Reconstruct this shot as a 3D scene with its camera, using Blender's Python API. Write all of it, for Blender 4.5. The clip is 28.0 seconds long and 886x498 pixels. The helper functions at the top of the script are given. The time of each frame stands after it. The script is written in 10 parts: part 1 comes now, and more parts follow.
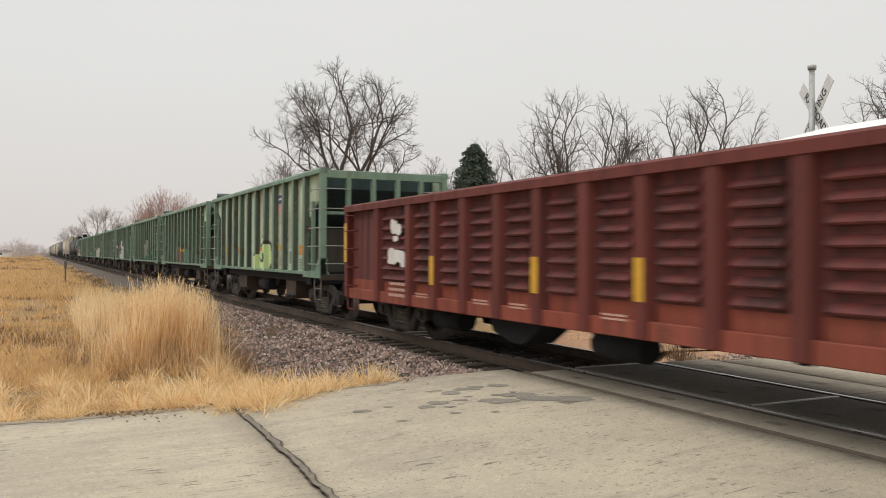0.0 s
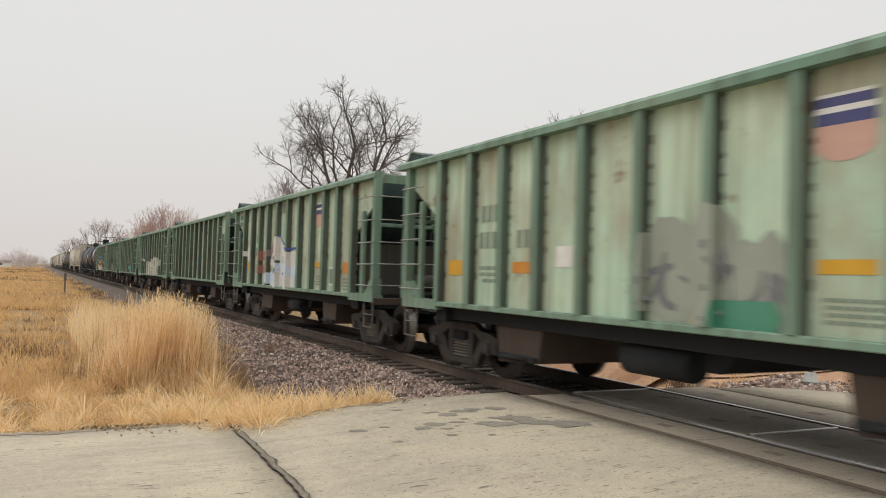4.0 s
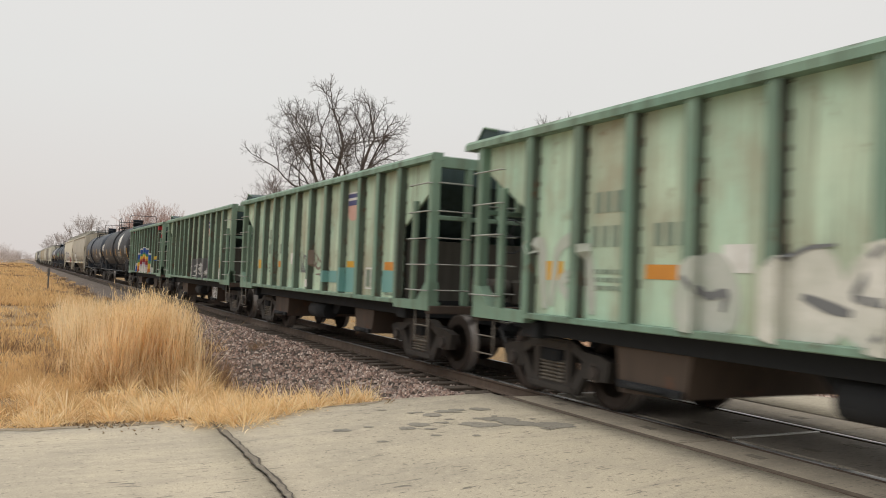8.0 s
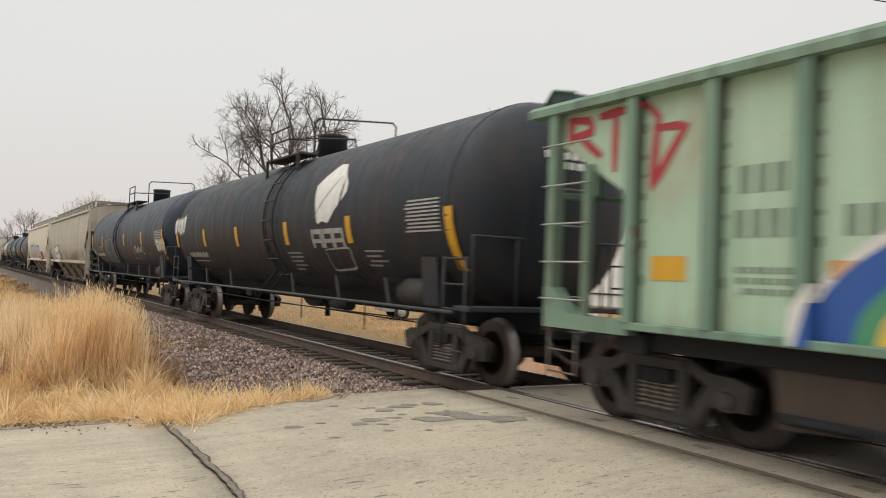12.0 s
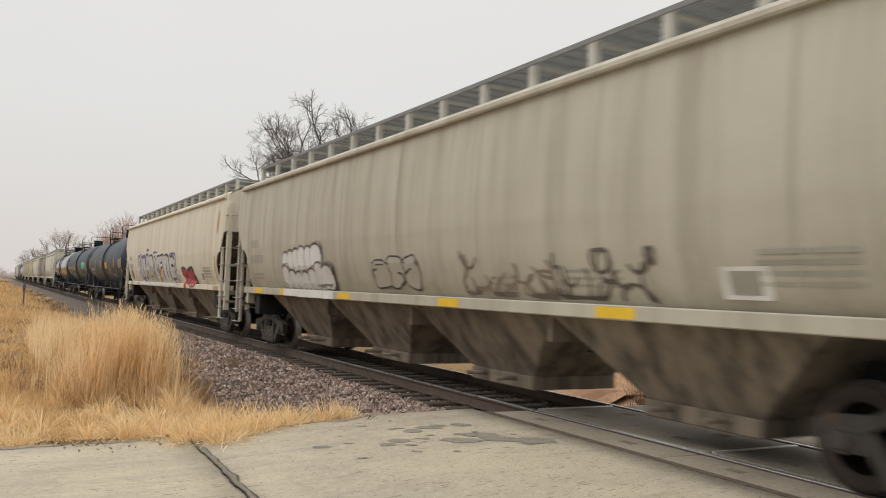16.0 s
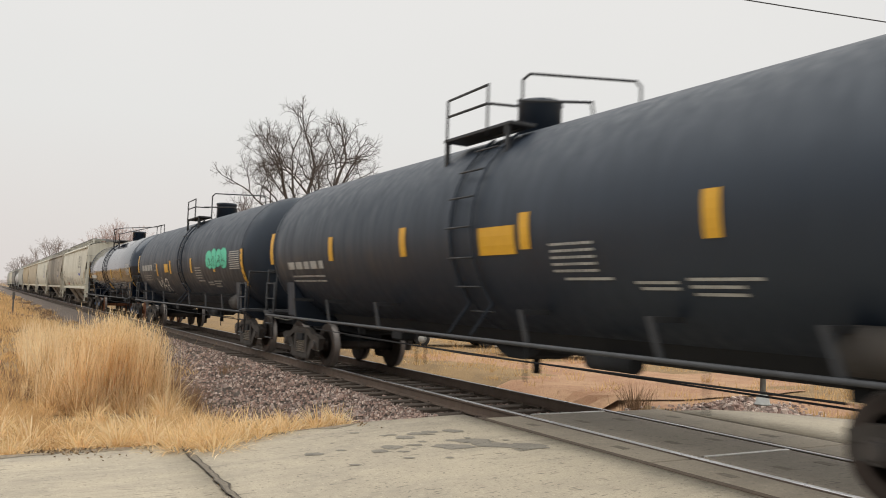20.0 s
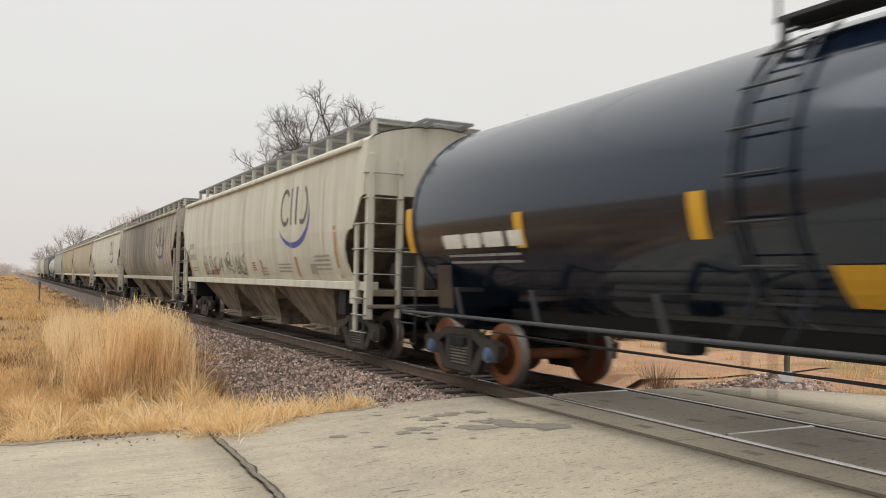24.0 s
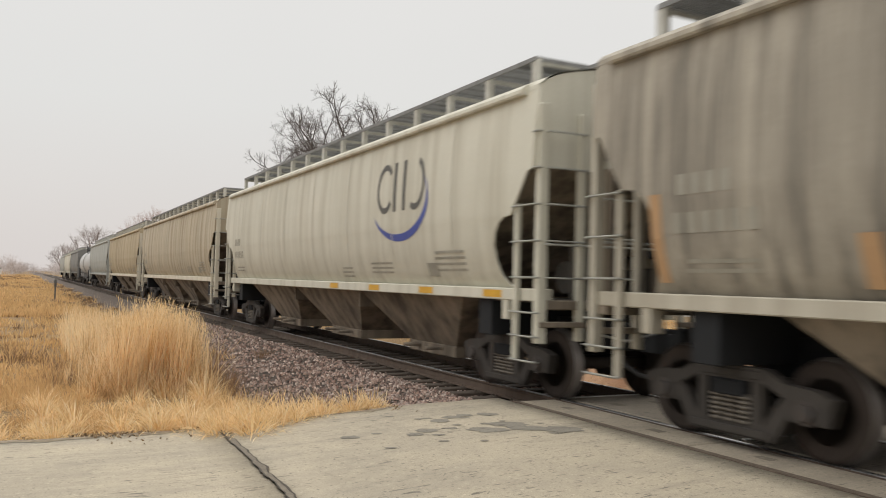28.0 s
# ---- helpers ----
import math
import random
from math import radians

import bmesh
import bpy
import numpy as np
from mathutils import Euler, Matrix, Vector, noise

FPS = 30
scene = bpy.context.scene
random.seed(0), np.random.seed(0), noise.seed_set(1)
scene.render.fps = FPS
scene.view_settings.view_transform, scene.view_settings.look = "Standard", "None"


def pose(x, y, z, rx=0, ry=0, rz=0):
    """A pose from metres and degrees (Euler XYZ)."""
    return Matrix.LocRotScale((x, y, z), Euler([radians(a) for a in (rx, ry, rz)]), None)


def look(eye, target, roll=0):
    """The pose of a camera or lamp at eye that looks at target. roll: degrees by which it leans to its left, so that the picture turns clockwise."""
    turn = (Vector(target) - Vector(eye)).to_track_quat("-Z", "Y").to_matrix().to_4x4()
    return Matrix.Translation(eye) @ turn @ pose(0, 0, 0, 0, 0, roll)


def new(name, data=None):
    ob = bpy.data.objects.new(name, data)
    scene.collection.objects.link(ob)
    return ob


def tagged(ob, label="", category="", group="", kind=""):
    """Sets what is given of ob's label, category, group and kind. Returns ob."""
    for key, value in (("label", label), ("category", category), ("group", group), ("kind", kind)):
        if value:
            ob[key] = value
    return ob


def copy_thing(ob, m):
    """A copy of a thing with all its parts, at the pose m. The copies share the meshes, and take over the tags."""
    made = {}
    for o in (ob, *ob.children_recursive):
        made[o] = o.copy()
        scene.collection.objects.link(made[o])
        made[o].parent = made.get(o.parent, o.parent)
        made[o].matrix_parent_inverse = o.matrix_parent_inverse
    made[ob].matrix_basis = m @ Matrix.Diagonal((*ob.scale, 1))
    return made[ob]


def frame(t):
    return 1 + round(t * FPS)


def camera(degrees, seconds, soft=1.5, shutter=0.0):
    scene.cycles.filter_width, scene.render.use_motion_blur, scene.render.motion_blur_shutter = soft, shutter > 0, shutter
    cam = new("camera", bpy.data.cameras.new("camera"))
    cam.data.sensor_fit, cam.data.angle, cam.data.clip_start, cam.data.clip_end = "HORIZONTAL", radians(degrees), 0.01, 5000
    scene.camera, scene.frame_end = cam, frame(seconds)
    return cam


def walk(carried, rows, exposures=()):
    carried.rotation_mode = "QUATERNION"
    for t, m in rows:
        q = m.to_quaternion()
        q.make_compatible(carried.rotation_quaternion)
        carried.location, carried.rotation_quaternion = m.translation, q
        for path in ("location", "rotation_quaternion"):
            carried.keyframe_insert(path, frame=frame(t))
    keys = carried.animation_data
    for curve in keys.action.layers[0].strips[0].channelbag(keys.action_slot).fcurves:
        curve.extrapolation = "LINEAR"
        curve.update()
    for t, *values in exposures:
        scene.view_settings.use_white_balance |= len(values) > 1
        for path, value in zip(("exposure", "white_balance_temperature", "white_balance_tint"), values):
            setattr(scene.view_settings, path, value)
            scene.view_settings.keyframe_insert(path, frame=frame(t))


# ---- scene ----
LENS = 56.842
EYE = 1.523
TRACK_X = 7.187        # centre line of the track; rail tops lie at z = 0, the track runs along y
GAUGE = 1.505          # between the centres of the rail heads

cam = camera(LENS, 28.0, soft=1.0, shutter=0.35)

# seconds, yaw, pitch, lean (degrees)
PATH = [
    (0.0, -26.404, 0.379, 0.283),
    (0.5, -26.236, 0.620, 0.423),
    (1.0, -26.126, 1.018, 0.720),
    (1.5, -26.082, 1.340, 1.052),
    (2.0, -26.147, 1.561, 1.321),
    (2.5, -26.221, 1.650, 1.479),
    (3.0, -26.244, 1.727, 1.521),
    (3.5, -26.254, 1.807, 1.583),
    (5.5, -26.825, 1.859, 2.051),
    (6.0, -27.028, 1.900, 2.142),
    (6.5, -27.200, 1.960, 2.205),
    (7.0, -27.282, 1.977, 2.223),
    (7.5, -27.299, 1.946, 2.317),
    (8.0, -27.275, 1.895, 2.382),
    (8.5, -27.261, 1.830, 2.446),
    (9.0, -27.362, 1.859, 2.514),
    (9.5, -27.552, 1.920, 2.526),
    (10.0, -27.894, 2.021, 2.575),
    (10.5, -28.419, 2.101, 2.653),
    (11.0, -29.078, 2.068, 2.579),
    (11.5, -30.052, 1.887, 2.548),
    (12.0, -30.640, 1.676, 2.156),
    (12.5, -30.928, 1.480, 1.841),
    (14.5, -29.640, 2.339, 1.578),
    (15.0, -29.195, 2.601, 1.803),
    (15.5, -28.803, 2.815, 1.996),
    (16.0, -28.587, 3.011, 2.305),
    (16.5, -28.496, 3.193, 2.545),
    (17.0, -28.494, 3.277, 2.643),
    (17.5, -28.593, 3.320, 2.704),
    (18.0, -28.742, 3.350, 2.638),
    (18.5, -29.001, 3.446, 2.549),
    (19.0, -29.163, 3.464, 2.361),
    (19.5, -29.202, 3.457, 2.205),
    (20.0, -29.160, 3.446, 2.040),
    (20.5, -29.021, 3.400, 1.820),
    (22.5, -27.949, 2.828, 1.339),
    (23.0, -27.802, 2.574, 1.180),
    (23.5, -27.818, 2.338, 1.109),
    (24.0, -27.812, 2.157, 1.067),
    (24.5, -27.729, 2.141, 1.070),
    (25.0, -27.569, 2.039, 1.159),
    (25.5, -27.349, 2.031, 1.230),
    (26.0, -27.124, 2.044, 1.409),
    (26.5, -26.997, 2.097, 1.551),
    (27.0, -26.912, 2.252, 1.673),
    (27.5, -26.911, 2.311, 1.566),
    (28.0, -26.897, 2.264, 1.544),
]


def aim(yaw, pitch, lean):
    y, p = radians(yaw), radians(pitch)
    ahead = Vector((-math.sin(y) * math.cos(p), math.cos(y) * math.cos(p), math.sin(p)))
    return look((0, 0, EYE), Vector((0, 0, EYE)) + ahead * 10, lean)


walk(cam, [(t, aim(yw, pt, ln)) for t, yw, pt, ln in PATH], [(0.0, 0.0), (12.0, 0.02), (14.8, 0.06), (16.2, 0.0), (18.8, 0.0), (20.4, 0.06), (23.4, 0.06), (25.0, 0.0), (28.0, 0.0)])

# ---- overcast daylight ----
world = bpy.data.worlds.new("overcast_sky")
scene.world = world
world.use_nodes = True
wt = world.node_tree
wbg = wt.nodes["Background"]
sky = wt.nodes.new("ShaderNodeTexSky")
sky.sky_type = 'NISHITA'
sky.sun_disc = False
sky.sun_elevation = radians(38)
sky.sun_rotation = radians(150)
sky.dust_density = 6.0
wcoord = wt.nodes.new("ShaderNodeTexCoord")
wsep = wt.nodes.new("ShaderNodeSeparateXYZ")
wramp = wt.nodes.new("ShaderNodeValToRGB")
wramp.color_ramp.elements[0].position, wramp.color_ramp.elements[0].color = 0.0, (0.74, 0.69, 0.665, 1)
wramp.color_ramp.elements[1].position, wramp.color_ramp.elements[1].color = 1.0, (2.05, 2.0, 1.90, 1)
for place, tone in ((0.20, (0.80, 0.79, 0.765, 1)), (0.42, (0.84, 0.825, 0.80, 1)), (0.68, (1.45, 1.42, 1.36, 1))):
    wramp.color_ramp.elements.new(place).color = tone
wnoise = wt.nodes.new("ShaderNodeTexNoise")
wnoise.inputs["Scale"].default_value = 1.6
wnoise.inputs["Detail"].default_value = 4
wmap = wt.nodes.new("ShaderNodeMapRange")
wmap.inputs[3].default_value, wmap.inputs[4].default_value = 0.96, 1.05
wmul = wt.nodes.new("ShaderNodeMix")
wmul.data_type, wmul.blend_type = 'RGBA', 'MULTIPLY'
wmul.inputs[0].default_value = 1.0
wskyk = wt.nodes.new("ShaderNodeMix")
wskyk.data_type, wskyk.blend_type = 'RGBA', 'MULTIPLY'
wskyk.inputs[0].default_value = 1.0
wskyk.inputs[7].default_value = (0.1, 0.1, 0.1, 1)
wmix = wt.nodes.new("ShaderNodeMix")
wmix.data_type = 'RGBA'
wmix.inputs[0].default_value = 0.08
wt.links.new(wcoord.outputs["Generated"], wsep.inputs[0])
wt.links.new(wsep.outputs["Z"], wramp.inputs[0])
wt.links.new(wcoord.outputs["Generated"], wnoise.inputs["Vector"])
wt.links.new(wnoise.outputs[0], wmap.inputs[0])
wt.links.new(wramp.outputs[0], wmul.inputs[6])
wt.links.new(wmap.outputs[0], wmul.inputs[7])
wt.links.new(sky.outputs[0], wskyk.inputs[6])
wt.links.new(wmul.outputs[2], wmix.inputs[6])
wt.links.new(wskyk.outputs[2], wmix.inputs[7])
wt.links.new(wmix.outputs[2], wbg.inputs[0])
wbg.inputs[1].default_value = 1.0

sun_data = bpy.data.lights.new("veiled_sun", 'SUN')
sun_data.energy = 0.8
sun_data.angle = radians(50)
sun_data.color = (1.0, 0.965, 0.91)
sun = new("veiled_sun", sun_data)
sun.matrix_world = look((-22, 8, 32), (0, 0, 0))


# ---- materials ----
def material(name):
    m = bpy.data.materials.new(name)
    m.use_nodes = True
    nt = m.node_tree
    return m, nt, nt.nodes["Principled BSDF"]


def mix_rgb(nt, fac, a, b, blend='MIX'):
    n = nt.nodes.new("ShaderNodeMix")
    n.data_type, n.blend_type = 'RGBA', blend
    for slot, v in ((0, fac), (6, a), (7, b)):
        if hasattr(v, "default_value"):
            nt.links.new(v, n.inputs[slot])
        else:
            n.inputs[slot].default_value = v if slot == 0 else (*v, 1)
    return n.outputs[2]


def ramp(nt, src, lo, hi, a=0.0, b=1.0):
    n = nt.nodes.new("ShaderNodeMapRange")
    n.inputs[1].default_value, n.inputs[2].default_value = lo, hi
    n.inputs[3].default_value, n.inputs[4].default_value = a, b
    nt.links.new(src, n.inputs[0])
    return n.outputs[0]


def coords(nt, scale=(1, 1, 1), shuffle=0.0):
    """Object space, stretched, and shifted from object to object."""
    tc = nt.nodes.new("ShaderNodeTexCoord")
    mp = nt.nodes.new("ShaderNodeMapping")
    mp.inputs["Scale"].default_value = scale
    nt.links.new(tc.outputs["Object"], mp.inputs["Vector"])
    if shuffle:
        oi = nt.nodes.new("ShaderNodeObjectInfo")
        ml = nt.nodes.new("ShaderNodeMath")
        ml.operation = 'MULTIPLY'
        ml.inputs[1].default_value = shuffle
        nt.links.new(oi.outputs["Random"], ml.inputs[0])
        cb = nt.nodes.new("ShaderNodeCombineXYZ")
        for i in range(3):
            nt.links.new(ml.outputs[0], cb.inputs[i])
        nt.links.new(cb.outputs[0], mp.inputs["Location"])
    return mp.outputs[0]


def noise_of(nt, vec, scale, detail=6.0, rough=0.55):
    n = nt.nodes.new("ShaderNodeTexNoise")
    n.inputs["Scale"].default_value, n.inputs["Detail"].default_value, n.inputs["Roughness"].default_value = scale, detail, rough
    nt.links.new(vec, n.inputs["Vector"])
    return n.outputs[0]


def bump(nt, bsdf, height, strength, distance):
    b = nt.nodes.new("ShaderNodeBump")
    b.inputs["Strength"].default_value, b.inputs["Distance"].default_value = strength, distance
    nt.links.new(height, b.inputs["Height"])
    nt.links.new(b.outputs[0], bsdf.inputs["Normal"])


def weathered(name, base, faded, grime, streak=0.5, patch=0.4, rough=0.6, rust=None, rust_cut=0.62, dents=0.25, shuffle=9.0, gain=1.0, band=3.2, cut=(0.47, 0.72), bloom=None, drips=None, rear=None):
    """Old vehicle paint: faded clouds, run-down streaks of grime, rust spots, fine grain."""
    m, nt, bs = material(name)
    base, faded, grime = (tuple(min(0.9, c * gain) for c in tone) for tone in (base, faded, grime))
    v = coords(nt, (1, 1, 1), shuffle)
    vs = coords(nt, (band, band, band * 0.045), shuffle)
    cloud = noise_of(nt, v, 0.55, 5)
    run = noise_of(nt, vs, 1.7, 6, 0.62)
    grain = noise_of(nt, v, 24, 4, 0.7)
    col = mix_rgb(nt, ramp(nt, cloud, 0.35, 0.68, 0, patch), base, faded)
    col = mix_rgb(nt, ramp(nt, run, cut[0], cut[1], 0, streak), col, grime)
    if rear:
        # soot that is thickest along one stretch of the car
        place = nt.nodes.new("ShaderNodeSeparateXYZ")
        nt.links.new(coords(nt), place.inputs[0])
        thick = nt.nodes.new("ShaderNodeMath")
        thick.operation = 'MULTIPLY'
        fade = nt.nodes.new("ShaderNodeMath")
        fade.operation = 'MULTIPLY'
        nt.links.new(ramp(nt, place.outputs[1], rear[0], rear[1], 0.0, rear[2]), fade.inputs[0])
        nt.links.new(ramp(nt, place.outputs[1], rear[3], rear[4], 1.0, 0.12), fade.inputs[1])
        nt.links.new(fade.outputs[0], thick.inputs[0])
        nt.links.new(ramp(nt, noise_of(nt, vs, 0.9, 6, 0.62), 0.22, 0.52, 0.45, 1.0), thick.inputs[1])
        col = mix_rgb(nt, thick.outputs[0], col, grime)
    if bloom:
        # soft brown clouds of rust dust
        cloud2 = noise_of(nt, coords(nt, (1, 1, 0.6), shuffle + 3), 0.9, 6, 0.62)
        col = mix_rgb(nt, ramp(nt, cloud2, 0.48, 0.66, 0, 0.78), col, bloom)
    if drips:
        # thin dark runs below the welds
        thread = noise_of(nt, coords(nt, (11, 11, 0.42), shuffle + 1), 1.0, 5, 0.6)
        gate_ = noise_of(nt, coords(nt, (1, 1, 0.7), shuffle + 5), 1.4, 4, 0.6)
        both = nt.nodes.new("ShaderNodeMath")
        both.operation = 'MULTIPLY'
        nt.links.new(ramp(nt, thread, 0.56, 0.68, 0, 0.8), both.inputs[0])
        nt.links.new(ramp(nt, gate_, 0.42, 0.60), both.inputs[1])
        col = mix_rgb(nt, both.outputs[0], col, drips)
    if rust:
        spots = noise_of(nt, v, 2.6, 9, 0.68)
        col = mix_rgb(nt, ramp(nt, spots, rust_cut, rust_cut + 0.08, 0, 0.85), col, rust)
    col = mix_rgb(nt, ramp(nt, grain, 0.3, 0.75, 0, 0.16), col, grime)
    nt.links.new(col, bs.inputs["Base Color"])
    nt.links.new(ramp(nt, run, 0.3, 0.75, rough - 0.08, min(0.95, rough + (0.2 if rough > 0.3 else 0.03))), bs.inputs["Roughness"])
    wave = noise_of(nt, v, 1.3, 3)
    add = nt.nodes.new("ShaderNodeMath")
    add.operation = 'ADD'
    nt.links.new(wave, add.inputs[0])
    nt.links.new(ramp(nt, grain, 0, 1, 0, 0.08), add.inputs[1])
    bump(nt, bs, add.outputs[0], dents, 0.03)
    return m


def plain(name, base, other, rough=0.6, metal=0.0, scale=6.0, amount=0.6, relief=0.2, emit=None):
    m, nt, bs = material(name)
    v = coords(nt, (1, 1, 1), 5.0)
    n1, n2 = noise_of(nt, v, scale, 6), noise_of(nt, v, scale * 7, 4, 0.7)
    col = mix_rgb(nt, ramp(nt, n1, 0.35, 0.7, 0, amount), base, other)
    col = mix_rgb(nt, ramp(nt, n2, 0.4, 0.75, 0, amount * 0.5), col, other)
    nt.links.new(col, bs.inputs["Base Color"])
    nt.links.new(ramp(nt, n1, 0.3, 0.7, rough, min(1, rough + 0.15)), bs.inputs["Roughness"])
    bs.inputs["Metallic"].default_value = metal
    if relief:
        bump(nt, bs, n2, relief, 0.01)
    if emit:
        bs.inputs["Emission Color"].default_value = (*emit[0], 1)
        bs.inputs["Emission Strength"].default_value = emit[1]
    return m


def ground_cover(name, tones, scale=0.25, rough=0.95, relief=0.6):
    """Patches of four tones at two sizes."""
    m, nt, bs = material(name)
    v = coords(nt)
    big, mid_, fine = noise_of(nt, v, scale, 6, 0.6), noise_of(nt, v, scale * 7, 6, 0.65), noise_of(nt, v, scale * 90, 5, 0.75)
    col = mix_rgb(nt, ramp(nt, big, 0.42, 0.6), tones[0], tones[1])
    col = mix_rgb(nt, ramp(nt, mid_, 0.5, 0.68, 0, 0.8), col, tones[2])
    col = mix_rgb(nt, ramp(nt, fine, 0.45, 0.7, 0, 0.6), col, tones[3])
    nt.links.new(col, bs.inputs["Base Color"])
    bs.inputs["Roughness"].default_value = rough
    bump(nt, bs, fine, relief, 0.05)
    return m


def by_island(name, tones, rough=0.9, scale=3.0, dim=0.45, low=0.72, glow=0.0):
    """Stones or blades: each piece takes its own tone."""
    m, nt, bs = material(name)
    geo = nt.nodes.new("ShaderNodeNewGeometry")
    rp = nt.nodes.new("ShaderNodeValToRGB")
    while len(rp.color_ramp.elements) < len(tones):
        rp.color_ramp.elements.new(0.5)
    for i, (e, c) in enumerate(zip(rp.color_ramp.elements, tones)):
        e.position, e.color = i / (len(tones) - 1), (*c, 1)
    nt.links.new(geo.outputs["Random Per Island"], rp.inputs[0])
    n = noise_of(nt, coords(nt), scale, 5, 0.65)
    col = mix_rgb(nt, ramp(nt, n, 0.38, 0.66, 0, dim), rp.outputs[0], tuple(c * low for c in tones[0]))
    nt.links.new(col, bs.inputs["Base Color"])
    bs.inputs["Roughness"].default_value = rough
    if glow:
        # thin blades let light through
        tr = nt.nodes.new("ShaderNodeBsdfTranslucent")
        mx = nt.nodes.new("ShaderNodeMixShader")
        mx.inputs[0].default_value = glow
        nt.links.new(col, tr.inputs["Color"])
        nt.links.new(bs.outputs[0], mx.inputs[1])
        nt.links.new(tr.outputs[0], mx.inputs[2])
        nt.links.new(mx.outputs[0], nt.nodes["Material Output"].inputs["Surface"])
    return m


M_GREEN = weathered("green_car_paint", (0.185, 0.272, 0.208), (0.272, 0.325, 0.245), (0.125, 0.115, 0.078), 0.78, 0.85, 0.62, (0.20, 0.125, 0.065), 0.60, gain=2.08, bloom=(0.32, 0.28, 0.195), drips=(0.10, 0.075, 0.05))
M_MINT = weathered("fresh_mint_car_paint", (0.36, 0.52, 0.385), (0.46, 0.58, 0.44), (0.25, 0.26, 0.18), 0.45, 0.7, 0.6, (0.24, 0.17, 0.10), 0.64, bloom=(0.33, 0.31, 0.21))
M_GREEN_RIB = weathered("green_rib_paint", (0.120, 0.205, 0.155), (0.19, 0.255, 0.19), (0.06, 0.060, 0.044), 0.75, 0.6, 0.6, (0.11, 0.06, 0.035), 0.62, gain=1.3, drips=(0.07, 0.055, 0.04))
# darker copy of the rib paint: flank shade put into the colour, plus grime
M_RIB_FLANK = weathered("shaded_grimy_rib_flank", (0.092, 0.130, 0.098), (0.13, 0.165, 0.125), (0.04, 0.037, 0.03), 0.8, 0.6, 0.75, (0.09, 0.05, 0.03), 0.56, cut=(0.42, 0.64))
M_GREEN_TRIM = weathered("green_end_paint", (0.122, 0.204, 0.153), (0.19, 0.258, 0.192), (0.09, 0.085, 0.06), 0.65, 0.5, 0.6, (0.13, 0.07, 0.035), 0.66, gain=1.28)
# steel of the end recesses: dirt, with the recess shade painted into both tones
M_SHADED = weathered("shaded_grimy_inner_steel", (0.062, 0.057, 0.048), (0.088, 0.080, 0.066), (0.035, 0.03, 0.028), 0.5, 0.5, 0.8, (0.10, 0.05, 0.03), 0.6)
M_TEALDARK = weathered("shaded_grimy_green_steel", (0.026, 0.050, 0.053), (0.040, 0.068, 0.066), (0.02, 0.028, 0.028), 0.6, 0.5, 0.75)
M_RUSTBOX = weathered("rusty_hopper_steel", (0.055, 0.038, 0.028), (0.098, 0.066, 0.046), (0.045, 0.036, 0.031), 0.6, 0.5, 0.85, (0.10, 0.048, 0.028), 0.58)
M_RED = weathered("oxide_red_paint", (0.24, 0.055, 0.034), (0.285, 0.078, 0.05), (0.050, 0.026, 0.022), 0.6, 0.6, 0.6, (0.12, 0.04, 0.025), 0.64)
M_RED_RIB = weathered("oxide_red_rib_paint", (0.128, 0.028, 0.023), (0.172, 0.040, 0.031), (0.034, 0.019, 0.017), 0.55, 0.5, 0.6)
M_RED_GRIME = weathered("sooty_red_paint", (0.126, 0.029, 0.027), (0.178, 0.042, 0.035), (0.036, 0.022, 0.021), 0.8, 0.6, 0.66, cut=(0.40, 0.62))
for coat_ in (M_RED, M_RED_RIB, M_RED_GRIME, M_GREEN_RIB, M_GREEN_TRIM):
    coat_.node_tree.nodes["Principled BSDF"].inputs["Specular IOR Level"].default_value = 0.3
M_TRUCK = weathered("truck_cast_steel", (0.031, 0.027, 0.024), (0.055, 0.046, 0.038), (0.025, 0.022, 0.02), 0.5, 0.6, 0.75, (0.10, 0.055, 0.03), 0.62)
M_WHEEL = weathered("brown_wheel_steel", (0.026, 0.019, 0.015), (0.045, 0.028, 0.02), (0.016, 0.014, 0.013), 0.3, 0.6, 0.75)
M_WHEEL_RUST = weathered("rust_orange_wheel_steel", (0.20, 0.07, 0.028), (0.27, 0.105, 0.045), (0.06, 0.03, 0.02), 0.3, 0.6, 0.8)
M_TREAD = plain("worn_tread", (0.20, 0.185, 0.175), (0.10, 0.085, 0.075), 0.42, 0.6, 10, 0.5, 0.05)
M_SPRING = plain("spring_steel", (0.17, 0.15, 0.125), (0.09, 0.075, 0.06), 0.6, 0.2)
M_BEARING = plain("bearing_cap", (0.035, 0.033, 0.032), (0.07, 0.05, 0.04), 0.6)
M_BEARING_BLUE = plain("blue_bearing_cap", (0.10, 0.17, 0.30), (0.06, 0.08, 0.12), 0.55)
M_BLACK = plain("black_steel", (0.017, 0.020, 0.025), (0.04, 0.04, 0.042), 0.6)
# bluish near-black: shadow beneath the cars is put into this tone
M_UNDER = plain("shaded_black_underframe", (0.006, 0.0075, 0.010), (0.016, 0.0165, 0.018), 0.85)
M_PIPE = plain("grey_pipe", (0.055, 0.060, 0.068), (0.03, 0.031, 0.035), 0.55)
M_RUNG = plain("worn_rung_steel", (0.38, 0.39, 0.36), (0.20, 0.19, 0.17), 0.45, 0.3)
M_TANK = weathered("satin_black_tank_paint", (0.010, 0.0170, 0.030), (0.017, 0.0255, 0.041), (0.024, 0.030, 0.040), 0.35, 0.5, 0.46, dents=0.08)
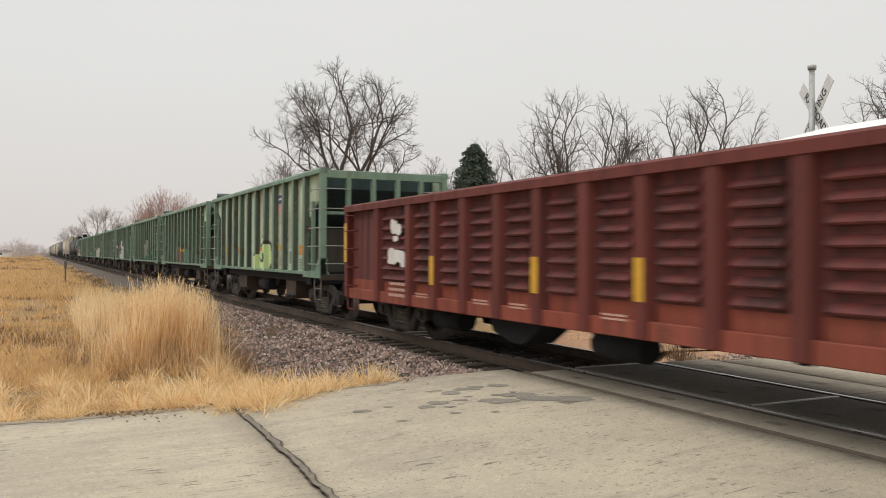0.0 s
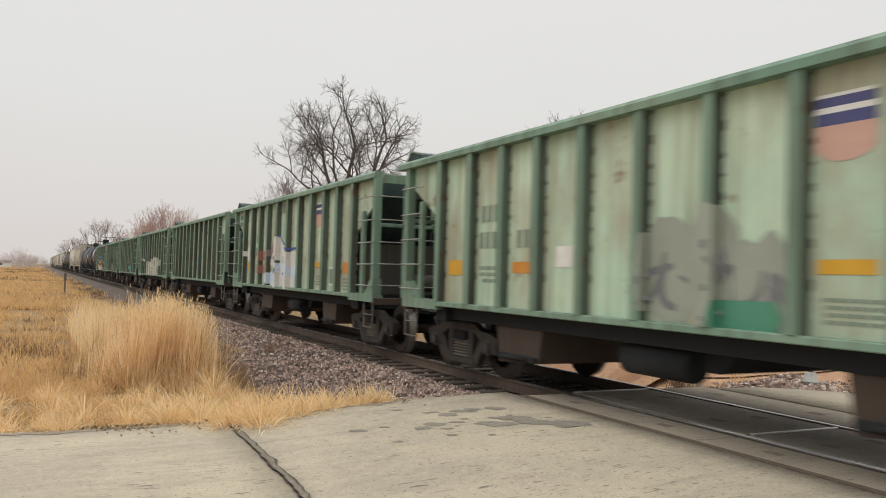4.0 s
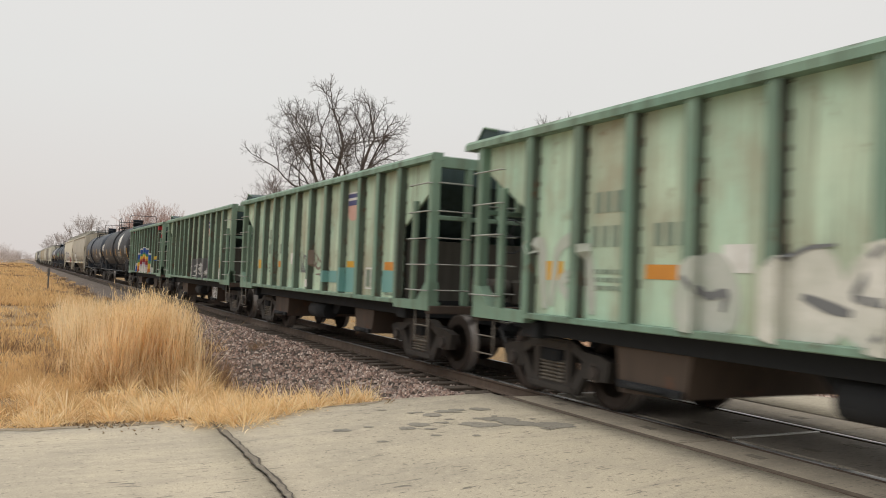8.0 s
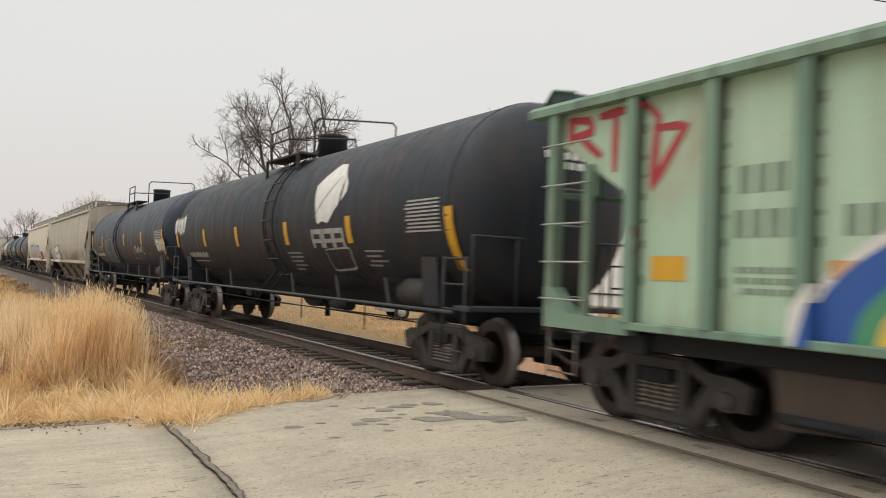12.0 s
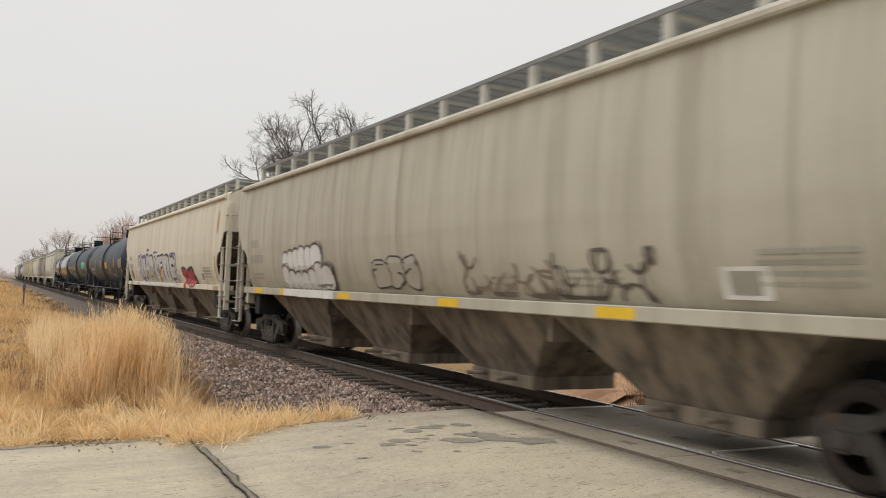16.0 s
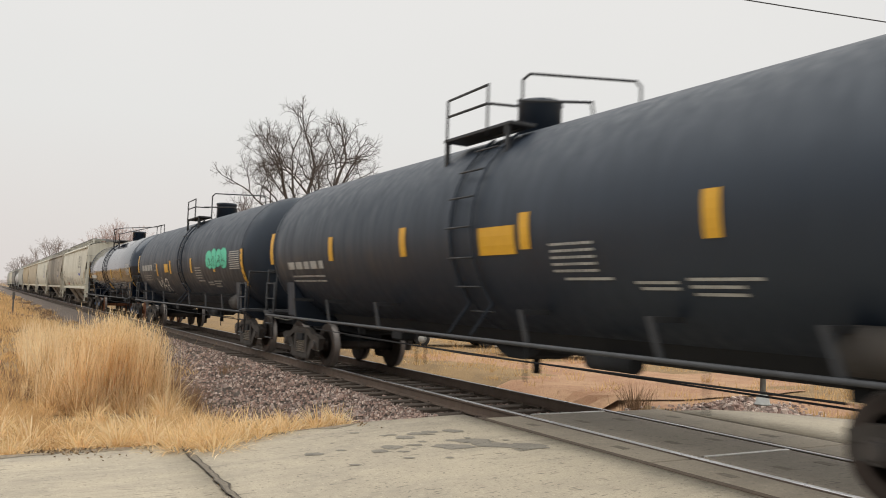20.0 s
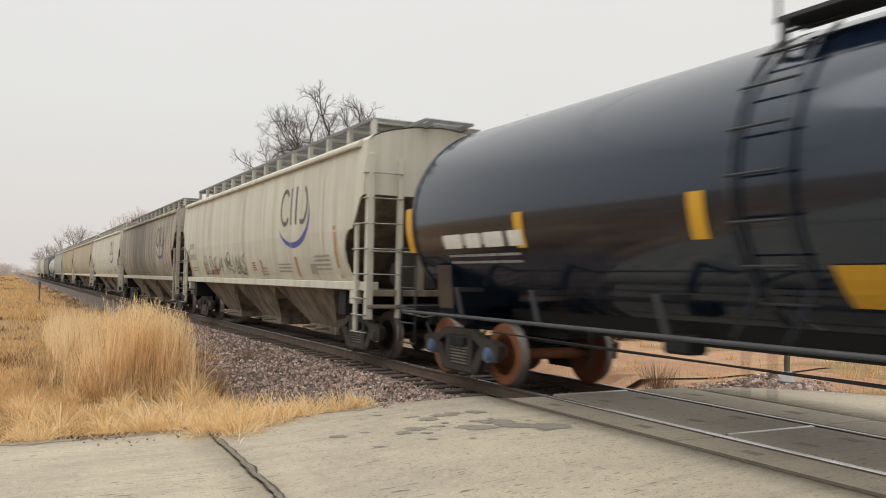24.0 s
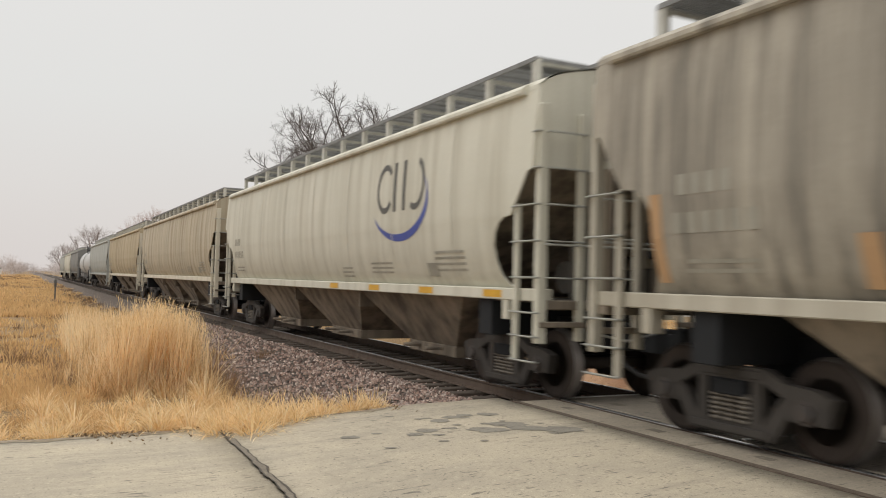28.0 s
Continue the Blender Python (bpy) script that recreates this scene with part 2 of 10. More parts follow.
M_TANK_BROWN = weathered("dusty_black_tank_paint", (0.011, 0.0155, 0.0225), (0.022, 0.0265, 0.033), (0.030, 0.029, 0.028), 0.5, 0.7, 0.55, dents=0.08, bloom=(0.040, 0.029, 0.026))
M_TANK_GLOSS = weathered("glossy_black_tank_paint", (0.004, 0.009, 0.021), (0.006, 0.012, 0.026), (0.010, 0.015, 0.024), 0.15, 0.3, 0.14, dents=0.04)
M_TANK_GLOSS.node_tree.nodes["Principled BSDF"].inputs["Specular IOR Level"].default_value = 0.8
M_TANK_GLOSS.node_tree.nodes["Principled BSDF"].inputs["Specular Tint"].default_value = (0.84, 0.92, 1.0, 1)
M_TANK_BROWN.node_tree.nodes["Principled BSDF"].inputs["Specular IOR Level"].default_value = 0.38
for coat_ in (M_TANK, M_TANK_BROWN):
    coat_.node_tree.nodes["Principled BSDF"].inputs["Specular Tint"].default_value = (0.86, 0.93, 1.0, 1)
M_TANK_PALE = weathered("pale_grey_tank_paint", (0.46, 0.47, 0.47), (0.56, 0.56, 0.55), (0.24, 0.23, 0.21), 0.5, 0.5, 0.5, dents=0.1)
M_BEIGE = weathered("beige_hopper_paint", (0.44, 0.41, 0.335), (0.52, 0.49, 0.415), (0.25, 0.215, 0.165), 0.5, 0.6, 0.6, (0.28, 0.19, 0.10), 0.70, dents=0.35, gain=0.94, band=1.5, cut=(0.44, 0.66))
M_CREAM = weathered("cream_hopper_paint", (0.64, 0.60, 0.49), (0.70, 0.66, 0.55), (0.42, 0.37, 0.28), 0.40, 0.6, 0.55, (0.42, 0.28, 0.13), 0.72, dents=0.3, gain=0.94, band=1.5, cut=(0.44, 0.66))
M_STONE = weathered("stone_grey_hopper_paint", (0.51, 0.50, 0.425), (0.58, 0.565, 0.485), (0.30, 0.275, 0.215), 0.5, 0.6, 0.58, dents=0.3, gain=1.08, band=1.5, cut=(0.46, 0.70))
M_SOOT = weathered("soot_streaked_hopper_paint", (0.34, 0.308, 0.252), (0.46, 0.42, 0.345), (0.055, 0.049, 0.043), 0.80, 0.95, 0.66, dents=0.3, gain=1.0, band=2.4, cut=(0.44, 0.70), rear=(4.0, 9.0, 0.66, 11.5, 15.0))
M_TAN = weathered("tan_streaked_hopper_paint", (0.45, 0.405, 0.31), (0.50, 0.43, 0.31), (0.25, 0.195, 0.125), 0.75, 0.7, 0.6, dents=0.3, gain=0.98, band=1.5, cut=(0.44, 0.66))
M_YELLOWTAN = weathered("yellow_tan_hopper_paint", (0.42, 0.345, 0.215), (0.47, 0.40, 0.28), (0.23, 0.175, 0.11), 0.7, 0.7, 0.6, dents=0.3, gain=0.98, band=1.5, cut=(0.44, 0.66))
M_GREYCAR = weathered("grey_hopper_paint", (0.34, 0.36, 0.34), (0.42, 0.43, 0.40), (0.20, 0.19, 0.165), 0.6, 0.6, 0.6, dents=0.3)
M_DARKCAR = weathered("dark_grey_hopper_paint", (0.17, 0.175, 0.17), (0.24, 0.24, 0.225), (0.09, 0.085, 0.08), 0.6, 0.6, 0.6, dents=0.3)
M_SOOTBAY = weathered("dirty_bay_steel", (0.21, 0.172, 0.13), (0.29, 0.245, 0.19), (0.06, 0.05, 0.04), 0.85, 0.6, 0.75, gain=1.06, band=1.6, cut=(0.42, 0.64))
M_GRATE = plain("galvanised_grating", (0.22, 0.225, 0.225), (0.13, 0.13, 0.13), 0.6, 0.15)
M_STILE = plain("galvanised_post", (0.50, 0.50, 0.46), (0.33, 0.31, 0.27), 0.55, 0.1)

M_WHITE = plain("white_marking", (0.70, 0.70, 0.67), (0.48, 0.46, 0.42), 0.6, 0, 5, 0.6, 0)
M_DIMWHITE = plain("faded_marking", (0.40, 0.40, 0.38), (0.20, 0.20, 0.19), 0.6, 0, 5, 0.7, 0)
M_YELLOW = plain("yellow_reflector", (0.60, 0.33, 0.022), (0.47, 0.25, 0.02), 0.4, 0, 5, 0.5, 0)
M_SILLYELLOW = plain("yellow_sill_strip", (0.72, 0.47, 0.02), (0.55, 0.35, 0.02), 0.5, 0, 5, 0.5, 0)
M_ORANGE = plain("orange_panel", (0.58, 0.24, 0.03), (0.42, 0.17, 0.03), 0.5, 0, 5, 0.5, 0)
M_FADEDORANGE = plain("faded_orange_strip", (0.43, 0.265, 0.135), (0.36, 0.23, 0.135), 0.6, 0, 5, 0.5, 0)
M_DARKMARK = plain("dark_marking", (0.15, 0.20, 0.155), (0.25, 0.29, 0.225), 0.7, 0, 5, 0.6, 0)
M_GREYMARK = plain("grey_marking", (0.26, 0.25, 0.21), (0.36, 0.345, 0.29), 0.7, 0, 5, 0.6, 0)
M_LOGOBLUE = plain("navy_emblem_blue", (0.05, 0.055, 0.17), (0.09, 0.09, 0.17), 0.55, 0, 5, 0.6, 0)
M_LOGOPINK = plain("faded_emblem_red", (0.56, 0.33, 0.27), (0.45, 0.30, 0.24), 0.6, 0, 8, 0.6, 0)
M_SWOOSH = plain("blue_swoosh_paint", (0.035, 0.065, 0.32), (0.08, 0.10, 0.28), 0.5, 0, 5, 0.5, 0)
M_SWOOSH_DIRTY = plain("grimy_blue_swoosh_paint", (0.05, 0.065, 0.19), (0.10, 0.10, 0.14), 0.6, 0, 5, 0.7, 0)
M_TEAL = plain("teal_patch", (0.14, 0.32, 0.30), (0.20, 0.36, 0.33), 0.6, 0, 5, 0.5, 0)


def spray(name, base, other=None, amount=0.55):
    return plain(name, base, other or tuple(0.72 * c + 0.03 for c in base), 0.55, 0, 2.2, amount, 0)


S_WHITE, S_SILVER = spray("white_spray", (0.68, 0.67, 0.64), (0.46, 0.45, 0.40)), spray("silver_spray", (0.55, 0.55, 0.54), (0.38, 0.37, 0.35))
S_BLACK, S_BROWN = spray("black_spray", (0.035, 0.035, 0.037)), spray("brown_spray", (0.165, 0.12, 0.095), (0.26, 0.22, 0.18))
S_LIME, S_MINT = spray("lime_spray", (0.60, 0.74, 0.37), (0.46, 0.60, 0.31)), spray("mint_spray", (0.09, 0.55, 0.36))
S_BLUE, S_RBLUE = spray("pale_blue_spray", (0.36, 0.50, 0.60)), spray("rainbow_blue", (0.018, 0.085, 0.34))
S_GREEN, S_YEL = spray("rainbow_green", (0.06, 0.27, 0.14)), spray("rainbow_yellow", (0.74, 0.50, 0.07))
S_ORG, S_RED = spray("rainbow_orange", (0.60, 0.22, 0.05)), spray("rainbow_maroon", (0.28, 0.025, 0.035))
S_LILAC, S_VIOLET = spray("lilac_spray", (0.42, 0.33, 0.42)), spray("violet_spray", (0.12, 0.075, 0.26))
S_SCARLET, S_GREYT = spray("red_spray", (0.38, 0.03, 0.04)), spray("grey_spray", (0.15, 0.155, 0.16))

M_RAIL = weathered("brown_rail_steel", (0.085, 0.06, 0.045), (0.13, 0.09, 0.065), (0.05, 0.037, 0.03), 0.2, 0.5, 0.75)
M_RAILHEAD = plain("polished_rail_head", (0.55, 0.55, 0.56), (0.34, 0.33, 0.32), 0.24, 0.95, 3, 0.5, 0.05)
M_TIE = weathered("weathered_tie_timber", (0.075, 0.058, 0.045), (0.12, 0.095, 0.075), (0.035, 0.028, 0.023), 0.4, 0.6, 0.9)
M_BALLAST = ground_cover("ballast_bed", ((0.105, 0.082, 0.068), (0.145, 0.115, 0.095), (0.07, 0.054, 0.047), (0.22, 0.18, 0.15)), 1.2, 0.95, 1.0)
M_STONES = by_island("ballast_stone", ((0.150, 0.105, 0.088), (0.47, 0.330, 0.270), (0.24, 0.145, 0.118), (0.76, 0.62, 0.53), (0.055, 0.042, 0.037), (0.56, 0.40, 0.325), (0.175, 0.12, 0.105), (0.66, 0.55, 0.48), (0.09, 0.066, 0.056)), 0.9, 30)
M_FIELD = ground_cover("dry_meadow", ((0.27, 0.175, 0.080), (0.215, 0.137, 0.065), (0.14, 0.092, 0.05), (0.35, 0.24, 0.115)), 0.16, 0.97, 0.8)
M_REED_BROWN = by_island("brown_straw_blades", ((0.42, 0.26, 0.12), (0.72, 0.50, 0.26), (0.58, 0.38, 0.18), (0.82, 0.58, 0.32), (0.34, 0.21, 0.10)), 0.85, 1.9, 0.35, 0.8, 0.45)
M_STRAW = by_island("straw_blades", ((0.62, 0.42, 0.20), (0.97, 0.78, 0.47), (0.90, 0.66, 0.35), (0.98, 0.86, 0.62), (0.66, 0.45, 0.22), (0.96, 0.77, 0.46)), 0.8, 2.6, 0.22, 0.95, 0.50)
M_MEADOW = by_island("meadow_blades", ((0.46, 0.29, 0.13), (0.80, 0.55, 0.28), (0.62, 0.40, 0.18), (0.86, 0.63, 0.34)), 0.85, 0.7, 0.4, 0.95, 0.45)
M_REED = by_island("tall_straw_blades", ((0.66, 0.45, 0.22), (0.97, 0.79, 0.51), (0.91, 0.67, 0.38), (0.97, 0.85, 0.61), (0.66, 0.46, 0.25)), 0.8, 1.9, 0.28, 0.85, 0.50)
M_WEED = by_island("brown_weed_stems", ((0.22, 0.13, 0.07), (0.36, 0.23, 0.13), (0.28, 0.17, 0.09), (0.16, 0.10, 0.06)), 0.9, 2.0)
M_LITTER = by_island("dead_leaf_litter", ((0.24, 0.165, 0.095), (0.34, 0.24, 0.14), (0.17, 0.12, 0.075), (0.46, 0.34, 0.19)), 0.95, 4.0)
M_SOIL = ground_cover("reddish_soil", ((0.36, 0.190, 0.110), (0.45, 0.275, 0.16), (0.27, 0.135, 0.08), (0.48, 0.34, 0.20)), 0.7, 0.97, 0.7)
M_BARK = plain("grey_bark", (0.12, 0.10, 0.088), (0.075, 0.062, 0.055), 0.9, 0, 4, 0.7, 0.5)
M_BARK_WARM = plain("warm_grey_bark", (0.17, 0.13, 0.115), (0.11, 0.085, 0.078), 0.9, 0, 4, 0.7, 0.3)
# next two bark tones are paled: aerial haze is put into the colour
M_BARK_PALE = plain("haze_paled_far_bark", (0.34, 0.295, 0.275), (0.26, 0.215, 0.20), 0.9, 0, 4, 0.7, 0)
M_BARK_HAZE = plain("haze_tinted_distant_bark", (0.58, 0.53, 0.52), (0.48, 0.43, 0.42), 0.95, 0, 3, 0.5, 0)
M_TWIGRED = plain("reddish_far_twigs", (0.42, 0.29, 0.25), (0.34, 0.235, 0.205), 0.9, 0, 3, 0.6, 0)
M_NEEDLE = plain("conifer_needles", (0.058, 0.082, 0.062), (0.09, 0.118, 0.085), 0.9, 0, 3, 0.7, 0)
M_MAST = plain("aluminium_mast", (0.42, 0.43, 0.42), (0.28, 0.28, 0.27), 0.5, 0.4)
M_SIGNWHITE = plain("sign_white", (0.72, 0.73, 0.71), (0.55, 0.55, 0.52), 0.5, 0, 3, 0.4, 0)
M_SIGNBLACK = plain("sign_black", (0.02, 0.02, 0.02), (0.04, 0.04, 0.04), 0.5, 0, 5, 0.4, 0)
M_LENS = plain("lit_red_lens", (0.5, 0.02, 0.015), (0.4, 0.02, 0.015), 0.25, 0, 5, 0.3, 0, ((1.0, 0.035, 0.02), 1.6))
M_TRUCKWHITE = plain("white_body_paint", (0.76, 0.76, 0.75), (0.62, 0.62, 0.61), 0.4, 0, 1, 0.5, 0)
M_TRUCKRED = plain("red_band_paint", (0.40, 0.10, 0.075), (0.33, 0.08, 0.065), 0.45, 0, 2, 0.5, 0)
M_RUBBER = plain("tyre_rubber", (0.025, 0.025, 0.026), (0.05, 0.048, 0.045), 0.85)
M_CARGREY = plain("silver_car_paint", (0.40, 0.41, 0.43), (0.30, 0.31, 0.33), 0.3, 0.4, 1, 0.4, 0)
M_DARKGLASS = plain("dark_car_glass", (0.02, 0.022, 0.025), (0.03, 0.03, 0.033), 0.08, 0, 1, 0.3, 0)
M_GALV = plain("galvanised_sign_post", (0.13, 0.125, 0.12), (0.08, 0.077, 0.075), 0.6, 0.3)


def concrete(name, tone, dark, wet):
    """Worn broom-finished concrete: clouds, dragged tyre grime, short dark dashes, exposed grit."""
    m, nt, bs = material(name)
    v = coords(nt)
    big, drag = noise_of(nt, v, 0.5, 6, 0.6), noise_of(nt, coords(nt, (0.35, 2.4, 1)), 1.1, 6, 0.65)
    fine, grit = noise_of(nt, v, 9, 6, 0.7), noise_of(nt, v, 70, 3, 0.85)
    dash, gate = noise_of(nt, coords(nt, (3.2, 17, 1)), 1.5, 2, 0.5), noise_of(nt, v, 0.8, 4, 0.6)
    speck = noise_of(nt, v, 28, 2, 0.5)
    col = mix_rgb(nt, ramp(nt, big, 0.40, 0.62, 0, 0.85), tone, dark)
    col = mix_rgb(nt, ramp(nt, drag, 0.5, 0.74, 0, 0.7), col, wet)
    col = mix_rgb(nt, ramp(nt, fine, 0.48, 0.75, 0, 0.45), col, tuple(min(1, c * 1.22) for c in tone))
    marks = nt.nodes.new("ShaderNodeMath")
    marks.operation = 'MULTIPLY'
    nt.links.new(ramp(nt, dash, 0.635, 0.675, 0, 0.9), marks.inputs[0])
    nt.links.new(ramp(nt, gate, 0.40, 0.58), marks.inputs[1])
    col = mix_rgb(nt, marks.outputs[0], col, tuple(c * 0.55 for c in wet))
    col = mix_rgb(nt, ramp(nt, speck, 0.63, 0.70, 0, 0.75), col, tuple(c * 0.7 for c in wet))
    col = mix_rgb(nt, ramp(nt, speck, 0.34, 0.29, 0, 0.5), col, tuple(min(1, c * 1.4) for c in tone))
    col = mix_rgb(nt, ramp(nt, grit, 0.46, 0.68, 0, 0.55), col, wet)
    nt.links.new(col, bs.inputs["Base Color"])
    nt.links.new(ramp(nt, drag, 0.4, 0.75, 0.92, 0.74), bs.inputs["Roughness"])
    bump(nt, bs, grit, 0.6, 0.008)
    return m


M_ROAD = concrete("worn_road_concrete", (0.44, 0.383, 0.288), (0.322, 0.283, 0.220), (0.195, 0.175, 0.142))
M_PANEL = concrete("crossing_panel_concrete", (0.34, 0.295, 0.228), (0.27, 0.232, 0.18), (0.19, 0.164, 0.132))
# darker copy for between the rails, with the train's shadow in its tones
M_PANEL_IN = concrete("train_shaded_panel_concrete", (0.30, 0.262, 0.21), (0.245, 0.215, 0.175), (0.175, 0.152, 0.125))
M_FILLER = plain("brown_joint_filler", (0.075, 0.055, 0.04), (0.15, 0.115, 0.085), 0.95, 0, 14, 0.6, 0.6)
M_BRIGHTSTEEL = plain("scuffed_bright_steel", (0.62, 0.61, 0.58), (0.42, 0.40, 0.37), 0.35, 0.5, 10, 0.5, 0.1)
M_TAR = plain("tar_joint", (0.13, 0.112, 0.088), (0.26, 0.225, 0.175), 0.95, 0, 14, 0.7, 0.6)
M_LIP = plain("crumbled_joint_lip", (0.055, 0.047, 0.039), (0.12, 0.10, 0.08), 0.95, 0, 20, 0.7, 0.6)
M_EARTHSHADE = plain("shaded_verge_earth", (0.16, 0.125, 0.085), (0.30, 0.25, 0.18), 0.95, 0, 16, 0.9, 0.5)
M_STAIN = concrete("damp_stained_concrete", (0.235, 0.213, 0.175), (0.19, 0.174, 0.145), (0.13, 0.12, 0.10))


# ---- builders ----
def box(bm, x0, x1, y0, y1, z0, z1, bevel=0.0):
    made = bmesh.ops.create_cube(bm, size=1)["verts"]
    for v in made:
        v.co = ((x0 + x1) / 2 + v.co.x * (x1 - x0), (y0 + y1) / 2 + v.co.y * (y1 - y0), (z0 + z1) / 2 + v.co.z * (z1 - z0))
    if bevel:
        edges = list({e for v in made for e in v.link_edges})
        bmesh.ops.bevel(bm, geom=edges, offset=bevel, segments=1, affect='EDGES')
    return made


def prism(bm, outline, axis, a, b):
    """A flat outline, pushed along an axis from a to b. axis x: outline in (y, z); y: in (x, z); z: in (x, y)."""
    def spot(p, k):
        return {"x": (k, p[0], p[1]), "y": (p[0], k, p[1]), "z": (p[0], p[1], k)}[axis]
    lo, hi = [bm.verts.new(spot(p, a)) for p in outline], [bm.verts.new(spot(p, b)) for p in outline]
    n = len(outline)
    made = [bm.faces.new(lo[::-1]), bm.faces.new(hi)]
    for i in range(n):
        made.append(bm.faces.new((lo[i], lo[(i + 1) % n], hi[(i + 1) % n], hi[i])))
    bmesh.ops.recalc_face_normals(bm, faces=made)


def rod(bm, p, q, r, sides=8, r2=None, smooth=True):
    p, q = Vector(p), Vector(q)
    d = (q - p).normalized()
    u = d.orthogonal().normalized()
    w = d.cross(u)
    rings = []
    for c, rr in ((p, r), (q, r if r2 is None else r2)):
        rings.append([bm.verts.new(c + (u * math.cos(k * math.tau / sides) + w * math.sin(k * math.tau / sides)) * rr) for k in range(sides)])
    for k in range(sides):
        f = bm.faces.new((rings[0][k], rings[0][(k + 1) % sides], rings[1][(k + 1) % sides], rings[1][k]))
        f.smooth = smooth
    bm.faces.new(rings[0][::-1]), bm.faces.new(rings[1])


def pipe(bm, pts, r, sides=6):
    """A bent tube through points, in one piece."""
    pts = [Vector(p) for p in pts]
    u, rings = None, []
    for i, p in enumerate(pts):
        a = (p - pts[i - 1]).normalized() if i else (pts[1] - p).normalized()
        b = (pts[i + 1] - p).normalized() if i < len(pts) - 1 else a
        d = (a + b).normalized() if (a + b).length > 0.01 else a
        u = d.orthogonal().normalized() if u is None else (u - d * u.dot(d)).normalized()
        w = d.cross(u)
        k = 1 / max(0.5, d.dot(a))
        side = (a - b)
        flat = side.normalized() if side.length > 1e-4 else None
        ring = []
        for j in range(sides):
            o = (u * math.cos(j * math.tau / sides) + w * math.sin(j * math.tau / sides)) * r
            if flat is not None:
                o = o + flat * o.dot(flat) * (k - 1)
            ring.append(bm.verts.new(p + o))
        rings.append(ring)
    for r0, r1 in zip(rings, rings[1:]):
        for j in range(sides):
            bm.faces.new((r0[j], r0[(j + 1) % sides], r1[(j + 1) % sides], r1[j])).smooth = True
    bm.faces.new(rings[0][::-1]), bm.faces.new(rings[-1])


def lathe(bm, profile, centre, axis="x", sides=24):
    """profile: (along, radius) pairs."""
    rings = []
    for a, r in profile:
        ring = []
        for k in range(sides):
            c, s = math.cos(k * math.tau / sides) * r, math.sin(k * math.tau / sides) * r
            o = {"x": (a, c, s), "y": (c, a, s), "z": (c, s, a)}[axis]
            ring.append(bm.verts.new(Vector(centre) + Vector(o)))
        rings.append(ring)
    faces = []
    for r0, r1 in zip(rings, rings[1:]):
        for k in range(sides):
            f = bm.faces.new((r0[k], r0[(k + 1) % sides], r1[(k + 1) % sides], r1[k]))
            f.smooth = True
            faces.append(f)
    faces += [bm.faces.new(rings[0][::-1]), bm.faces.new(rings[-1])]
    bmesh.ops.recalc_face_normals(bm, faces=faces)


def sheet(bm, rows, smooth=True):
    """A skin through rows of points."""
    grid = [[bm.verts.new(p) for p in row] for row in rows]
    for a, b in zip(grid, grid[1:]):
        for i in range(len(a) - 1):
            bm.faces.new((a[i], a[i + 1], b[i + 1], b[i])).smooth = smooth


def mesh_from(name, bm, *mats):
    me = bpy.data.meshes.new(name)
    bm.to_mesh(me)
    bm.free()
    for mt in mats:
        me.materials.append(mt)
    return me


def part(name, bm, mat, parent, label=""):
    """One mesh object under a thing or under a part. bm may be a ready mesh, shared by alike pieces."""
    ob = new(name, bm if isinstance(bm, bpy.types.Mesh) else mesh_from(name, bm, mat))
    ob.parent = parent
    if label:
        ob["label"] = label
    return ob


def thing(name, label, category, group="", kind="", at=(0, 0, 0)):
    ob = new(name)
    ob.empty_display_size = 0.3
    ob.location = at
    return tagged(ob, label, category, group, kind)


def from_arrays(name, verts, faces, mat, smooth=False):
    me = bpy.data.meshes.new(name)
    me.from_pydata(verts, [], faces)
    me.materials.append(mat)
    if smooth:
        me.polygons.foreach_set("use_smooth", [True] * len(me.polygons))
    return me


def wave(x, y, s, seed=0.0):
    return noise.noise(Vector((x * s + seed, y * s - seed, seed * 1.7)))



# ---- ground, road, track ----
ROAD_EDGE = 9.45


def road_z(x):
    """The road climbs to the rails and falls beyond them."""
    if x < TRACK_X:
        k = min(1.0, max(0.0, (5.6 - x) / 4.5))
        return -0.012 - 0.20 * (k * k * (3 - 2 * k)) - 0.006 * max(0, -x)
    k = min(1.0, max(0.0, (x - 8.95) / 6.0))
    return -0.012 - 0.38 * (k * k * (3 - 2 * k))


def ground_z(x, y):
    z = -0.50
    if x < 5.0:
        z = -0.34 - 0.22 * min(1, max(0, (y - 16) / 30))
    z += 0.07 * wave(x, y, 0.12, 3.0) + 0.03 * wave(x, y, 0.6, 8.0)
    far = math.hypot(x, y)
    if far > 150:
        z = -0.5 + (z + 0.5) * 150 / far
    if -12 < y < ROAD_EDGE + 0.25:
        z = min(z, road_z(x) - 0.30)
    elif y < ROAD_EDGE + 1.5 and y > 0:
        z = min(z, road_z(x) - 0.06 - 0.12 * (y - ROAD_EDGE - 0.25))
    if abs(x - TRACK_X) < 4.2:
        z = min(z, -0.75)
    return z


def spaced(near, far, step, grow):
    out, x, d = [0.0], 0.0, step
    while x < far:
        if x > near:
            d *= grow
        x += d
        out.append(x)
    return out


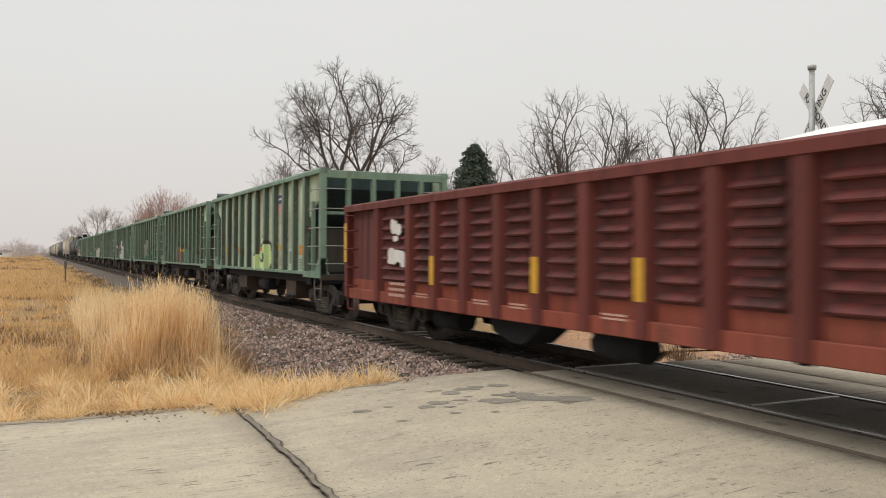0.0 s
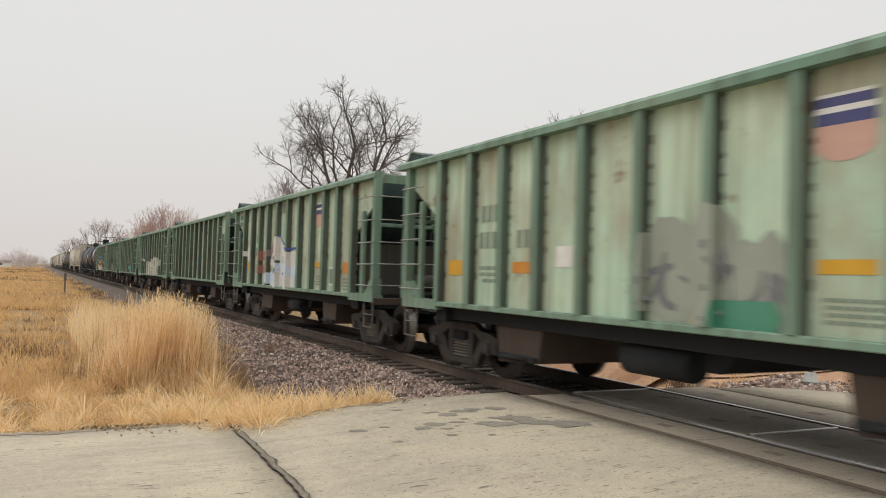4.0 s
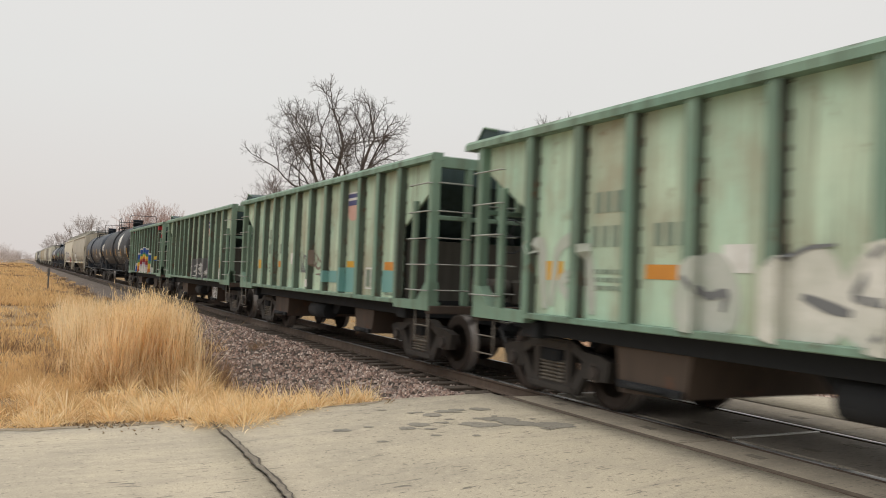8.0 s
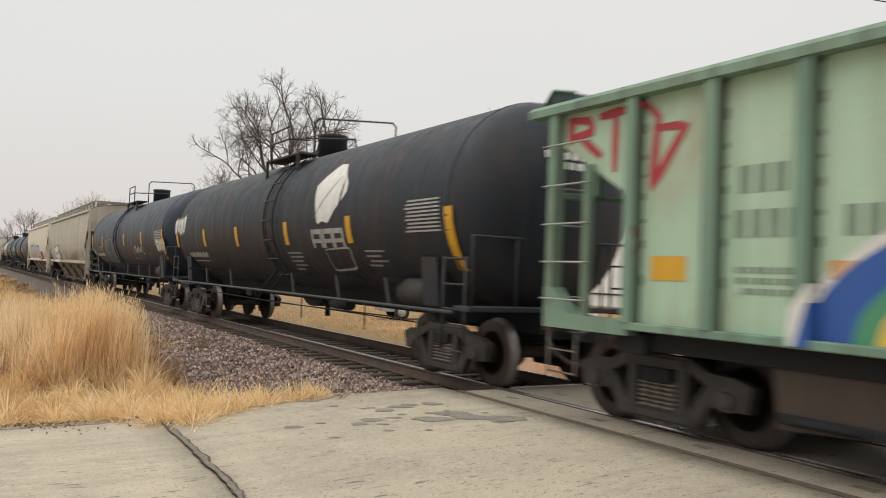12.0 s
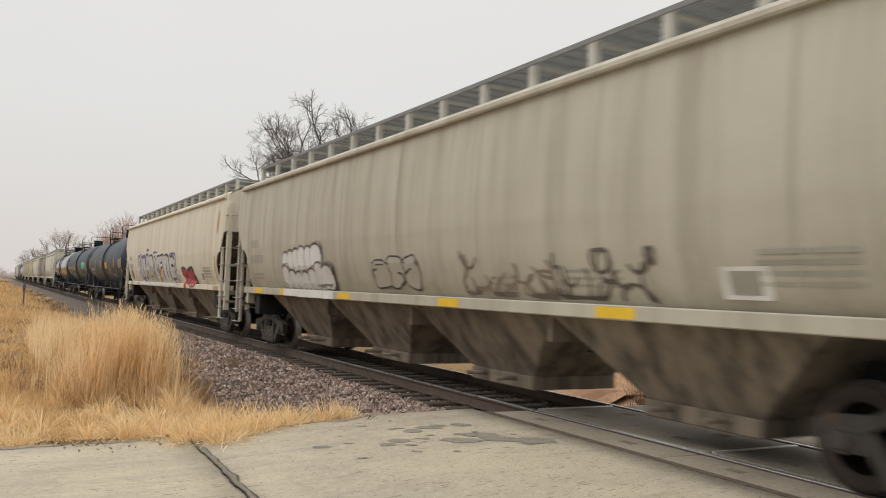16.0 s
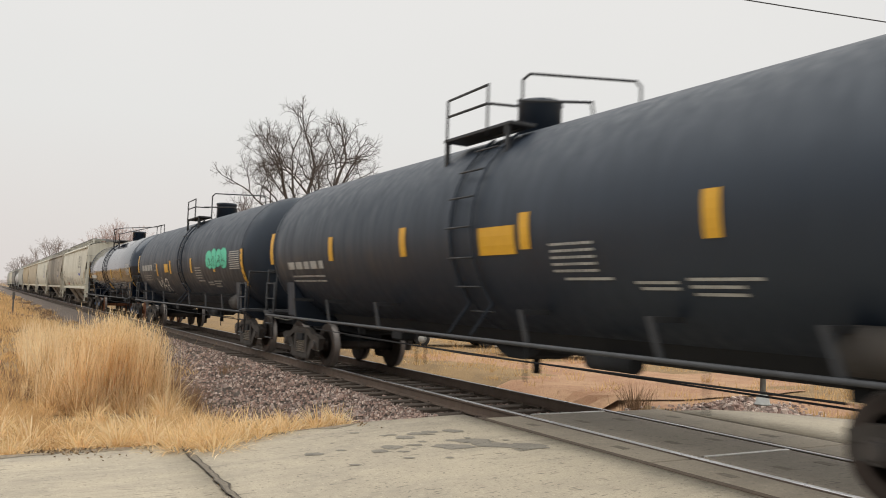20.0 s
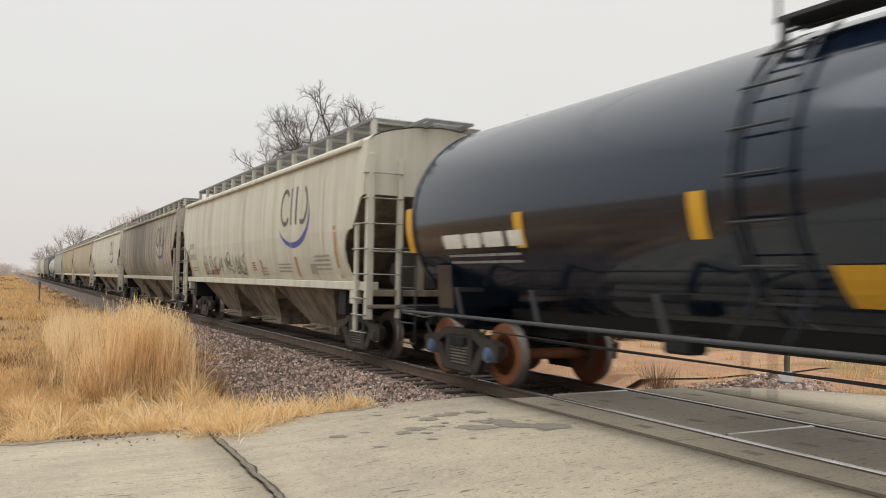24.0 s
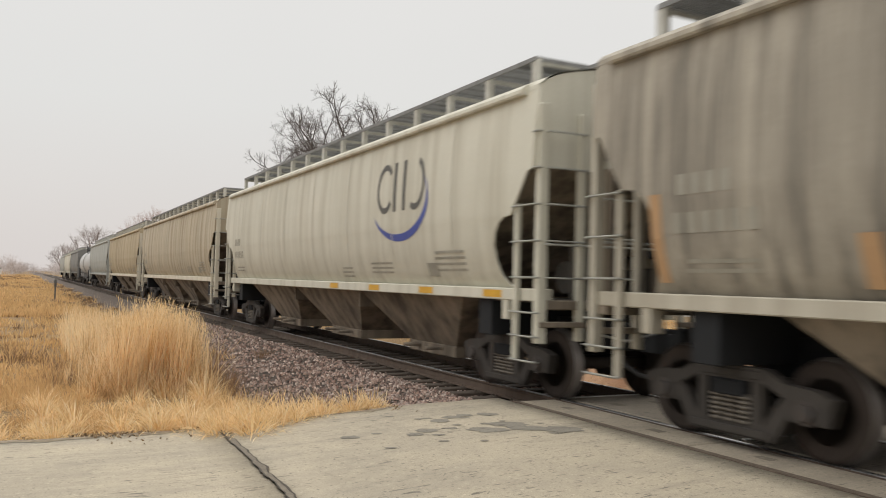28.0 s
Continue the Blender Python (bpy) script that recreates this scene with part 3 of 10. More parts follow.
def build_ground():
    xs = spaced(14, 4200, 0.7, 1.28)
    xs = [-v for v in xs[:0:-1]] + xs
    ys = spaced(34, 4400, 0.7, 1.25)
    ys = [-v for v in spaced(14, 2500, 1.2, 1.4)[:0:-1]] + ys
    verts = [(x, y, ground_z(x, y)) for y in ys for x in xs]
    n = len(xs)
    faces = [(j * n + i, j * n + i + 1, (j + 1) * n + i + 1, (j + 1) * n + i) for j in range(len(ys) - 1) for i in range(n - 1)]
    me = from_arrays("ground", verts, faces, M_FIELD, True)
    me.materials.append(M_SOIL)
    for p in me.polygons:
        c = p.center
        if 10.6 < c.x < 26 and 8.5 < c.y < 26 and wave(c.x, c.y, 0.25, 5) > -0.12:
            p.material_index = 1
    tagged(new("ground", me), "flat dry straw-coloured meadow reaching the horizon", "ground", kind="structure")


def slab(bm, x0, x1, y0, y1, step=0.45, ragged=0.0, lskew=0.0, rskew=0.0):
    xs = np.linspace(x0, x1, max(2, int((x1 - x0) / step) + 1))
    ys = np.linspace(y0, y1, max(2, int((y1 - y0) / step) + 1))
    grid = []
    for y in ys:
        row = []
        for x in xs:
            yy = y + (ragged * wave(x, 0, 1.3, 4) if y == ys[-1] else 0)
            f = (x - x0) / (x1 - x0)
            x = x + ((1 - f) * lskew + f * rskew) * (y - 5.5)
            row.append(bm.verts.new((x, yy, road_z(x) + 0.010 * wave(x, y, 0.5, 2))))
        grid.append(row)
    for a, b in zip(grid, grid[1:]):
        for i in range(len(a) - 1):
            bm.faces.new((a[i], a[i + 1], b[i + 1], b[i])).smooth = True
    rim = [*grid[0], *[r[-1] for r in grid[1:]], *grid[-1][-2::-1], *[r[0] for r in grid[-2:0:-1]]]
    low = [bm.verts.new((v.co.x, v.co.y, v.co.z - 0.32)) for v in rim]
    for i in range(len(rim)):
        j = (i + 1) % len(rim)
        bm.faces.new((rim[j], rim[i], low[i], low[j]))


def build_road():
    road = thing("road", "worn light concrete road rising to a level crossing", "road", kind="structure")
    for x0, x1, y0, y1 in ((-14.0, -5.42, -9.5, ROAD_EDGE), (-5.38, 1.875, -9.5, ROAD_EDGE), (1.905, 5.695, -9.5, ROAD_EDGE), (8.98, 15.0, -9.0, 9.0), (15.04, 40.0, -9.0, 9.0)):
        bm = bmesh.new()
        slab(bm, x0, x1, y0, y1, 0.4 if x1 < 9 else 0.8, 0.10, 0.03 if x0 == 1.905 else 0.0, 0.03 if x1 == 1.875 else 0.0)
        part("slab", bm, M_ROAD, road)
    # crumbled tar joint between two slabs
    bm = bmesh.new()
    ys = np.arange(-6.0, ROAD_EDGE - 0.25, 0.07)
    rnd = random.Random(5)
    left, right = [], []
    for y in ys:
        c = 1.89 + 0.030 * (y - 5.5) + 0.03 * wave(y, 0, 1.1, 6) + 0.02 * wave(y, 0, 5, 3)
        w = 0.014 + 0.022 * rnd.random() ** 1.3
        left.append(Vector((c - w, y, road_z(c) + 0.011 + 0.003 * rnd.random())))
        right.append(Vector((c + w * 0.9, y, road_z(c) + 0.011 + 0.003 * rnd.random())))
    sheet(bm, [left, right], False)
    part("tar_joint", bm, M_TAR, road, "crumbled dark tar joint")
    # broken lips on both sides of the joint
    for way, line in ((-1, left), (1, right)):
        bm = bmesh.new()
        outer = [q + Vector((way * (0.006 + 0.022 * max(0.0, wave(q.y, way, 3.1, 5)) + 0.010 * rnd.random()), 0, 0.002)) for q in line]
        sheet(bm, [[q + Vector((0, 0, 0.0015)) for q in line], outer][::way], False)
        part("broken_lip", bm, M_LIP, road, "dark crumbling lip of the joint")
    # damp stains near the panels
    rnd = random.Random(15)
    blots = [(4.89, 8.39, 0.13, 0.09), (4.62, 8.45, 0.10, 0.07), (4.45, 8.42, 0.12, 0.08), (4.23, 8.31, 0.13, 0.09), (3.88, 7.92, 0.12, 0.10), (3.70, 7.82, 0.09, 0.07), (4.88, 7.45, 0.24, 0.13), (4.80, 7.74, 0.20, 0.13), (5.12, 7.25, 0.26, 0.16), (5.25, 7.85, 0.20, 0.12), (4.45, 7.60, 0.22, 0.12), (3.07, 8.08, 0.10, 0.06), (5.3, 8.4, 0.12, 0.08)]
    blots += [(rnd.gauss(4.5, 0.6), rnd.gauss(7.9, 0.5), rnd.uniform(0.03, 0.08), rnd.uniform(0.02, 0.05)) for _ in range(30)]
    for cx, cy, a, b in blots:
        if cx > 5.2 or cy > 9.1:
            continue
        bm = bmesh.new()
        ring = []
        for k in range(44):
            an_ = k * math.tau / 44
            u, w = math.cos(an_), math.sin(an_)
            r = 1 + 0.28 * wave(u * 2 + cx * 7, w * 2 + cy * 5, 1.0, 9) + 0.14 * wave(u * 5 + cx * 3, w * 5 + cy * 9, 1.0, 2)
            # blots lie askew to the rails
            px, py = u * a * r, w * b * r
            x, y = cx + px * 0.8 + py * 0.6, cy + px * -0.6 + py * 0.8
            ring.append(bm.verts.new((x, y, road_z(x) + 0.010 * wave(x, y, 0.5, 2) + 0.004)))
        bm.faces.new(ring)
        part("stain", bm, M_STAIN, road, "damp dark stain")
    # earth washed over the slab's edge from under the grass; tuft shade darkens its tone
    for x0, x1, wide in ((-4.0, 1.95, 0.17), (2.25, 4.15, 0.24)):
        bm = bmesh.new()
        rows = []
        for x in np.linspace(x0, x1, int((x1 - x0) / 0.03)):
            taper = min(1.0, (x - x0) / 0.3, (x1 - x) / 0.3)
            w = wide * taper * max(0.04, 0.50 + 0.75 * wave(x, 0.0, 1.1, 6) + 0.5 * wave(x, 3.0, 4.2, 4) + 0.25 * wave(x, 7.0, 13.0, 2))
            rows.append([(x, y, road_z(x) + 0.010 * wave(x, y, 0.5, 2) + 0.004) for y in (ROAD_EDGE - 0.02, ROAD_EDGE - 0.02 - w * 0.5, ROAD_EDGE - 0.02 - w)])
        sheet(bm, rows, False)
        part("earth_film", bm, M_EARTHSHADE, road, "brown earth on the road's edge with tuft shade in its tone")


def build_crossing():
    xing = thing("level_crossing", "concrete level crossing panels set between steel rails", "crossing", kind="structure")
    bands = ((5.775, 6.345, M_PANEL, -0.008), (6.545, 7.845, M_PANEL_IN, -0.006), (8.045, 8.90, M_PANEL, -0.008))
    for x0, x1, mat, z in bands:
        me = None
        for k in range(6):
            y1 = 9.15 - k * 3.05
            if me is None:
                bm = bmesh.new()
                box(bm, x0, x1, -3.03, 0, z - 0.18, z, 0.014)
                for hy in (-0.7, -2.3):
                    for hx in ((0.25, 0.75) if x1 - x0 > 1 else (0.5,)):
                        hx_ = x0 + (x1 - x0) * hx
                        box(bm, hx_ - 0.06, hx_ + 0.06, hy - 0.10, hy + 0.10, z - 0.01, z + 0.0025)
                me = mesh_from("crossing_panel", bm, mat, M_TAR)
                for p in me.polygons:
                    if abs(p.center.z - (z + 0.0025)) < 0.0005:
                        p.material_index = 1
            o = part("crossing_panel", me, None, xing)
            o.location.y = y1 - 0.05 * (x0 < 6)
    for x0, x1, top in ((5.69, 5.78, -0.005), (6.34, 6.55, -0.055), (7.84, 8.05, -0.055), (8.895, 8.985, -0.018)):
        bm = bmesh.new()
        box(bm, x0, x1, -9.1, 9.14, -0.22, top)
        part("joint_filler", bm, M_FILLER, xing, "dark crumbling joint filler")
    # steel edge strips at the panel joints
    for y in (9.14, 6.08, 3.03):
        bm = bmesh.new()
        box(bm, 6.56, 7.83, y - 0.025, y + 0.025, -0.02, 0.004, 0.003)
        part("edge_strip", bm, M_BRIGHTSTEEL, xing, "worn steel edge strip")


def ballast_z(x):
    d = abs(x - TRACK_X)
    return -0.215 if d < 1.75 else max(-0.72, -0.215 - (d - 1.75) * 0.22)


def rock(rnd, c, s):
    """A crushed stone: a squashed, twisted lump with twelve faces."""
    pts = []
    a = rnd.random() * 6.28
    ca, sa = math.cos(a), math.sin(a)
    h = s * (0.5 + 0.4 * rnd.random())
    top = 0.35 + 0.4 * rnd.random()
    for k in range(4):
        for lvl, f in ((-0.4, 1.0), (1.0, top)):
            ang_ = k * 1.5708 + rnd.random() * 0.8
            r = s * (0.62 + 0.5 * rnd.random()) * f
            x, y = math.cos(ang_) * r * 1.2, math.sin(ang_) * r * 0.85
            pts.append((c[0] + x * ca - y * sa, c[1] + x * sa + y * ca, c[2] + h * lvl * (0.7 + 0.5 * rnd.random())))
    return pts


ROCK_FACES = ((0, 2, 3, 1), (2, 4, 5, 3), (4, 6, 7, 5), (6, 0, 1, 7), (1, 3, 5, 7))


def stones(name, spots, label, seed):
    rnd = random.Random(seed)
    verts, faces = [], []
    for c, s in spots:
        b = len(verts)
        verts += rock(rnd, c, s)
        faces += [tuple(b + i for i in f) for f in ROCK_FACES]
    tagged(new(name, from_arrays(name, verts, faces, M_STONES)), label, "gravel", kind="stuff")


def build_track():
    track = thing("railway_track", "single railway track with brown steel rails on timber ties", "railway track", kind="structure")
    # rail: flat foot, thin web, rounded head
    prof = [(-0.07, -0.172), (0.07, -0.172), (0.07, -0.16), (0.012, -0.142), (0.009, -0.045), (0.034, -0.034), (0.035, -0.008), (0.028, 0.0), (-0.028, 0.0), (-0.035, -0.008), (-0.034, -0.034), (-0.009, -0.045), (-0.012, -0.142), (-0.07, -0.16)]
    for side in (-1, 1):
        bm = bmesh.new()
        prism(bm, [(TRACK_X + side * GAUGE / 2 + x, z) for x, z in prof], "y", -80, 1200)
        me = mesh_from("rail", bm, M_RAIL, M_RAILHEAD)
        for p in me.polygons:
            if p.center.z > -0.006:
                p.material_index = 1
        part("rail", me, None, track)
    bm = bmesh.new()
    box(bm, -1.30, 1.30, -0.115, 0.115, -0.36, -0.178, 0.012)
    for sx in (-1, 1):
        cx = sx * GAUGE / 2
        box(bm, cx - 0.16, cx + 0.16, -0.09, 0.09, -0.18, -0.168, 0.004)
        for dx in (-0.10, 0.10):
            for dy in (-0.05, 0.05):
                box(bm, cx + dx - 0.012, cx + dx + 0.012, dy - 0.012, dy + 0.012, -0.17, -0.145)
    tie = mesh_from("tie", bm, M_TIE)
    rnd = random.Random(11)
    for k in range(170):
        y = 9.6 + k * 0.52
        o = part("tie", tie, None, track)
        o.location = (TRACK_X + rnd.uniform(-0.05, 0.05), y + rnd.uniform(-0.03, 0.03), rnd.uniform(-0.006, 0.004))
        o.rotation_euler = (0, 0, rnd.uniform(-0.02, 0.02))
    bm = bmesh.new()
    for k in range(500):
        y = 98 + k * 0.52
        box(bm, TRACK_X - 1.3, TRACK_X + 1.3, y - 0.115, y + 0.115, -0.36, -0.18)
    tagged(part("far_ties", bm, M_TIE, track, "weathered timber ties"), kind="stuff")
    # ballast bed, north and south of the road
    for y0, y1 in ((ROAD_EDGE - 0.25, 1200), (-300, -9.2)):
        xs = np.linspace(TRACK_X - 4.3, TRACK_X + 4.3, 32)
        ys = np.r_[np.arange(y0, min(y1, 60), 0.45), np.arange(60, 1200, 12)] if y1 > 0 else np.linspace(y0, y1, 30)
        verts, faces = [], []
        n = len(xs)
        for y in ys:
            for x in xs:
                z = ballast_z(x) + 0.035 * wave(x, y, 1.6, 7)
                z = min(z, -0.24) if abs(x - TRACK_X) < 1.35 else z
                if y < ROAD_EDGE + 0.6 and y > 0 and x < 5.5:
                    z = max(z, road_z(x) - 0.10)
                verts.append((x, y, z))
        faces = [(j * n + i, j * n + i + 1, (j + 1) * n + i + 1, (j + 1) * n + i) for j in range(len(ys) - 1) for i in range(n - 1)]
        part("ballast_bed", from_arrays("ballast_bed", verts, faces, M_BALLAST, True), None, track, "pinkish grey crushed stone bed")
    rnd = random.Random(21)
    spots = []
    while len(spots) < 34000:
        y = ROAD_EDGE - 0.1 + 34 * rnd.random() ** 1.9
        x = TRACK_X + rnd.uniform(-4.25, 1.4)
        ztop = ballast_z(x) + 0.02
        if abs(x - TRACK_X) < 1.32:
            ztop = -0.235
        if abs(abs(x - TRACK_X) - GAUGE / 2) < 0.09:
            continue
        if y < ROAD_EDGE + 0.6 and x < 5.5:
            ztop = max(ztop, road_z(x) - 0.09)
        spots.append(((x, y, ztop + 0.035 * wave(x, y, 1.6, 7)), rnd.uniform(0.017, 0.044)))
    stones("ballast_stones", spots, "loose pinkish grey crushed ballast stones beside the rails", 4)
    spots = []
    for _ in range(900):
        a, r = rnd.random() * 6.28, abs(rnd.gauss(0, 0.9))
        x, y = 11.9 + math.cos(a) * r * 1.3, 10.2 + math.sin(a) * r * 0.7
        spots.append(((x, y, -0.5 + max(0, 0.42 * (1 - r / 1.5))), rnd.uniform(0.035, 0.09)))
    stones("gravel_heap", spots, "low heap of pinkish broken stone beside the road", 6)


# ---- dry grass ----
def blades(items, seed, segs=3):
    """items: (x, y, z, length, lean, turn, width)."""
    rnd = random.Random(seed)
    verts, faces = [], []
    for x, y, z, length, lean, turn, width in items:
        dx, dy = math.cos(turn), math.sin(turn)
        px, py = -dy, dx
        face = rnd.random() * 6.28
        fx, fy = math.cos(face), math.sin(face)
        b = len(verts)
        out, up = 0.0, 0.0
        for k in range(segs):
            w = width * (1 - 0.55 * k / segs)
            cx, cy, cz = x + dx * out, y + dy * out, z + up
            verts += [(cx - fx * w, cy - fy * w, cz), (cx + fx * w, cy + fy * w, cz)]
            bow = lean * (0.35 + 1.3 * (k + 0.5) / segs)
            out, up = out + math.sin(bow) * length / segs, up + math.cos(bow) * length / segs
        verts.append((x + dx * out, y + dy * out, z + up))
        for k in range(segs - 1):
            i = b + 2 * k
            faces.append((i, i + 1, i + 3, i + 2))
        i = b + 2 * (segs - 1)
        faces.append((i, i + 1, i + 2))
    return verts, faces


def tuft(rnd, x, y, n, length, spread, width=0.006, z=None):
    z = ground_z(x, y) - 0.02 if z is None else z
    out = []
    for _ in range(n):
        a, r = rnd.random() * 6.28, abs(rnd.gauss(0, spread))
        bx, by = x + math.cos(a) * r, y + math.sin(a) * r
        out.append((bx, by, z, length * rnd.uniform(0.45, 1.15), rnd.uniform(0.1, 0.95), a + rnd.uniform(-0.7, 0.7), width * rnd.uniform(0.6, 1.3)))
    return out


def build_grass():
    rnd = random.Random(31)
    # tall stand in clumps, flat-topped, steep beside the stones, thinning out on the other side
    items, browns = [], []
    clumps = 0
    while clumps < 165:
        x, y = rnd.uniform(0.62, 2.66), rnd.uniform(12.95, 16.4)
        edge = min(1.0, 0.14 + (max(0, x - 0.7) / 0.8) ** 1.5) * min(1.0, (y - 12.8) / 0.5)
        if rnd.random() > edge or wave(x, y, 1.9, 17) < -0.22:
            continue
        clumps += 1
        full = float(np.interp(x, (0.7, 1.0, 1.4, 1.8, 2.3, 2.7), (0.50, 0.80, 1.28, 1.45, 1.34, 1.05))) * rnd.uniform(0.78, 1.10)
        tilt, way = abs(rnd.gauss(0.0, 0.06)), rnd.gauss(0.1, 1.2)
        dark = rnd.random() < (0.40 if y > 15.4 else 0.07)
        for _ in range(rnd.randint(26, 46)):
            a, r = rnd.random() * 6.28, abs(rnd.gauss(0, 0.085))
            px, py = x + math.cos(a) * r, y + math.sin(a) * r
            tall = full * rnd.choice((1.0, 0.97, 0.9, 0.8, 0.55, 0.4)) + rnd.gauss(0, 0.07)
            (browns if dark or rnd.random() < 0.07 else items).append((px, py, ground_z(px, py) - 0.03, max(0.3, tall), min(0.7, tilt + abs(rnd.gauss(0.02, 0.10))), way + rnd.gauss(0, 0.9), rnd.uniform(0.0032, 0.0085)))
    # stray stems that lean out over the stones
    for _ in range(60):
        x, y = rnd.uniform(2.2, 2.8), rnd.uniform(13.4, 15.5)
        browns.append((x, y, ground_z(x, y) - 0.03, rnd.uniform(0.8, 1.5), rnd.uniform(0.25, 0.75), rnd.gauss(0.0, 0.6), rnd.uniform(0.003, 0.006)))
    heads = len(items)
    for _ in range(70):
        x, y = rnd.uniform(0.9, 2.6), rnd.uniform(12.9, 14.0)
        (items if rnd.random() < 0.6 else browns).extend(tuft(rnd, x, y, 26, rnd.uniform(0.45, 1.0), 0.07, 0.0055))
    stand = len(items)
    while len(items) < stand + 2600:
        x, y = rnd.uniform(0.8, 2.4), rnd.uniform(17.5, 25)
        if rnd.random() < abs((x - 1.6) / 0.8) ** 2 or wave(x, y, 0.8, 3) < -0.1:
            continue
        items.append((x, y, ground_z(x, y) - 0.03, 0.85 + 0.3 * wave(x, y, 0.7, 12) + rnd.gauss(0, 0.15), abs(rnd.gauss(0.15, 0.2)), rnd.random() * 6.28, rnd.uniform(0.005, 0.010)))
    v, f = blades(items, 1, 4)
    tagged(new("tall_grass", from_arrays("tall_grass", v, f, M_REED)), "tall dense stand of dry golden grass beside the track", "grass", kind="stuff")
    v, f = blades(browns, 6, 4)
    tagged(new("brown_tall_grass", from_arrays("brown_tall_grass", v, f, M_REED_BROWN)), "browner dry stems among the tall golden grass", "grass", kind="stuff")
    # feathery seed heads
    items2 = []
    for it in items[:heads:2]:
        x, y, z, length, lean, turn, w = it
        if length < 1.1:
            continue
        tx, ty, tz = x + math.cos(turn) * lean * length, y + math.sin(turn) * lean * length, z + length * (1 - 0.28 * lean)
        for _ in range(3):
            items2.append((tx, ty, tz - rnd.uniform(0.02, 0.2), rnd.uniform(0.06, 0.13), rnd.uniform(0.2, 0.8), rnd.random() * 6.28, 0.005))
    v, f = blades(items2, 2, 2)
    tagged(new("grass_seed_heads", from_arrays("grass_seed_heads", v, f, M_STRAW)), "feathery pale seed heads on the tall dry grass", "grass", kind="stuff")
    # single tussocks, each a fountain of bent blades, along the road's edge
    items, spots = [], []
    wanted = [(2.15, 9.02), (1.95, 9.12), (2.42, 9.12), (2.20, 9.22), (2.45, 9.42), (2.75, 9.40), (3.05, 9.62), (3.35, 9.66), (3.75, 9.80), (4.05, 9.92), (4.30, 10.1), (1.75, 9.62), (2.1, 9.75), (2.5, 9.75), (2.8, 9.9), (3.1, 9.95), (3.4, 10.0), (3.65, 10.15), (3.95, 10.25), (2.3, 10.05), (2.7, 10.2), (3.3, 10.35), (1.4, 9.72), (4.5, 10.25), (4.2, 10.45), (2.28, 8.96), (2.05, 9.2), (2.62, 9.25), (2.9, 9.36), (3.2, 9.5)]
    for k in range(420):
        if k < len(wanted):
            x, y = wanted[k]
        else:
            x = rnd.uniform(-1.6, 4.3)
            y = ROAD_EDGE + 0.34 + rnd.random() ** 1.6 * 3.2 + max(0, x - 2.0) * 0.2
            if x > 2.6 and y > 10.6:
                continue
        gap = 0.28 + 0.15 * (y - ROAD_EDGE)
        if any((x - p) ** 2 + (y - q) ** 2 < gap * gap for p, q in spots) and k >= len(wanted):
            continue
        spots.append((x, y))
        z = max(ground_z(x, y), (road_z(x) - 0.10) if y < ROAD_EDGE + 0.6 else -9.0) - 0.02
        length, fall = rnd.choice((rnd.uniform(0.20, 0.34), rnd.uniform(0.34, 0.52))), rnd.gauss(-1.4, 1.0)
        for _ in range(260 if k < len(wanted) else 230):
            a = rnd.random() * 6.28
            r = abs(rnd.gauss(0, 0.095))
            lean = min(1.5, abs(rnd.gauss(0.88, 0.40)) + 0.5 * max(0, math.cos(a - fall)))
            items.append((x + math.cos(a) * r, y + math.sin(a) * r, z, length * rnd.uniform(0.5, 1.25), lean, a + rnd.gauss(0, 0.6), rnd.uniform(0.003, 0.0095)))
    v, f = blades(items, 3, 4)
    tagged(new("grass_tussocks", from_arrays("grass_tussocks", v, f, M_STRAW)), "pale dry grass tussocks hanging over the road's edge", "grass", kind="stuff")
    # low matted grass behind them
    items = []
    for _ in range(420):
        x, y = rnd.uniform(-1.8, 2.9), rnd.uniform(9.9, 14.5)
        if wave(x, y, 0.9, 21) < -0.12:
            continue
        items += tuft(rnd, x, y, 42, rnd.uniform(0.14, 0.36), 0.15, 0.005)
    v, f = blades(items, 8, 3)
    tagged(new("matted_grass", from_arrays("matted_grass", v, f, M_MEADOW)), "low matted dry grass between the tussocks", "grass", kind="stuff")
    # dead leaves and crumbs along the road's edge
    items = []
    for _ in range(5200):
        x = rnd.uniform(-1.5, 4.4)
        y = ROAD_EDGE + 0.10 + rnd.gauss(0, 0.16) - 0.35 * (rnd.random() < 0.05)
        if y < ROAD_EDGE + 0.10 and wave(x, y, 2.0, 8) < 0.02 + 0.5 * rnd.random():
            continue
        items.append((x, y, max(ground_z(x, y), road_z(x) - 0.02 if y < ROAD_EDGE + 0.08 else road_z(x) - 0.10) + 0.012, rnd.uniform(0.02, 0.07), 0.9, rnd.random() * 6.28, rnd.uniform(0.006, 0.016)))
    v, f = blades(items, 9, 2)
    tagged(new("leaf_litter", from_arrays("leaf_litter", v, f, M_LITTER)), "dark dead leaves and crumbs along the road's edge", "litter", kind="stuff")
    # meadow
    items = []
    for _ in range(2600):
        y = 13 + 60 * rnd.random() ** 1.7
        x = rnd.uniform(-0.33 * y - 3, 2.9)
        if wave(x, y, 0.22, 9) > 0.16:
            continue
        items += tuft(rnd, x, y, 20, rnd.uniform(0.15, 0.42), 0.22, 0.008 + 0.0003 * y)
    for _ in range(2600):
        y = 40 + 330 * rnd.random() ** 2.0
        x = rnd.uniform(-0.07 * y - 4, 3.4)
        if wave(x, y, 0.05, 9) > 0.22:
            continue
        items += tuft(rnd, x, y, 14, rnd.uniform(0.2, 0.5), 0.35 + 0.002 * y, 0.010 + 0.00045 * y)
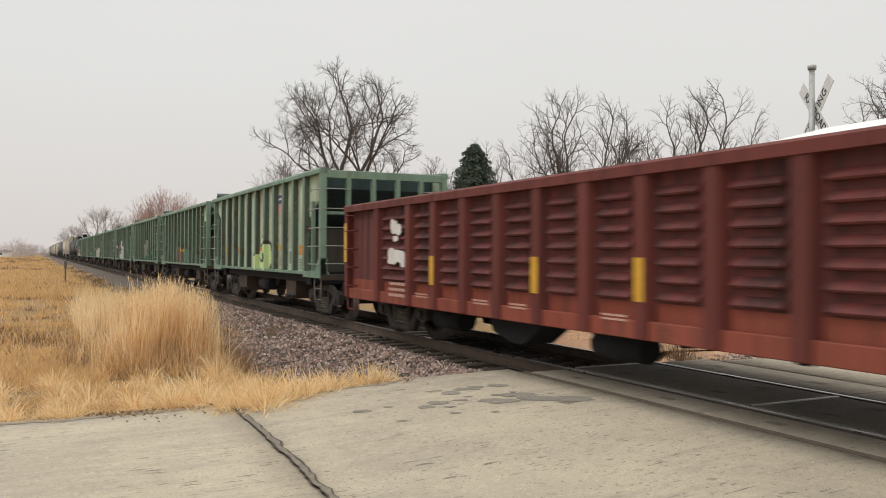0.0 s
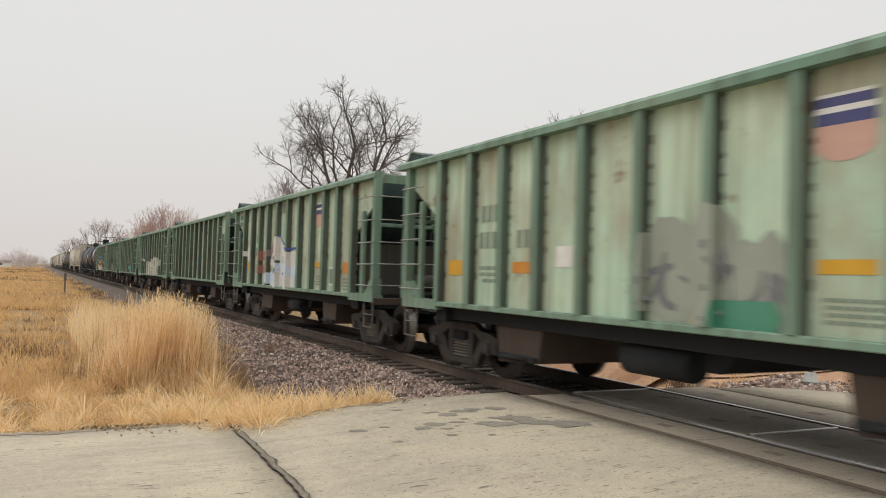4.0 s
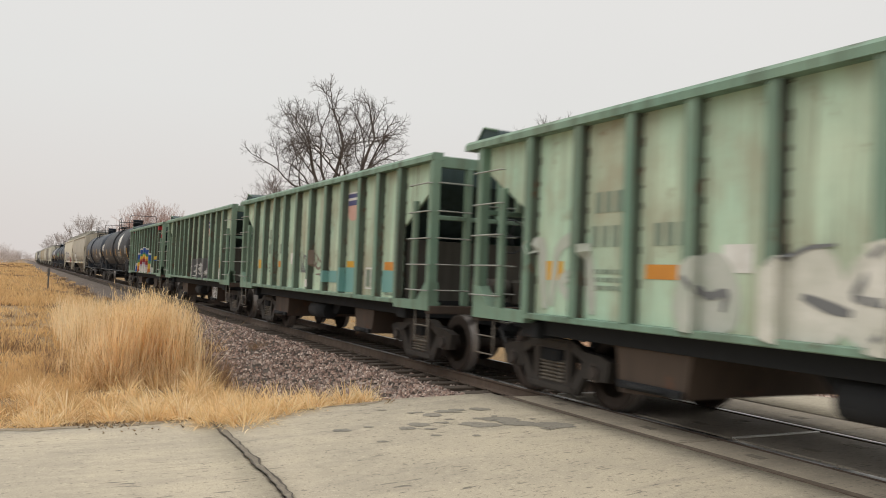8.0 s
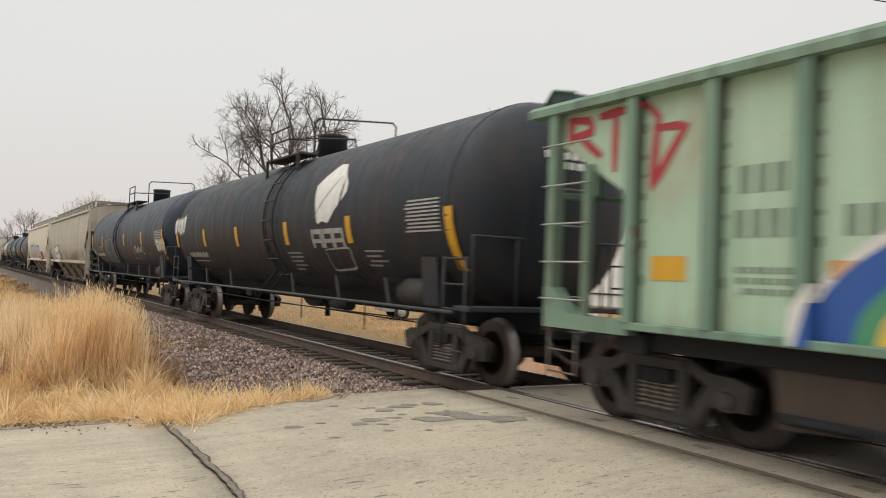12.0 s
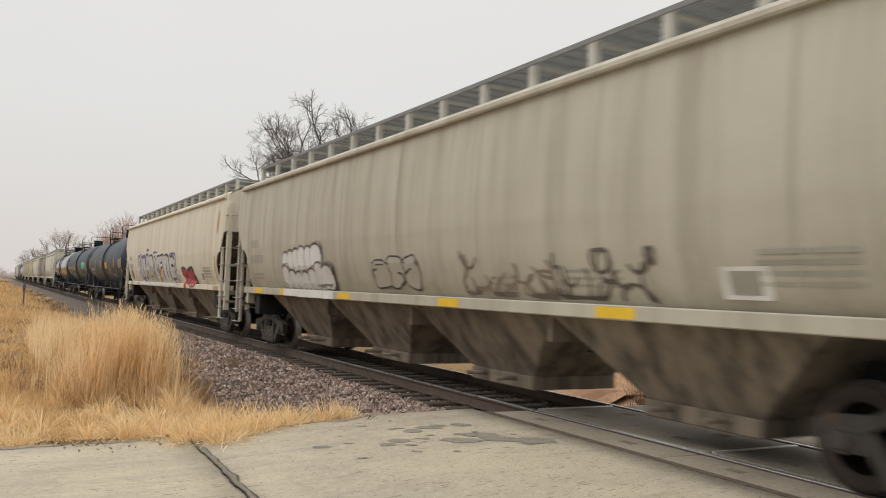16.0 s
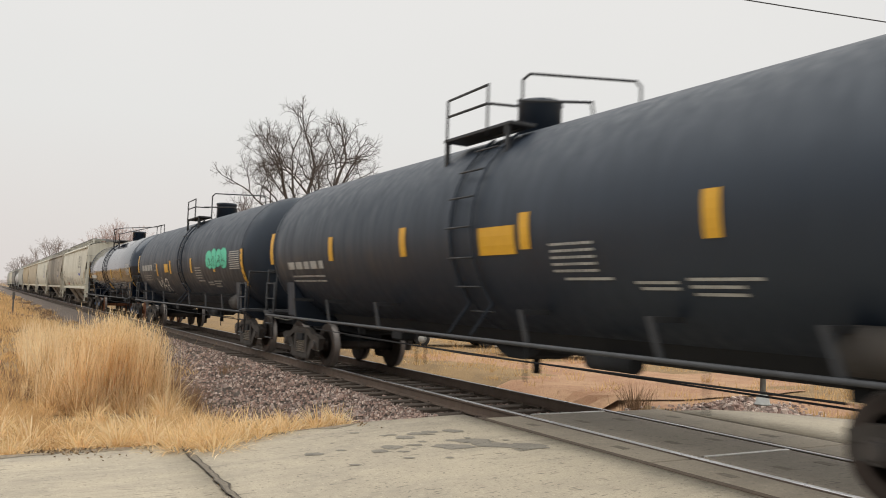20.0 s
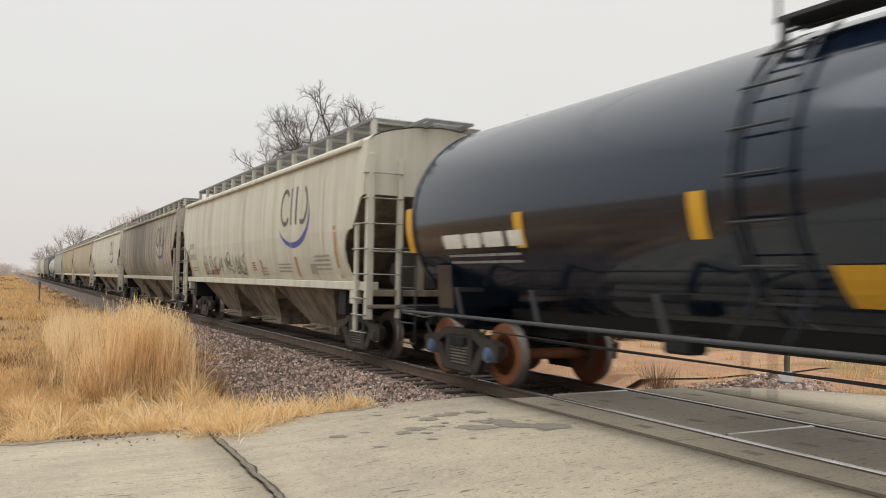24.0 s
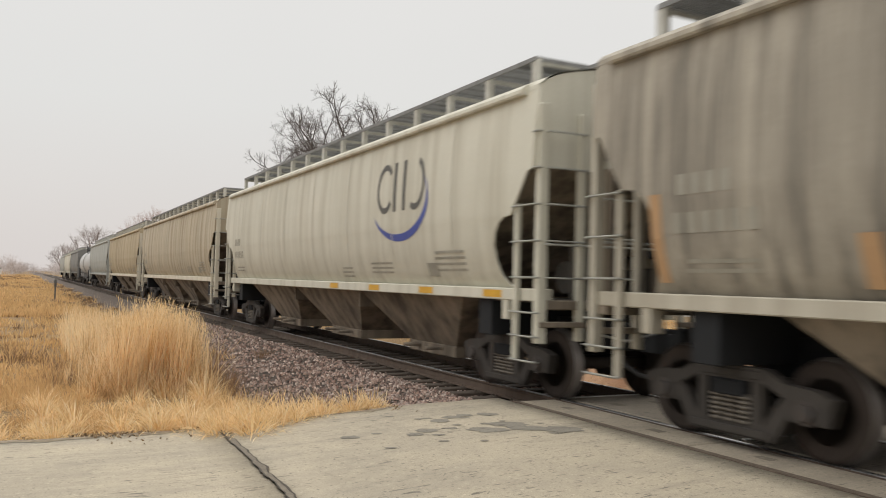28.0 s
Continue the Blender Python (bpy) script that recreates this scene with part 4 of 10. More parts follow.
    # grass creeping over the far shoulder of the stones
    for _ in range(900):
        y = 17 + 130 * rnd.random() ** 1.6
        x = 2.7 + 1.7 * rnd.random() ** 1.7
        if wave(x, y, 0.35, 6) < -0.15:
            continue
        items += tuft(rnd, x, y, 12, rnd.uniform(0.10, 0.30), 0.18, 0.006 + 0.0003 * y, ballast_z(x) - 0.02)
    for _ in range(1100):
        x, y = rnd.uniform(10.9, 34), rnd.uniform(9.6, 40)
        if wave(x, y, 0.25, 5) > 0.0 and y < 22 and rnd.random() < 0.75:
            continue
        items += tuft(rnd, x, y, 18, rnd.uniform(0.12, 0.34), 0.22, 0.010)
    v, f = blades(items, 4, 2)
    tagged(new("meadow_grass", from_arrays("meadow_grass", v, f, M_MEADOW)), "short dry meadow grass on both sides of the track", "grass", kind="stuff")
    # brown weeds on the shoulder and in the meadow
    items = []
    for x, y, n, h in ((3.35, 17.2, 160, 0.36), (3.05, 15.3, 220, 0.62), (3.20, 14.6, 180, 0.5), (3.3, 16.2, 150, 0.45), (11.2, 12.2, 220, 0.6), (3.3, 20, 120, 0.4), (4.2, 12.1, 90, 0.22), (3.6, 10.6, 200, 0.42), (3.1, 10.8, 260, 0.5), (2.75, 10.55, 160, 0.46), (3.35, 10.45, 160, 0.42), (3.9, 10.8, 120, 0.34), (4.9, 18.6, 120, 0.3), (2.3, 9.55, 60, 0.2), (2.55, 9.75, 120, 0.34), (2.95, 9.85, 130, 0.36), (3.3, 10.05, 140, 0.4), (2.7, 10.1, 130, 0.42), (3.7, 10.2, 120, 0.32), (2.1, 9.9, 90, 0.32), (1.3, 9.9, 70, 0.24), (0.4, 9.85, 70, 0.22), (2.9, 13.2, 160, 0.6), (0.75, 15.6, 140, 0.8), (0.5, 14.6, 120, 0.55)):
        items += tuft(rnd, x, y, n, h, 0.16, 0.004, max(ballast_z(x), -0.5) - 0.02)
    for _ in range(170):
        x, y = rnd.gauss(-1.2, 1.4), rnd.gauss(19.5, 1.7)
        if x < 0.7:
            items += tuft(rnd, x, y, 26, rnd.uniform(0.12, 0.34), 0.2, 0.008)
    for _ in range(420):
        y = 18 + 110 * rnd.random() ** 1.5
        x = 2.8 + 1.6 * rnd.random()
        if wave(x, y, 0.3, 2) > 0.0:
            items += tuft(rnd, x, y, 16, rnd.uniform(0.12, 0.34), 0.2, 0.005 + 0.0003 * y, ballast_z(x) - 0.02)
    for _ in range(500):
        y = 70 + 260 * rnd.random() ** 1.5
        x = rnd.uniform(-0.07 * y - 4, 2.8)
        if wave(x, y, 0.05, 9) > 0.05:
            items += tuft(rnd, x, y, 14, rnd.uniform(0.2, 0.6), 0.5, 0.010 + 0.0005 * y)
    for _ in range(700):
        y = 20 + 50 * rnd.random()
        x = rnd.uniform(-0.33 * y - 3, 2.6)
        if wave(x, y, 0.22, 9) > 0.10:
            items += tuft(rnd, x, y, 20, rnd.uniform(0.12, 0.34), 0.25, 0.009 + 0.0003 * y)
    v, f = blades(items, 5, 3)
    tagged(new("brown_weeds", from_arrays("brown_weeds", v, f, M_WEED)), "thin brown dead weeds on the shoulder and meadow", "weeds", kind="stuff")


# ---- bare trees ----
def grow_tree(seed, limbs, mat, trunk=None, least=0.011, bare=0.26, angle=(26, 50), side=(0.64, 0.93), lift=0.03, fine=0.27, wiggle=0.10, grow=1.25):
    """A bare tree. limbs: (foot, tip, radius); each forks again and again, down to the twigs.
    bare: the share of a limb without forks; angle and side: turn and reach of the weaker fork."""
    rnd = random.Random(seed)
    thick, thin = [], []

    def turned(d, degrees, round_):
        u = Matrix.Rotation(round_, 3, d) @ d.orthogonal().normalized()
        return (d * math.cos(radians(degrees)) + u * math.sin(radians(degrees))).normalized()

    def shoot(p, d, budget, r, goal, whole, first=False):
        length = budget * bare if first else max(fine * 0.9, budget * rnd.uniform(0.13, 0.24))
        n = 5 if first else 3 if budget > 0.12 * whole else 2
        pts, radii = [p], [r]
        rest = max(0.0, budget - length)
        end = max(least * 0.6, r * (rest / budget) ** 0.85)
        for i in range(n):
            d = d + Vector((rnd.gauss(0, 1), rnd.gauss(0, 1), rnd.gauss(0, 1))) * wiggle + Vector((0, 0, lift))
            if goal is not None:
                d = d + (goal - p).normalized() * 0.22
            d = d.normalized()
            p = p + d * (length / n)
            pts.append(p)
            radii.append(r + (end - r) * (i + 1) / n)
        big_ = budget > 0.45 * whole
        (thick if big_ else thin).append((pts, radii, 5 if big_ else 2 if budget > 0.2 * whole else 0))
        if rest < fine:
            return
        about = rnd.random() * math.tau
        shoot(p, turned(d, rnd.uniform(5, 20), about), rest * rnd.uniform(0.93, 1.0), end, goal if rest > 0.15 * whole else None, whole)
        shoot(p, turned(d, rnd.uniform(*angle), about + math.pi), rest * rnd.uniform(*side), max(least * 0.6, end * 0.72), None, whole)
        if not first and rnd.random() < 0.45:
            shoot(pts[1], turned(d, rnd.uniform(35, 65), about + 1.6), rest * rnd.uniform(0.2, 0.45), max(least * 0.6, end * 0.35), None, whole)
    if trunk:
        foot, top, r = trunk
        foot, top = Vector(foot), Vector(top)
        thick.append(([foot, foot.lerp(top, 0.15), foot.lerp(top, 0.6), top], [r * 1.35, r * 1.08, r, r * 0.9], 5))
    for foot, tip, r in limbs:
        foot, tip = Vector(foot), Vector(tip)
        start = (tip - foot).normalized()
        start = Vector((start.x * 1.25, start.y * 1.25, start.z * 0.9)).normalized()
        reach = (tip - foot).length * grow
        shoot(foot, start, reach, r, tip, reach, True)
    return from_arrays("trunk", *tubes(thick, least), mat, True), from_arrays("crown", *tubes(thin, least * 0.55), mat)


def tubes(limbs, least):
    verts, faces = [], []
    for pts, radii, depth in limbs:
        sides = 7 if depth > 3 else 4 if depth > 1 else 3
        base = len(verts)
        for i, (p, r) in enumerate(zip(pts, radii)):
            d = (pts[min(i + 1, len(pts) - 1)] - pts[max(i - 1, 0)]).normalized()
            u = d.orthogonal().normalized()
            w = d.cross(u)
            r = max(r, least)
            for k in range(sides):
                a = k * math.tau / sides
                q = p + (u * math.cos(a) + w * math.sin(a)) * r
                verts.append((q.x, q.y, q.z))
        for i in range(len(pts) - 1):
            for k in range(sides):
                a, b = base + i * sides, base + (i + 1) * sides
                faces.append((a + k, a + (k + 1) % sides, b + (k + 1) % sides, b + k))
    return verts, faces


def plant(name, meshes, az, dist, label, scale=1.0, turn=0.0, z=-0.5, group="", widen=1.0):
    t = thing(name, label, "tree", group)
    t.location = (dist * math.sin(radians(az)), dist * math.cos(radians(az)), z)
    t.scale = (scale * widen, scale * widen, scale)
    t.rotation_euler = (0, 0, radians(turn))
    for nm, me in zip(("trunk", "crown"), meshes):
        part(nm, me, None, t)
    return t


def conifer(az, dist, height, width):
    t = thing("conifer", "dark green dense conifer behind the bare trees", "tree")
    t.location = (dist * math.sin(radians(az)), dist * math.cos(radians(az)), -0.5)
    bm = bmesh.new()
    rod(bm, (0, 0, 0), (0, 0, height * 0.95), 0.2, 8, 0.03)
    part("trunk", bm, M_BARK, t)
    rnd = random.Random(3)
    verts, faces = [], []
    for _ in range(24000):
        f = rnd.random() ** 0.75
        z = height * (0.08 + 0.92 * f)
        rad = width / 2 * (1 - f) ** 0.55 * (0.62 + 0.42 * (1 - (z * 1.15 + 0.6 * wave(z, 0, 0.8, 5)) % 1.0)) + 0.06
        a = rnd.random() * math.tau
        rr = rad * (0.8 + 0.3 * wave(math.cos(a) * 3, math.sin(a) * 3 + z * 0.8, 1.0, 2)) * rnd.random() ** 0.42
        x, y = math.cos(a) * rr, math.sin(a) * rr
        s = rnd.uniform(0.05, 0.13)
        b = len(verts)
        for _k in range(3):
            verts.append((x + rnd.gauss(0, s), y + rnd.gauss(0, s), z + rnd.gauss(-0.03, s)))
        faces.append((b, b + 1, b + 2))
    part("crown", from_arrays("crown", verts, faces, M_NEEDLE), None, t)


def build_trees():
    fork = (0.0, 0.0, 4.6)
    big = grow_tree(8, [(fork, (-4.8, 0.6, 11.2), 0.17), (fork, (-3.9, -1.2, 15.0), 0.20), (fork, (-1.2, 0.4, 16.9), 0.22), (fork, (1.8, -0.8, 16.4), 0.21), (fork, (4.1, 0.8, 14.9), 0.20), (fork, (5.0, -0.6, 11.0), 0.16)],
                    M_BARK, ((0, 0, -0.4), fork, 0.46), least=0.011, angle=(28, 58), side=(0.62, 0.92), fine=0.25, grow=1.40)
    plant("bare_tree", big, 20.0, 70, "large spreading leafless tree with a fine twig crown", 0.99, -20)
    low = (0.0, 0.0, 0.8)
    side = grow_tree(15, [(low, (math.cos(k * 1.05) * q, math.sin(k * 1.05) * q, h), 0.085) for k, (q, h) in enumerate(((2.6, 8.6), (2.9, 7.4), (1.4, 9.6), (3.2, 6.6), (2.2, 8.8), (0.4, 10.0)))],
                     M_BARK_WARM, ((0, 0, -0.4), low, 0.16), fine=0.36)
    beside = "bare trees behind the track"
    plant("bare_tree", side, 15.9, 70, "smaller leafless tree beside the large one", 1.06, 10, group=beside)
    plant("bare_tree", side, 17.6, 74, "smaller leafless tree beside the large one", 1.12, 200, group=beside)
    plant("bare_tree", side, 25.6, 78, "smaller leafless tree beside the large one", 1.12, 130, group=beside)
    plant("bare_tree", side, 32.0, 84, "smaller leafless tree beside the large one", 1.0, 40, group=beside)
    root = (0.0, 0.0, 1.4)
    vase = grow_tree(23, [(root, (-4.9, 0.5, 14.2), 0.19), (root, (-2.9, -0.8, 16.2), 0.21), (root, (-0.7, 0.9, 16.6), 0.21), (root, (1.5, -0.6, 16.2), 0.21), (root, (3.4, 0.7, 15.2), 0.19), (root, (4.7, -0.4, 12.6), 0.16)],
                     M_BARK, ((0, 0, -0.4), root, 0.34), fine=0.40, grow=1.36, side=(0.55, 0.88))
    vase2 = grow_tree(37, [(root, (-3.6, 0.5, 12.8), 0.18), (root, (-1.6, -0.8, 15.0), 0.20), (root, (0.8, 0.6, 16.0), 0.22), (root, (2.6, -0.6, 16.4), 0.20), (root, (3.9, 0.4, 13.4), 0.17)],
                      M_BARK, ((0, 0, -0.4), root, 0.32), fine=0.40, grow=1.36, side=(0.55, 0.88))
    slim = grow_tree(44, [(root, (0.9, 0.2, 15.0), 0.14), (root, (2.0, -0.3, 13.4), 0.11)], M_BARK, ((0, 0, -0.4), root, 0.18), fine=0.40, grow=1.36, side=(0.55, 0.88))
    leaning = grow_tree(71, [(root, (-7.4, 0, 12.6), 0.20), (root, (-4.6, 0.8, 12.0), 0.14), (root, (-1.6, 0.3, 11.4), 0.12)], M_BARK, ((0.6, 0, -0.4), root, 0.26), fine=0.38, grow=1.36, side=(0.55, 0.88))
    row = "row of leafless trees behind the crossing"
    for az, d, scale, turn, ms in ((36.3, 80, 1.0, -36, vase), (43.0, 80, 1.0, -43, vase2), (47.0, 82, 1.0, -47, slim), (33.8, 80, 1.0, -34, leaning), (39.8, 96, 0.92, 100, vase2), (57.4, 76, 1.0, -50, vase), (61.0, 80, 0.95, 60, vase2)):
        plant("bare_tree", ms, az, d, "leaning leafless tree with one long limb" if ms is leaning else "slim leafless tree with few limbs" if ms is slim else "tall leafless tree with spreading forked limbs", scale, turn, group=row)
    plant("bare_tree", side, 49.3, 86, "low bushy leafless tree behind the crossing", 1.12, 70, group=beside)
    plant("bare_tree", side, 52.6, 90, "low bushy leafless tree behind the crossing", 1.3, 300, group=beside)
    conifer(28.6, 76, 12.2, 9.8)
    conifer(30.2, 84, 8.5, 3.4)
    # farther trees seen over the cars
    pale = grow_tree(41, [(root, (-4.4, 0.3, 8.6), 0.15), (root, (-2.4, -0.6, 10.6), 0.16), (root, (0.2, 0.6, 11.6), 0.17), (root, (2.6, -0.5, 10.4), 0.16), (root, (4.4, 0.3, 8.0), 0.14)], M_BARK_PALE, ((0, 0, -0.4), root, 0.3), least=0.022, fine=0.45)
    redt = grow_tree(53, [((dx * 0.45, 0, 0.2), (dx, dy, h), 0.10) for dx, dy, h in ((-5.6, 0.4, 9.6), (-4.4, -0.6, 11.4), (-3.1, 0.7, 12.2), (-1.8, -0.4, 11.8), (-0.6, 0.6, 12.8), (0.7, -0.7, 12.4), (1.9, 0.5, 13.0), (3.2, -0.5, 12.2), (4.4, 0.6, 12.0), (5.6, -0.3, 10.0))],
                     M_TWIGRED, None, least=0.020, angle=(14, 32), lift=0.06, bare=0.2, fine=0.62)
    plant("far_tree", pale, 3.75, 185, "hazy grey leafless tree far along the track", 1.06, 0)
    plant("far_tree", pale, 2.2, 260, "hazy grey leafless tree far along the track", 0.9, 170, widen=1.15)
    plant("far_tree", pale, 4.9, 230, "hazy grey leafless tree far along the track", 0.92, 80)
    for az, d, scale, turn in ((7.5, 150, 0.99, -8), (9.4, 168, 0.92, 170), (6.3, 172, 0.86, 90)):
        plant("far_tree", redt, az, d, "reddish leafless thicket tree behind the track", scale, turn, group="reddish thicket")
    plant("far_tree", pale, 11.7, 110, "small leafless tree behind the track", 0.86, 30, widen=0.5)
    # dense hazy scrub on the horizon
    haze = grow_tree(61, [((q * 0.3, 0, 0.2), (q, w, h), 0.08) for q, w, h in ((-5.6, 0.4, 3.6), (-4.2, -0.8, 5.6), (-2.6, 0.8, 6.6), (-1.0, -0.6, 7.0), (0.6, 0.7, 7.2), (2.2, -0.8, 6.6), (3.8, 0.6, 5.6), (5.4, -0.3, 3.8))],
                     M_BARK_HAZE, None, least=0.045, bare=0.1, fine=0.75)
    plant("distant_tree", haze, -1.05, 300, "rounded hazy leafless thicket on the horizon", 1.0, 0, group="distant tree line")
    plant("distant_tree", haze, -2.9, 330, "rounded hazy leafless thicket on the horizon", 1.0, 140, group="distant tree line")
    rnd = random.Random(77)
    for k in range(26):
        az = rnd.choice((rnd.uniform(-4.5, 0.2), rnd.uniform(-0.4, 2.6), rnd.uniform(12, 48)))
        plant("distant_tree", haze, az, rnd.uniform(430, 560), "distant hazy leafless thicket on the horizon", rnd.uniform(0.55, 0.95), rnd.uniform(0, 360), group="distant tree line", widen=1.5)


# ---- the train ----
# each car is built with its front end at y = 0, its rear towards +y, the near side at -x
SHARED = {}
TURNING = []          # (wheelset, place along its car, car's start)
CARS = []             # (car, start)
TRAIN_RUN = ((0.0, 0.0), (4.0, 43.67), (8.0, 87.11), (12.0, 130.30), (16.0, 173.28), (20.0, 216.18), (24.0, 259.02), (28.0, 301.81))


def shared(key, make):
    if key not in SHARED:
        SHARED[key] = make()
    return SHARED[key]


def wheelset_mesh(mat, r=0.457):
    bm = bmesh.new()
    rod(bm, (-1.06, 0, 0), (1.06, 0, 0), 0.082, 12)
    for s in (-1, 1):
        c = s * 0.7525
        prof = [(c + s * 0.070, 0.30), (c + s * 0.068, r - 0.055), (c + s * 0.065, r - 0.006), (c - s * 0.030, r), (c - s * 0.040, r + 0.026), (c - s * 0.064, r + 0.024), (c - s * 0.068, r - 0.07), (c - s * 0.045, 0.30), (c - s * 0.06, 0.14), (c - s * 0.085, 0.12), (c + s * 0.085, 0.12), (c + s * 0.055, 0.16), (c + s * 0.025, 0.29), (c + s * 0.070, 0.30)]
        lathe(bm, prof, (0, 0, 0), "x", 32)
    me = mesh_from("wheelset", bm, mat, M_TREAD)
    for p in me.polygons:
        q = math.hypot(p.center.y, p.center.z)
        if q > r - 0.008 and 0.70 < abs(p.center.x) < 0.84:
            p.material_index = 1
    return me


def side_frame_mesh(side):
    bm = bmesh.new()
    x0, x1 = (-1.09, -0.96) if side < 0 else (0.96, 1.09)
    prism(bm, [(-1.16, 0.60), (-0.98, 0.66), (-0.66, 0.68), (-0.42, 0.79), (0.42, 0.79), (0.66, 0.68), (0.98, 0.66), (1.16, 0.60), (1.14, 0.50), (0.70, 0.53), (0.42, 0.66), (-0.42, 0.66), (-0.70, 0.53), (-1.14, 0.50)], "x", x0, x1)
    prism(bm, [(-0.80, 0.58), (-0.66, 0.60), (-0.40, 0.26), (0.40, 0.26), (0.66, 0.60), (0.80, 0.58), (0.52, 0.13), (-0.52, 0.13)][::-1], "x", x0 + 0.012, x1 - 0.012)
    for s in (-1, 1):
        prism(bm, [(s * 0.40, 0.2), (s * 0.28, 0.2), (s * 0.27, 0.72), (s * 0.40, 0.72)], "x", x0 + 0.006, x1 - 0.006)
        prism(bm, [(s * 0.70, 0.60), (s * 0.70, 0.36), (s * 0.78, 0.36), (s * 0.79, 0.56), (s * 0.99, 0.56), (s * 1.0, 0.36), (s * 1.10, 0.36), (s * 1.15, 0.58)], "x", x0 + 0.008, x1 - 0.008)
    edge = -1.105 if side < 0 else 1.105
    box(bm, min(edge, edge * 0.985), max(edge, edge * 0.985), -0.40, 0.40, 0.69, 0.76, 0.004)
    box(bm, min(edge, edge * 0.985), max(edge, edge * 0.985), -0.48, 0.48, 0.15, 0.22, 0.004)
    return mesh_from("side_frame", bm, M_TRUCK)


def spring_mesh(side):
    bm = bmesh.new()
    c = -1.03 if side < 0 else 1.03
    profile = [(0.24, 0.045)]
    for k in range(6):
        z = 0.25 + k * 0.046
        profile += [(z, 0.045), (z + 0.006, 0.082), (z + 0.026, 0.082), (z + 0.032, 0.045)]
    lathe(bm, profile + [(0.53, 0.045)], (c, 0, 0), "z", 10)
    return mesh_from("coil_spring", bm, M_SPRING)


def cap_mesh(mat, side):
    bm = bmesh.new()
    for s in (side,):
        a, b = sorted((s * 0.94, s * 1.10))
        rod(bm, (a, 0, 0), (b, 0, 0), 0.115, 16)
        rod(bm, (s * 1.10, 0, 0), (s * 1.135, 0, 0), 0.085, 12, 0.07)
        box(bm, min(s * 0.96, s * 1.08), max(s * 0.96, s * 1.08), -0.10, 0.10, 0.06, 0.13, 0.008)
    return mesh_from("bearing", bm, mat)


def add_truck(car, y, start, wheel_mat=None, cap_mat=None):
    wheel_mat, cap_mat = wheel_mat or M_WHEEL, cap_mat or M_BEARING

    def bolster():
        bm = bmesh.new()
        box(bm, -1.12, 1.12, -0.20, 0.20, 0.50, 0.66, 0.02)
        box(bm, -0.35, 0.35, -0.22, 0.22, 0.62, 0.80, 0.02)
        for s in (-1, 1):
            box(bm, -0.9, 0.9, s * 0.36 - 0.05, s * 0.36 + 0.05, 0.42, 0.52, 0.01)
            for q in (-0.75, 0.75):
                box(bm, q - 0.05, q + 0.05, s * 0.40 - 0.03, s * 0.40 + 0.06, 0.34, 0.62, 0.01)
        return mesh_from("truck", bm, M_UNDER)
    truck = part("truck", shared("bolster", bolster), None, car, "cast steel truck with spring nests")
    truck.location.y = y
    for s in (-1, 1):
        part("side_frame", shared(("frame", s), lambda s=s: side_frame_mesh(s)), None, truck)
        for dy in (-0.17, 0.0, 0.17):
            part("coil_spring", shared(("spring", s), lambda s=s: spring_mesh(s)), None, truck).location.y = dy
    for dy in (-0.889, 0.889):
        for s in (-1, 1):
            b = part("bearing", shared(("cap", cap_mat.name, s), lambda s=s: cap_mesh(cap_mat, s)), None, truck)
            b.location = (0, dy, 0.457)
        w = part("wheelset", shared(("wheel", wheel_mat.name), lambda: wheelset_mesh(wheel_mat)), None, car, "steel wheels pressed on one axle")
        w.location = (0, y + dy, 0.457)
        TURNING.append((w, y + dy, start))


def add_coupler(car, y, way):
    """way: -1 at the front end, +1 at the rear."""
    def make():
        bm = bmesh.new()
        box(bm, -0.09, 0.09, 0.0, 0.55, 0.76, 0.94, 0.02)
        prism(bm, [(-0.17, 0.50), (0.17, 0.50), (0.20, 0.70), (0.08, 0.82), (0.03, 0.72), (-0.03, 0.70), (-0.06, 0.80), (-0.18, 0.74)], "z", 0.70, 0.99)
        box(bm, -0.22, 0.22, -0.05, 0.12, 0.68, 1.03, 0.015)
        return mesh_from("coupler", bm, M_UNDER)
    c = part("coupler", shared("coupler", make), None, car, "grimy cast knuckle coupler")
    c.location.y = y
    if way < 0:
        c.rotation_euler.z = math.pi

    def hose():
        bm = bmesh.new()
        pipe(bm, [(0.28, 0.05, 0.72), (0.28, 0.22, 0.52), (0.2, 0.42, 0.40), (0.1, 0.62, 0.38), (0.04, 0.72, 0.44)], 0.028, 6)
        return mesh_from("brake_hose", bm, M_RUBBER)
    h = part("brake_hose", shared("hose", hose), None, car)
    h.location.y = y
    if way < 0:
        h.rotation_euler.z = math.pi

    def cutlever():
        bm = bmesh.new()
        pipe(bm, [(-1.42, 0.10, 0.98), (-0.9, 0.16, 0.88), (-0.3, 0.30, 0.96)], 0.014, 5)
        return mesh_from("uncoupling_lever", bm, M_RUNG)
    u = part("uncoupling_lever", shared("lever", cutlever), None, car)
    u.location.y = y
    if way < 0:
        u.rotation_euler.z = math.pi


def new_car(name, label, start, category, group=""):
    car = thing(name, label, category, group, at=(TRACK_X, start, 0))
    CARS.append((car, start))
    return car


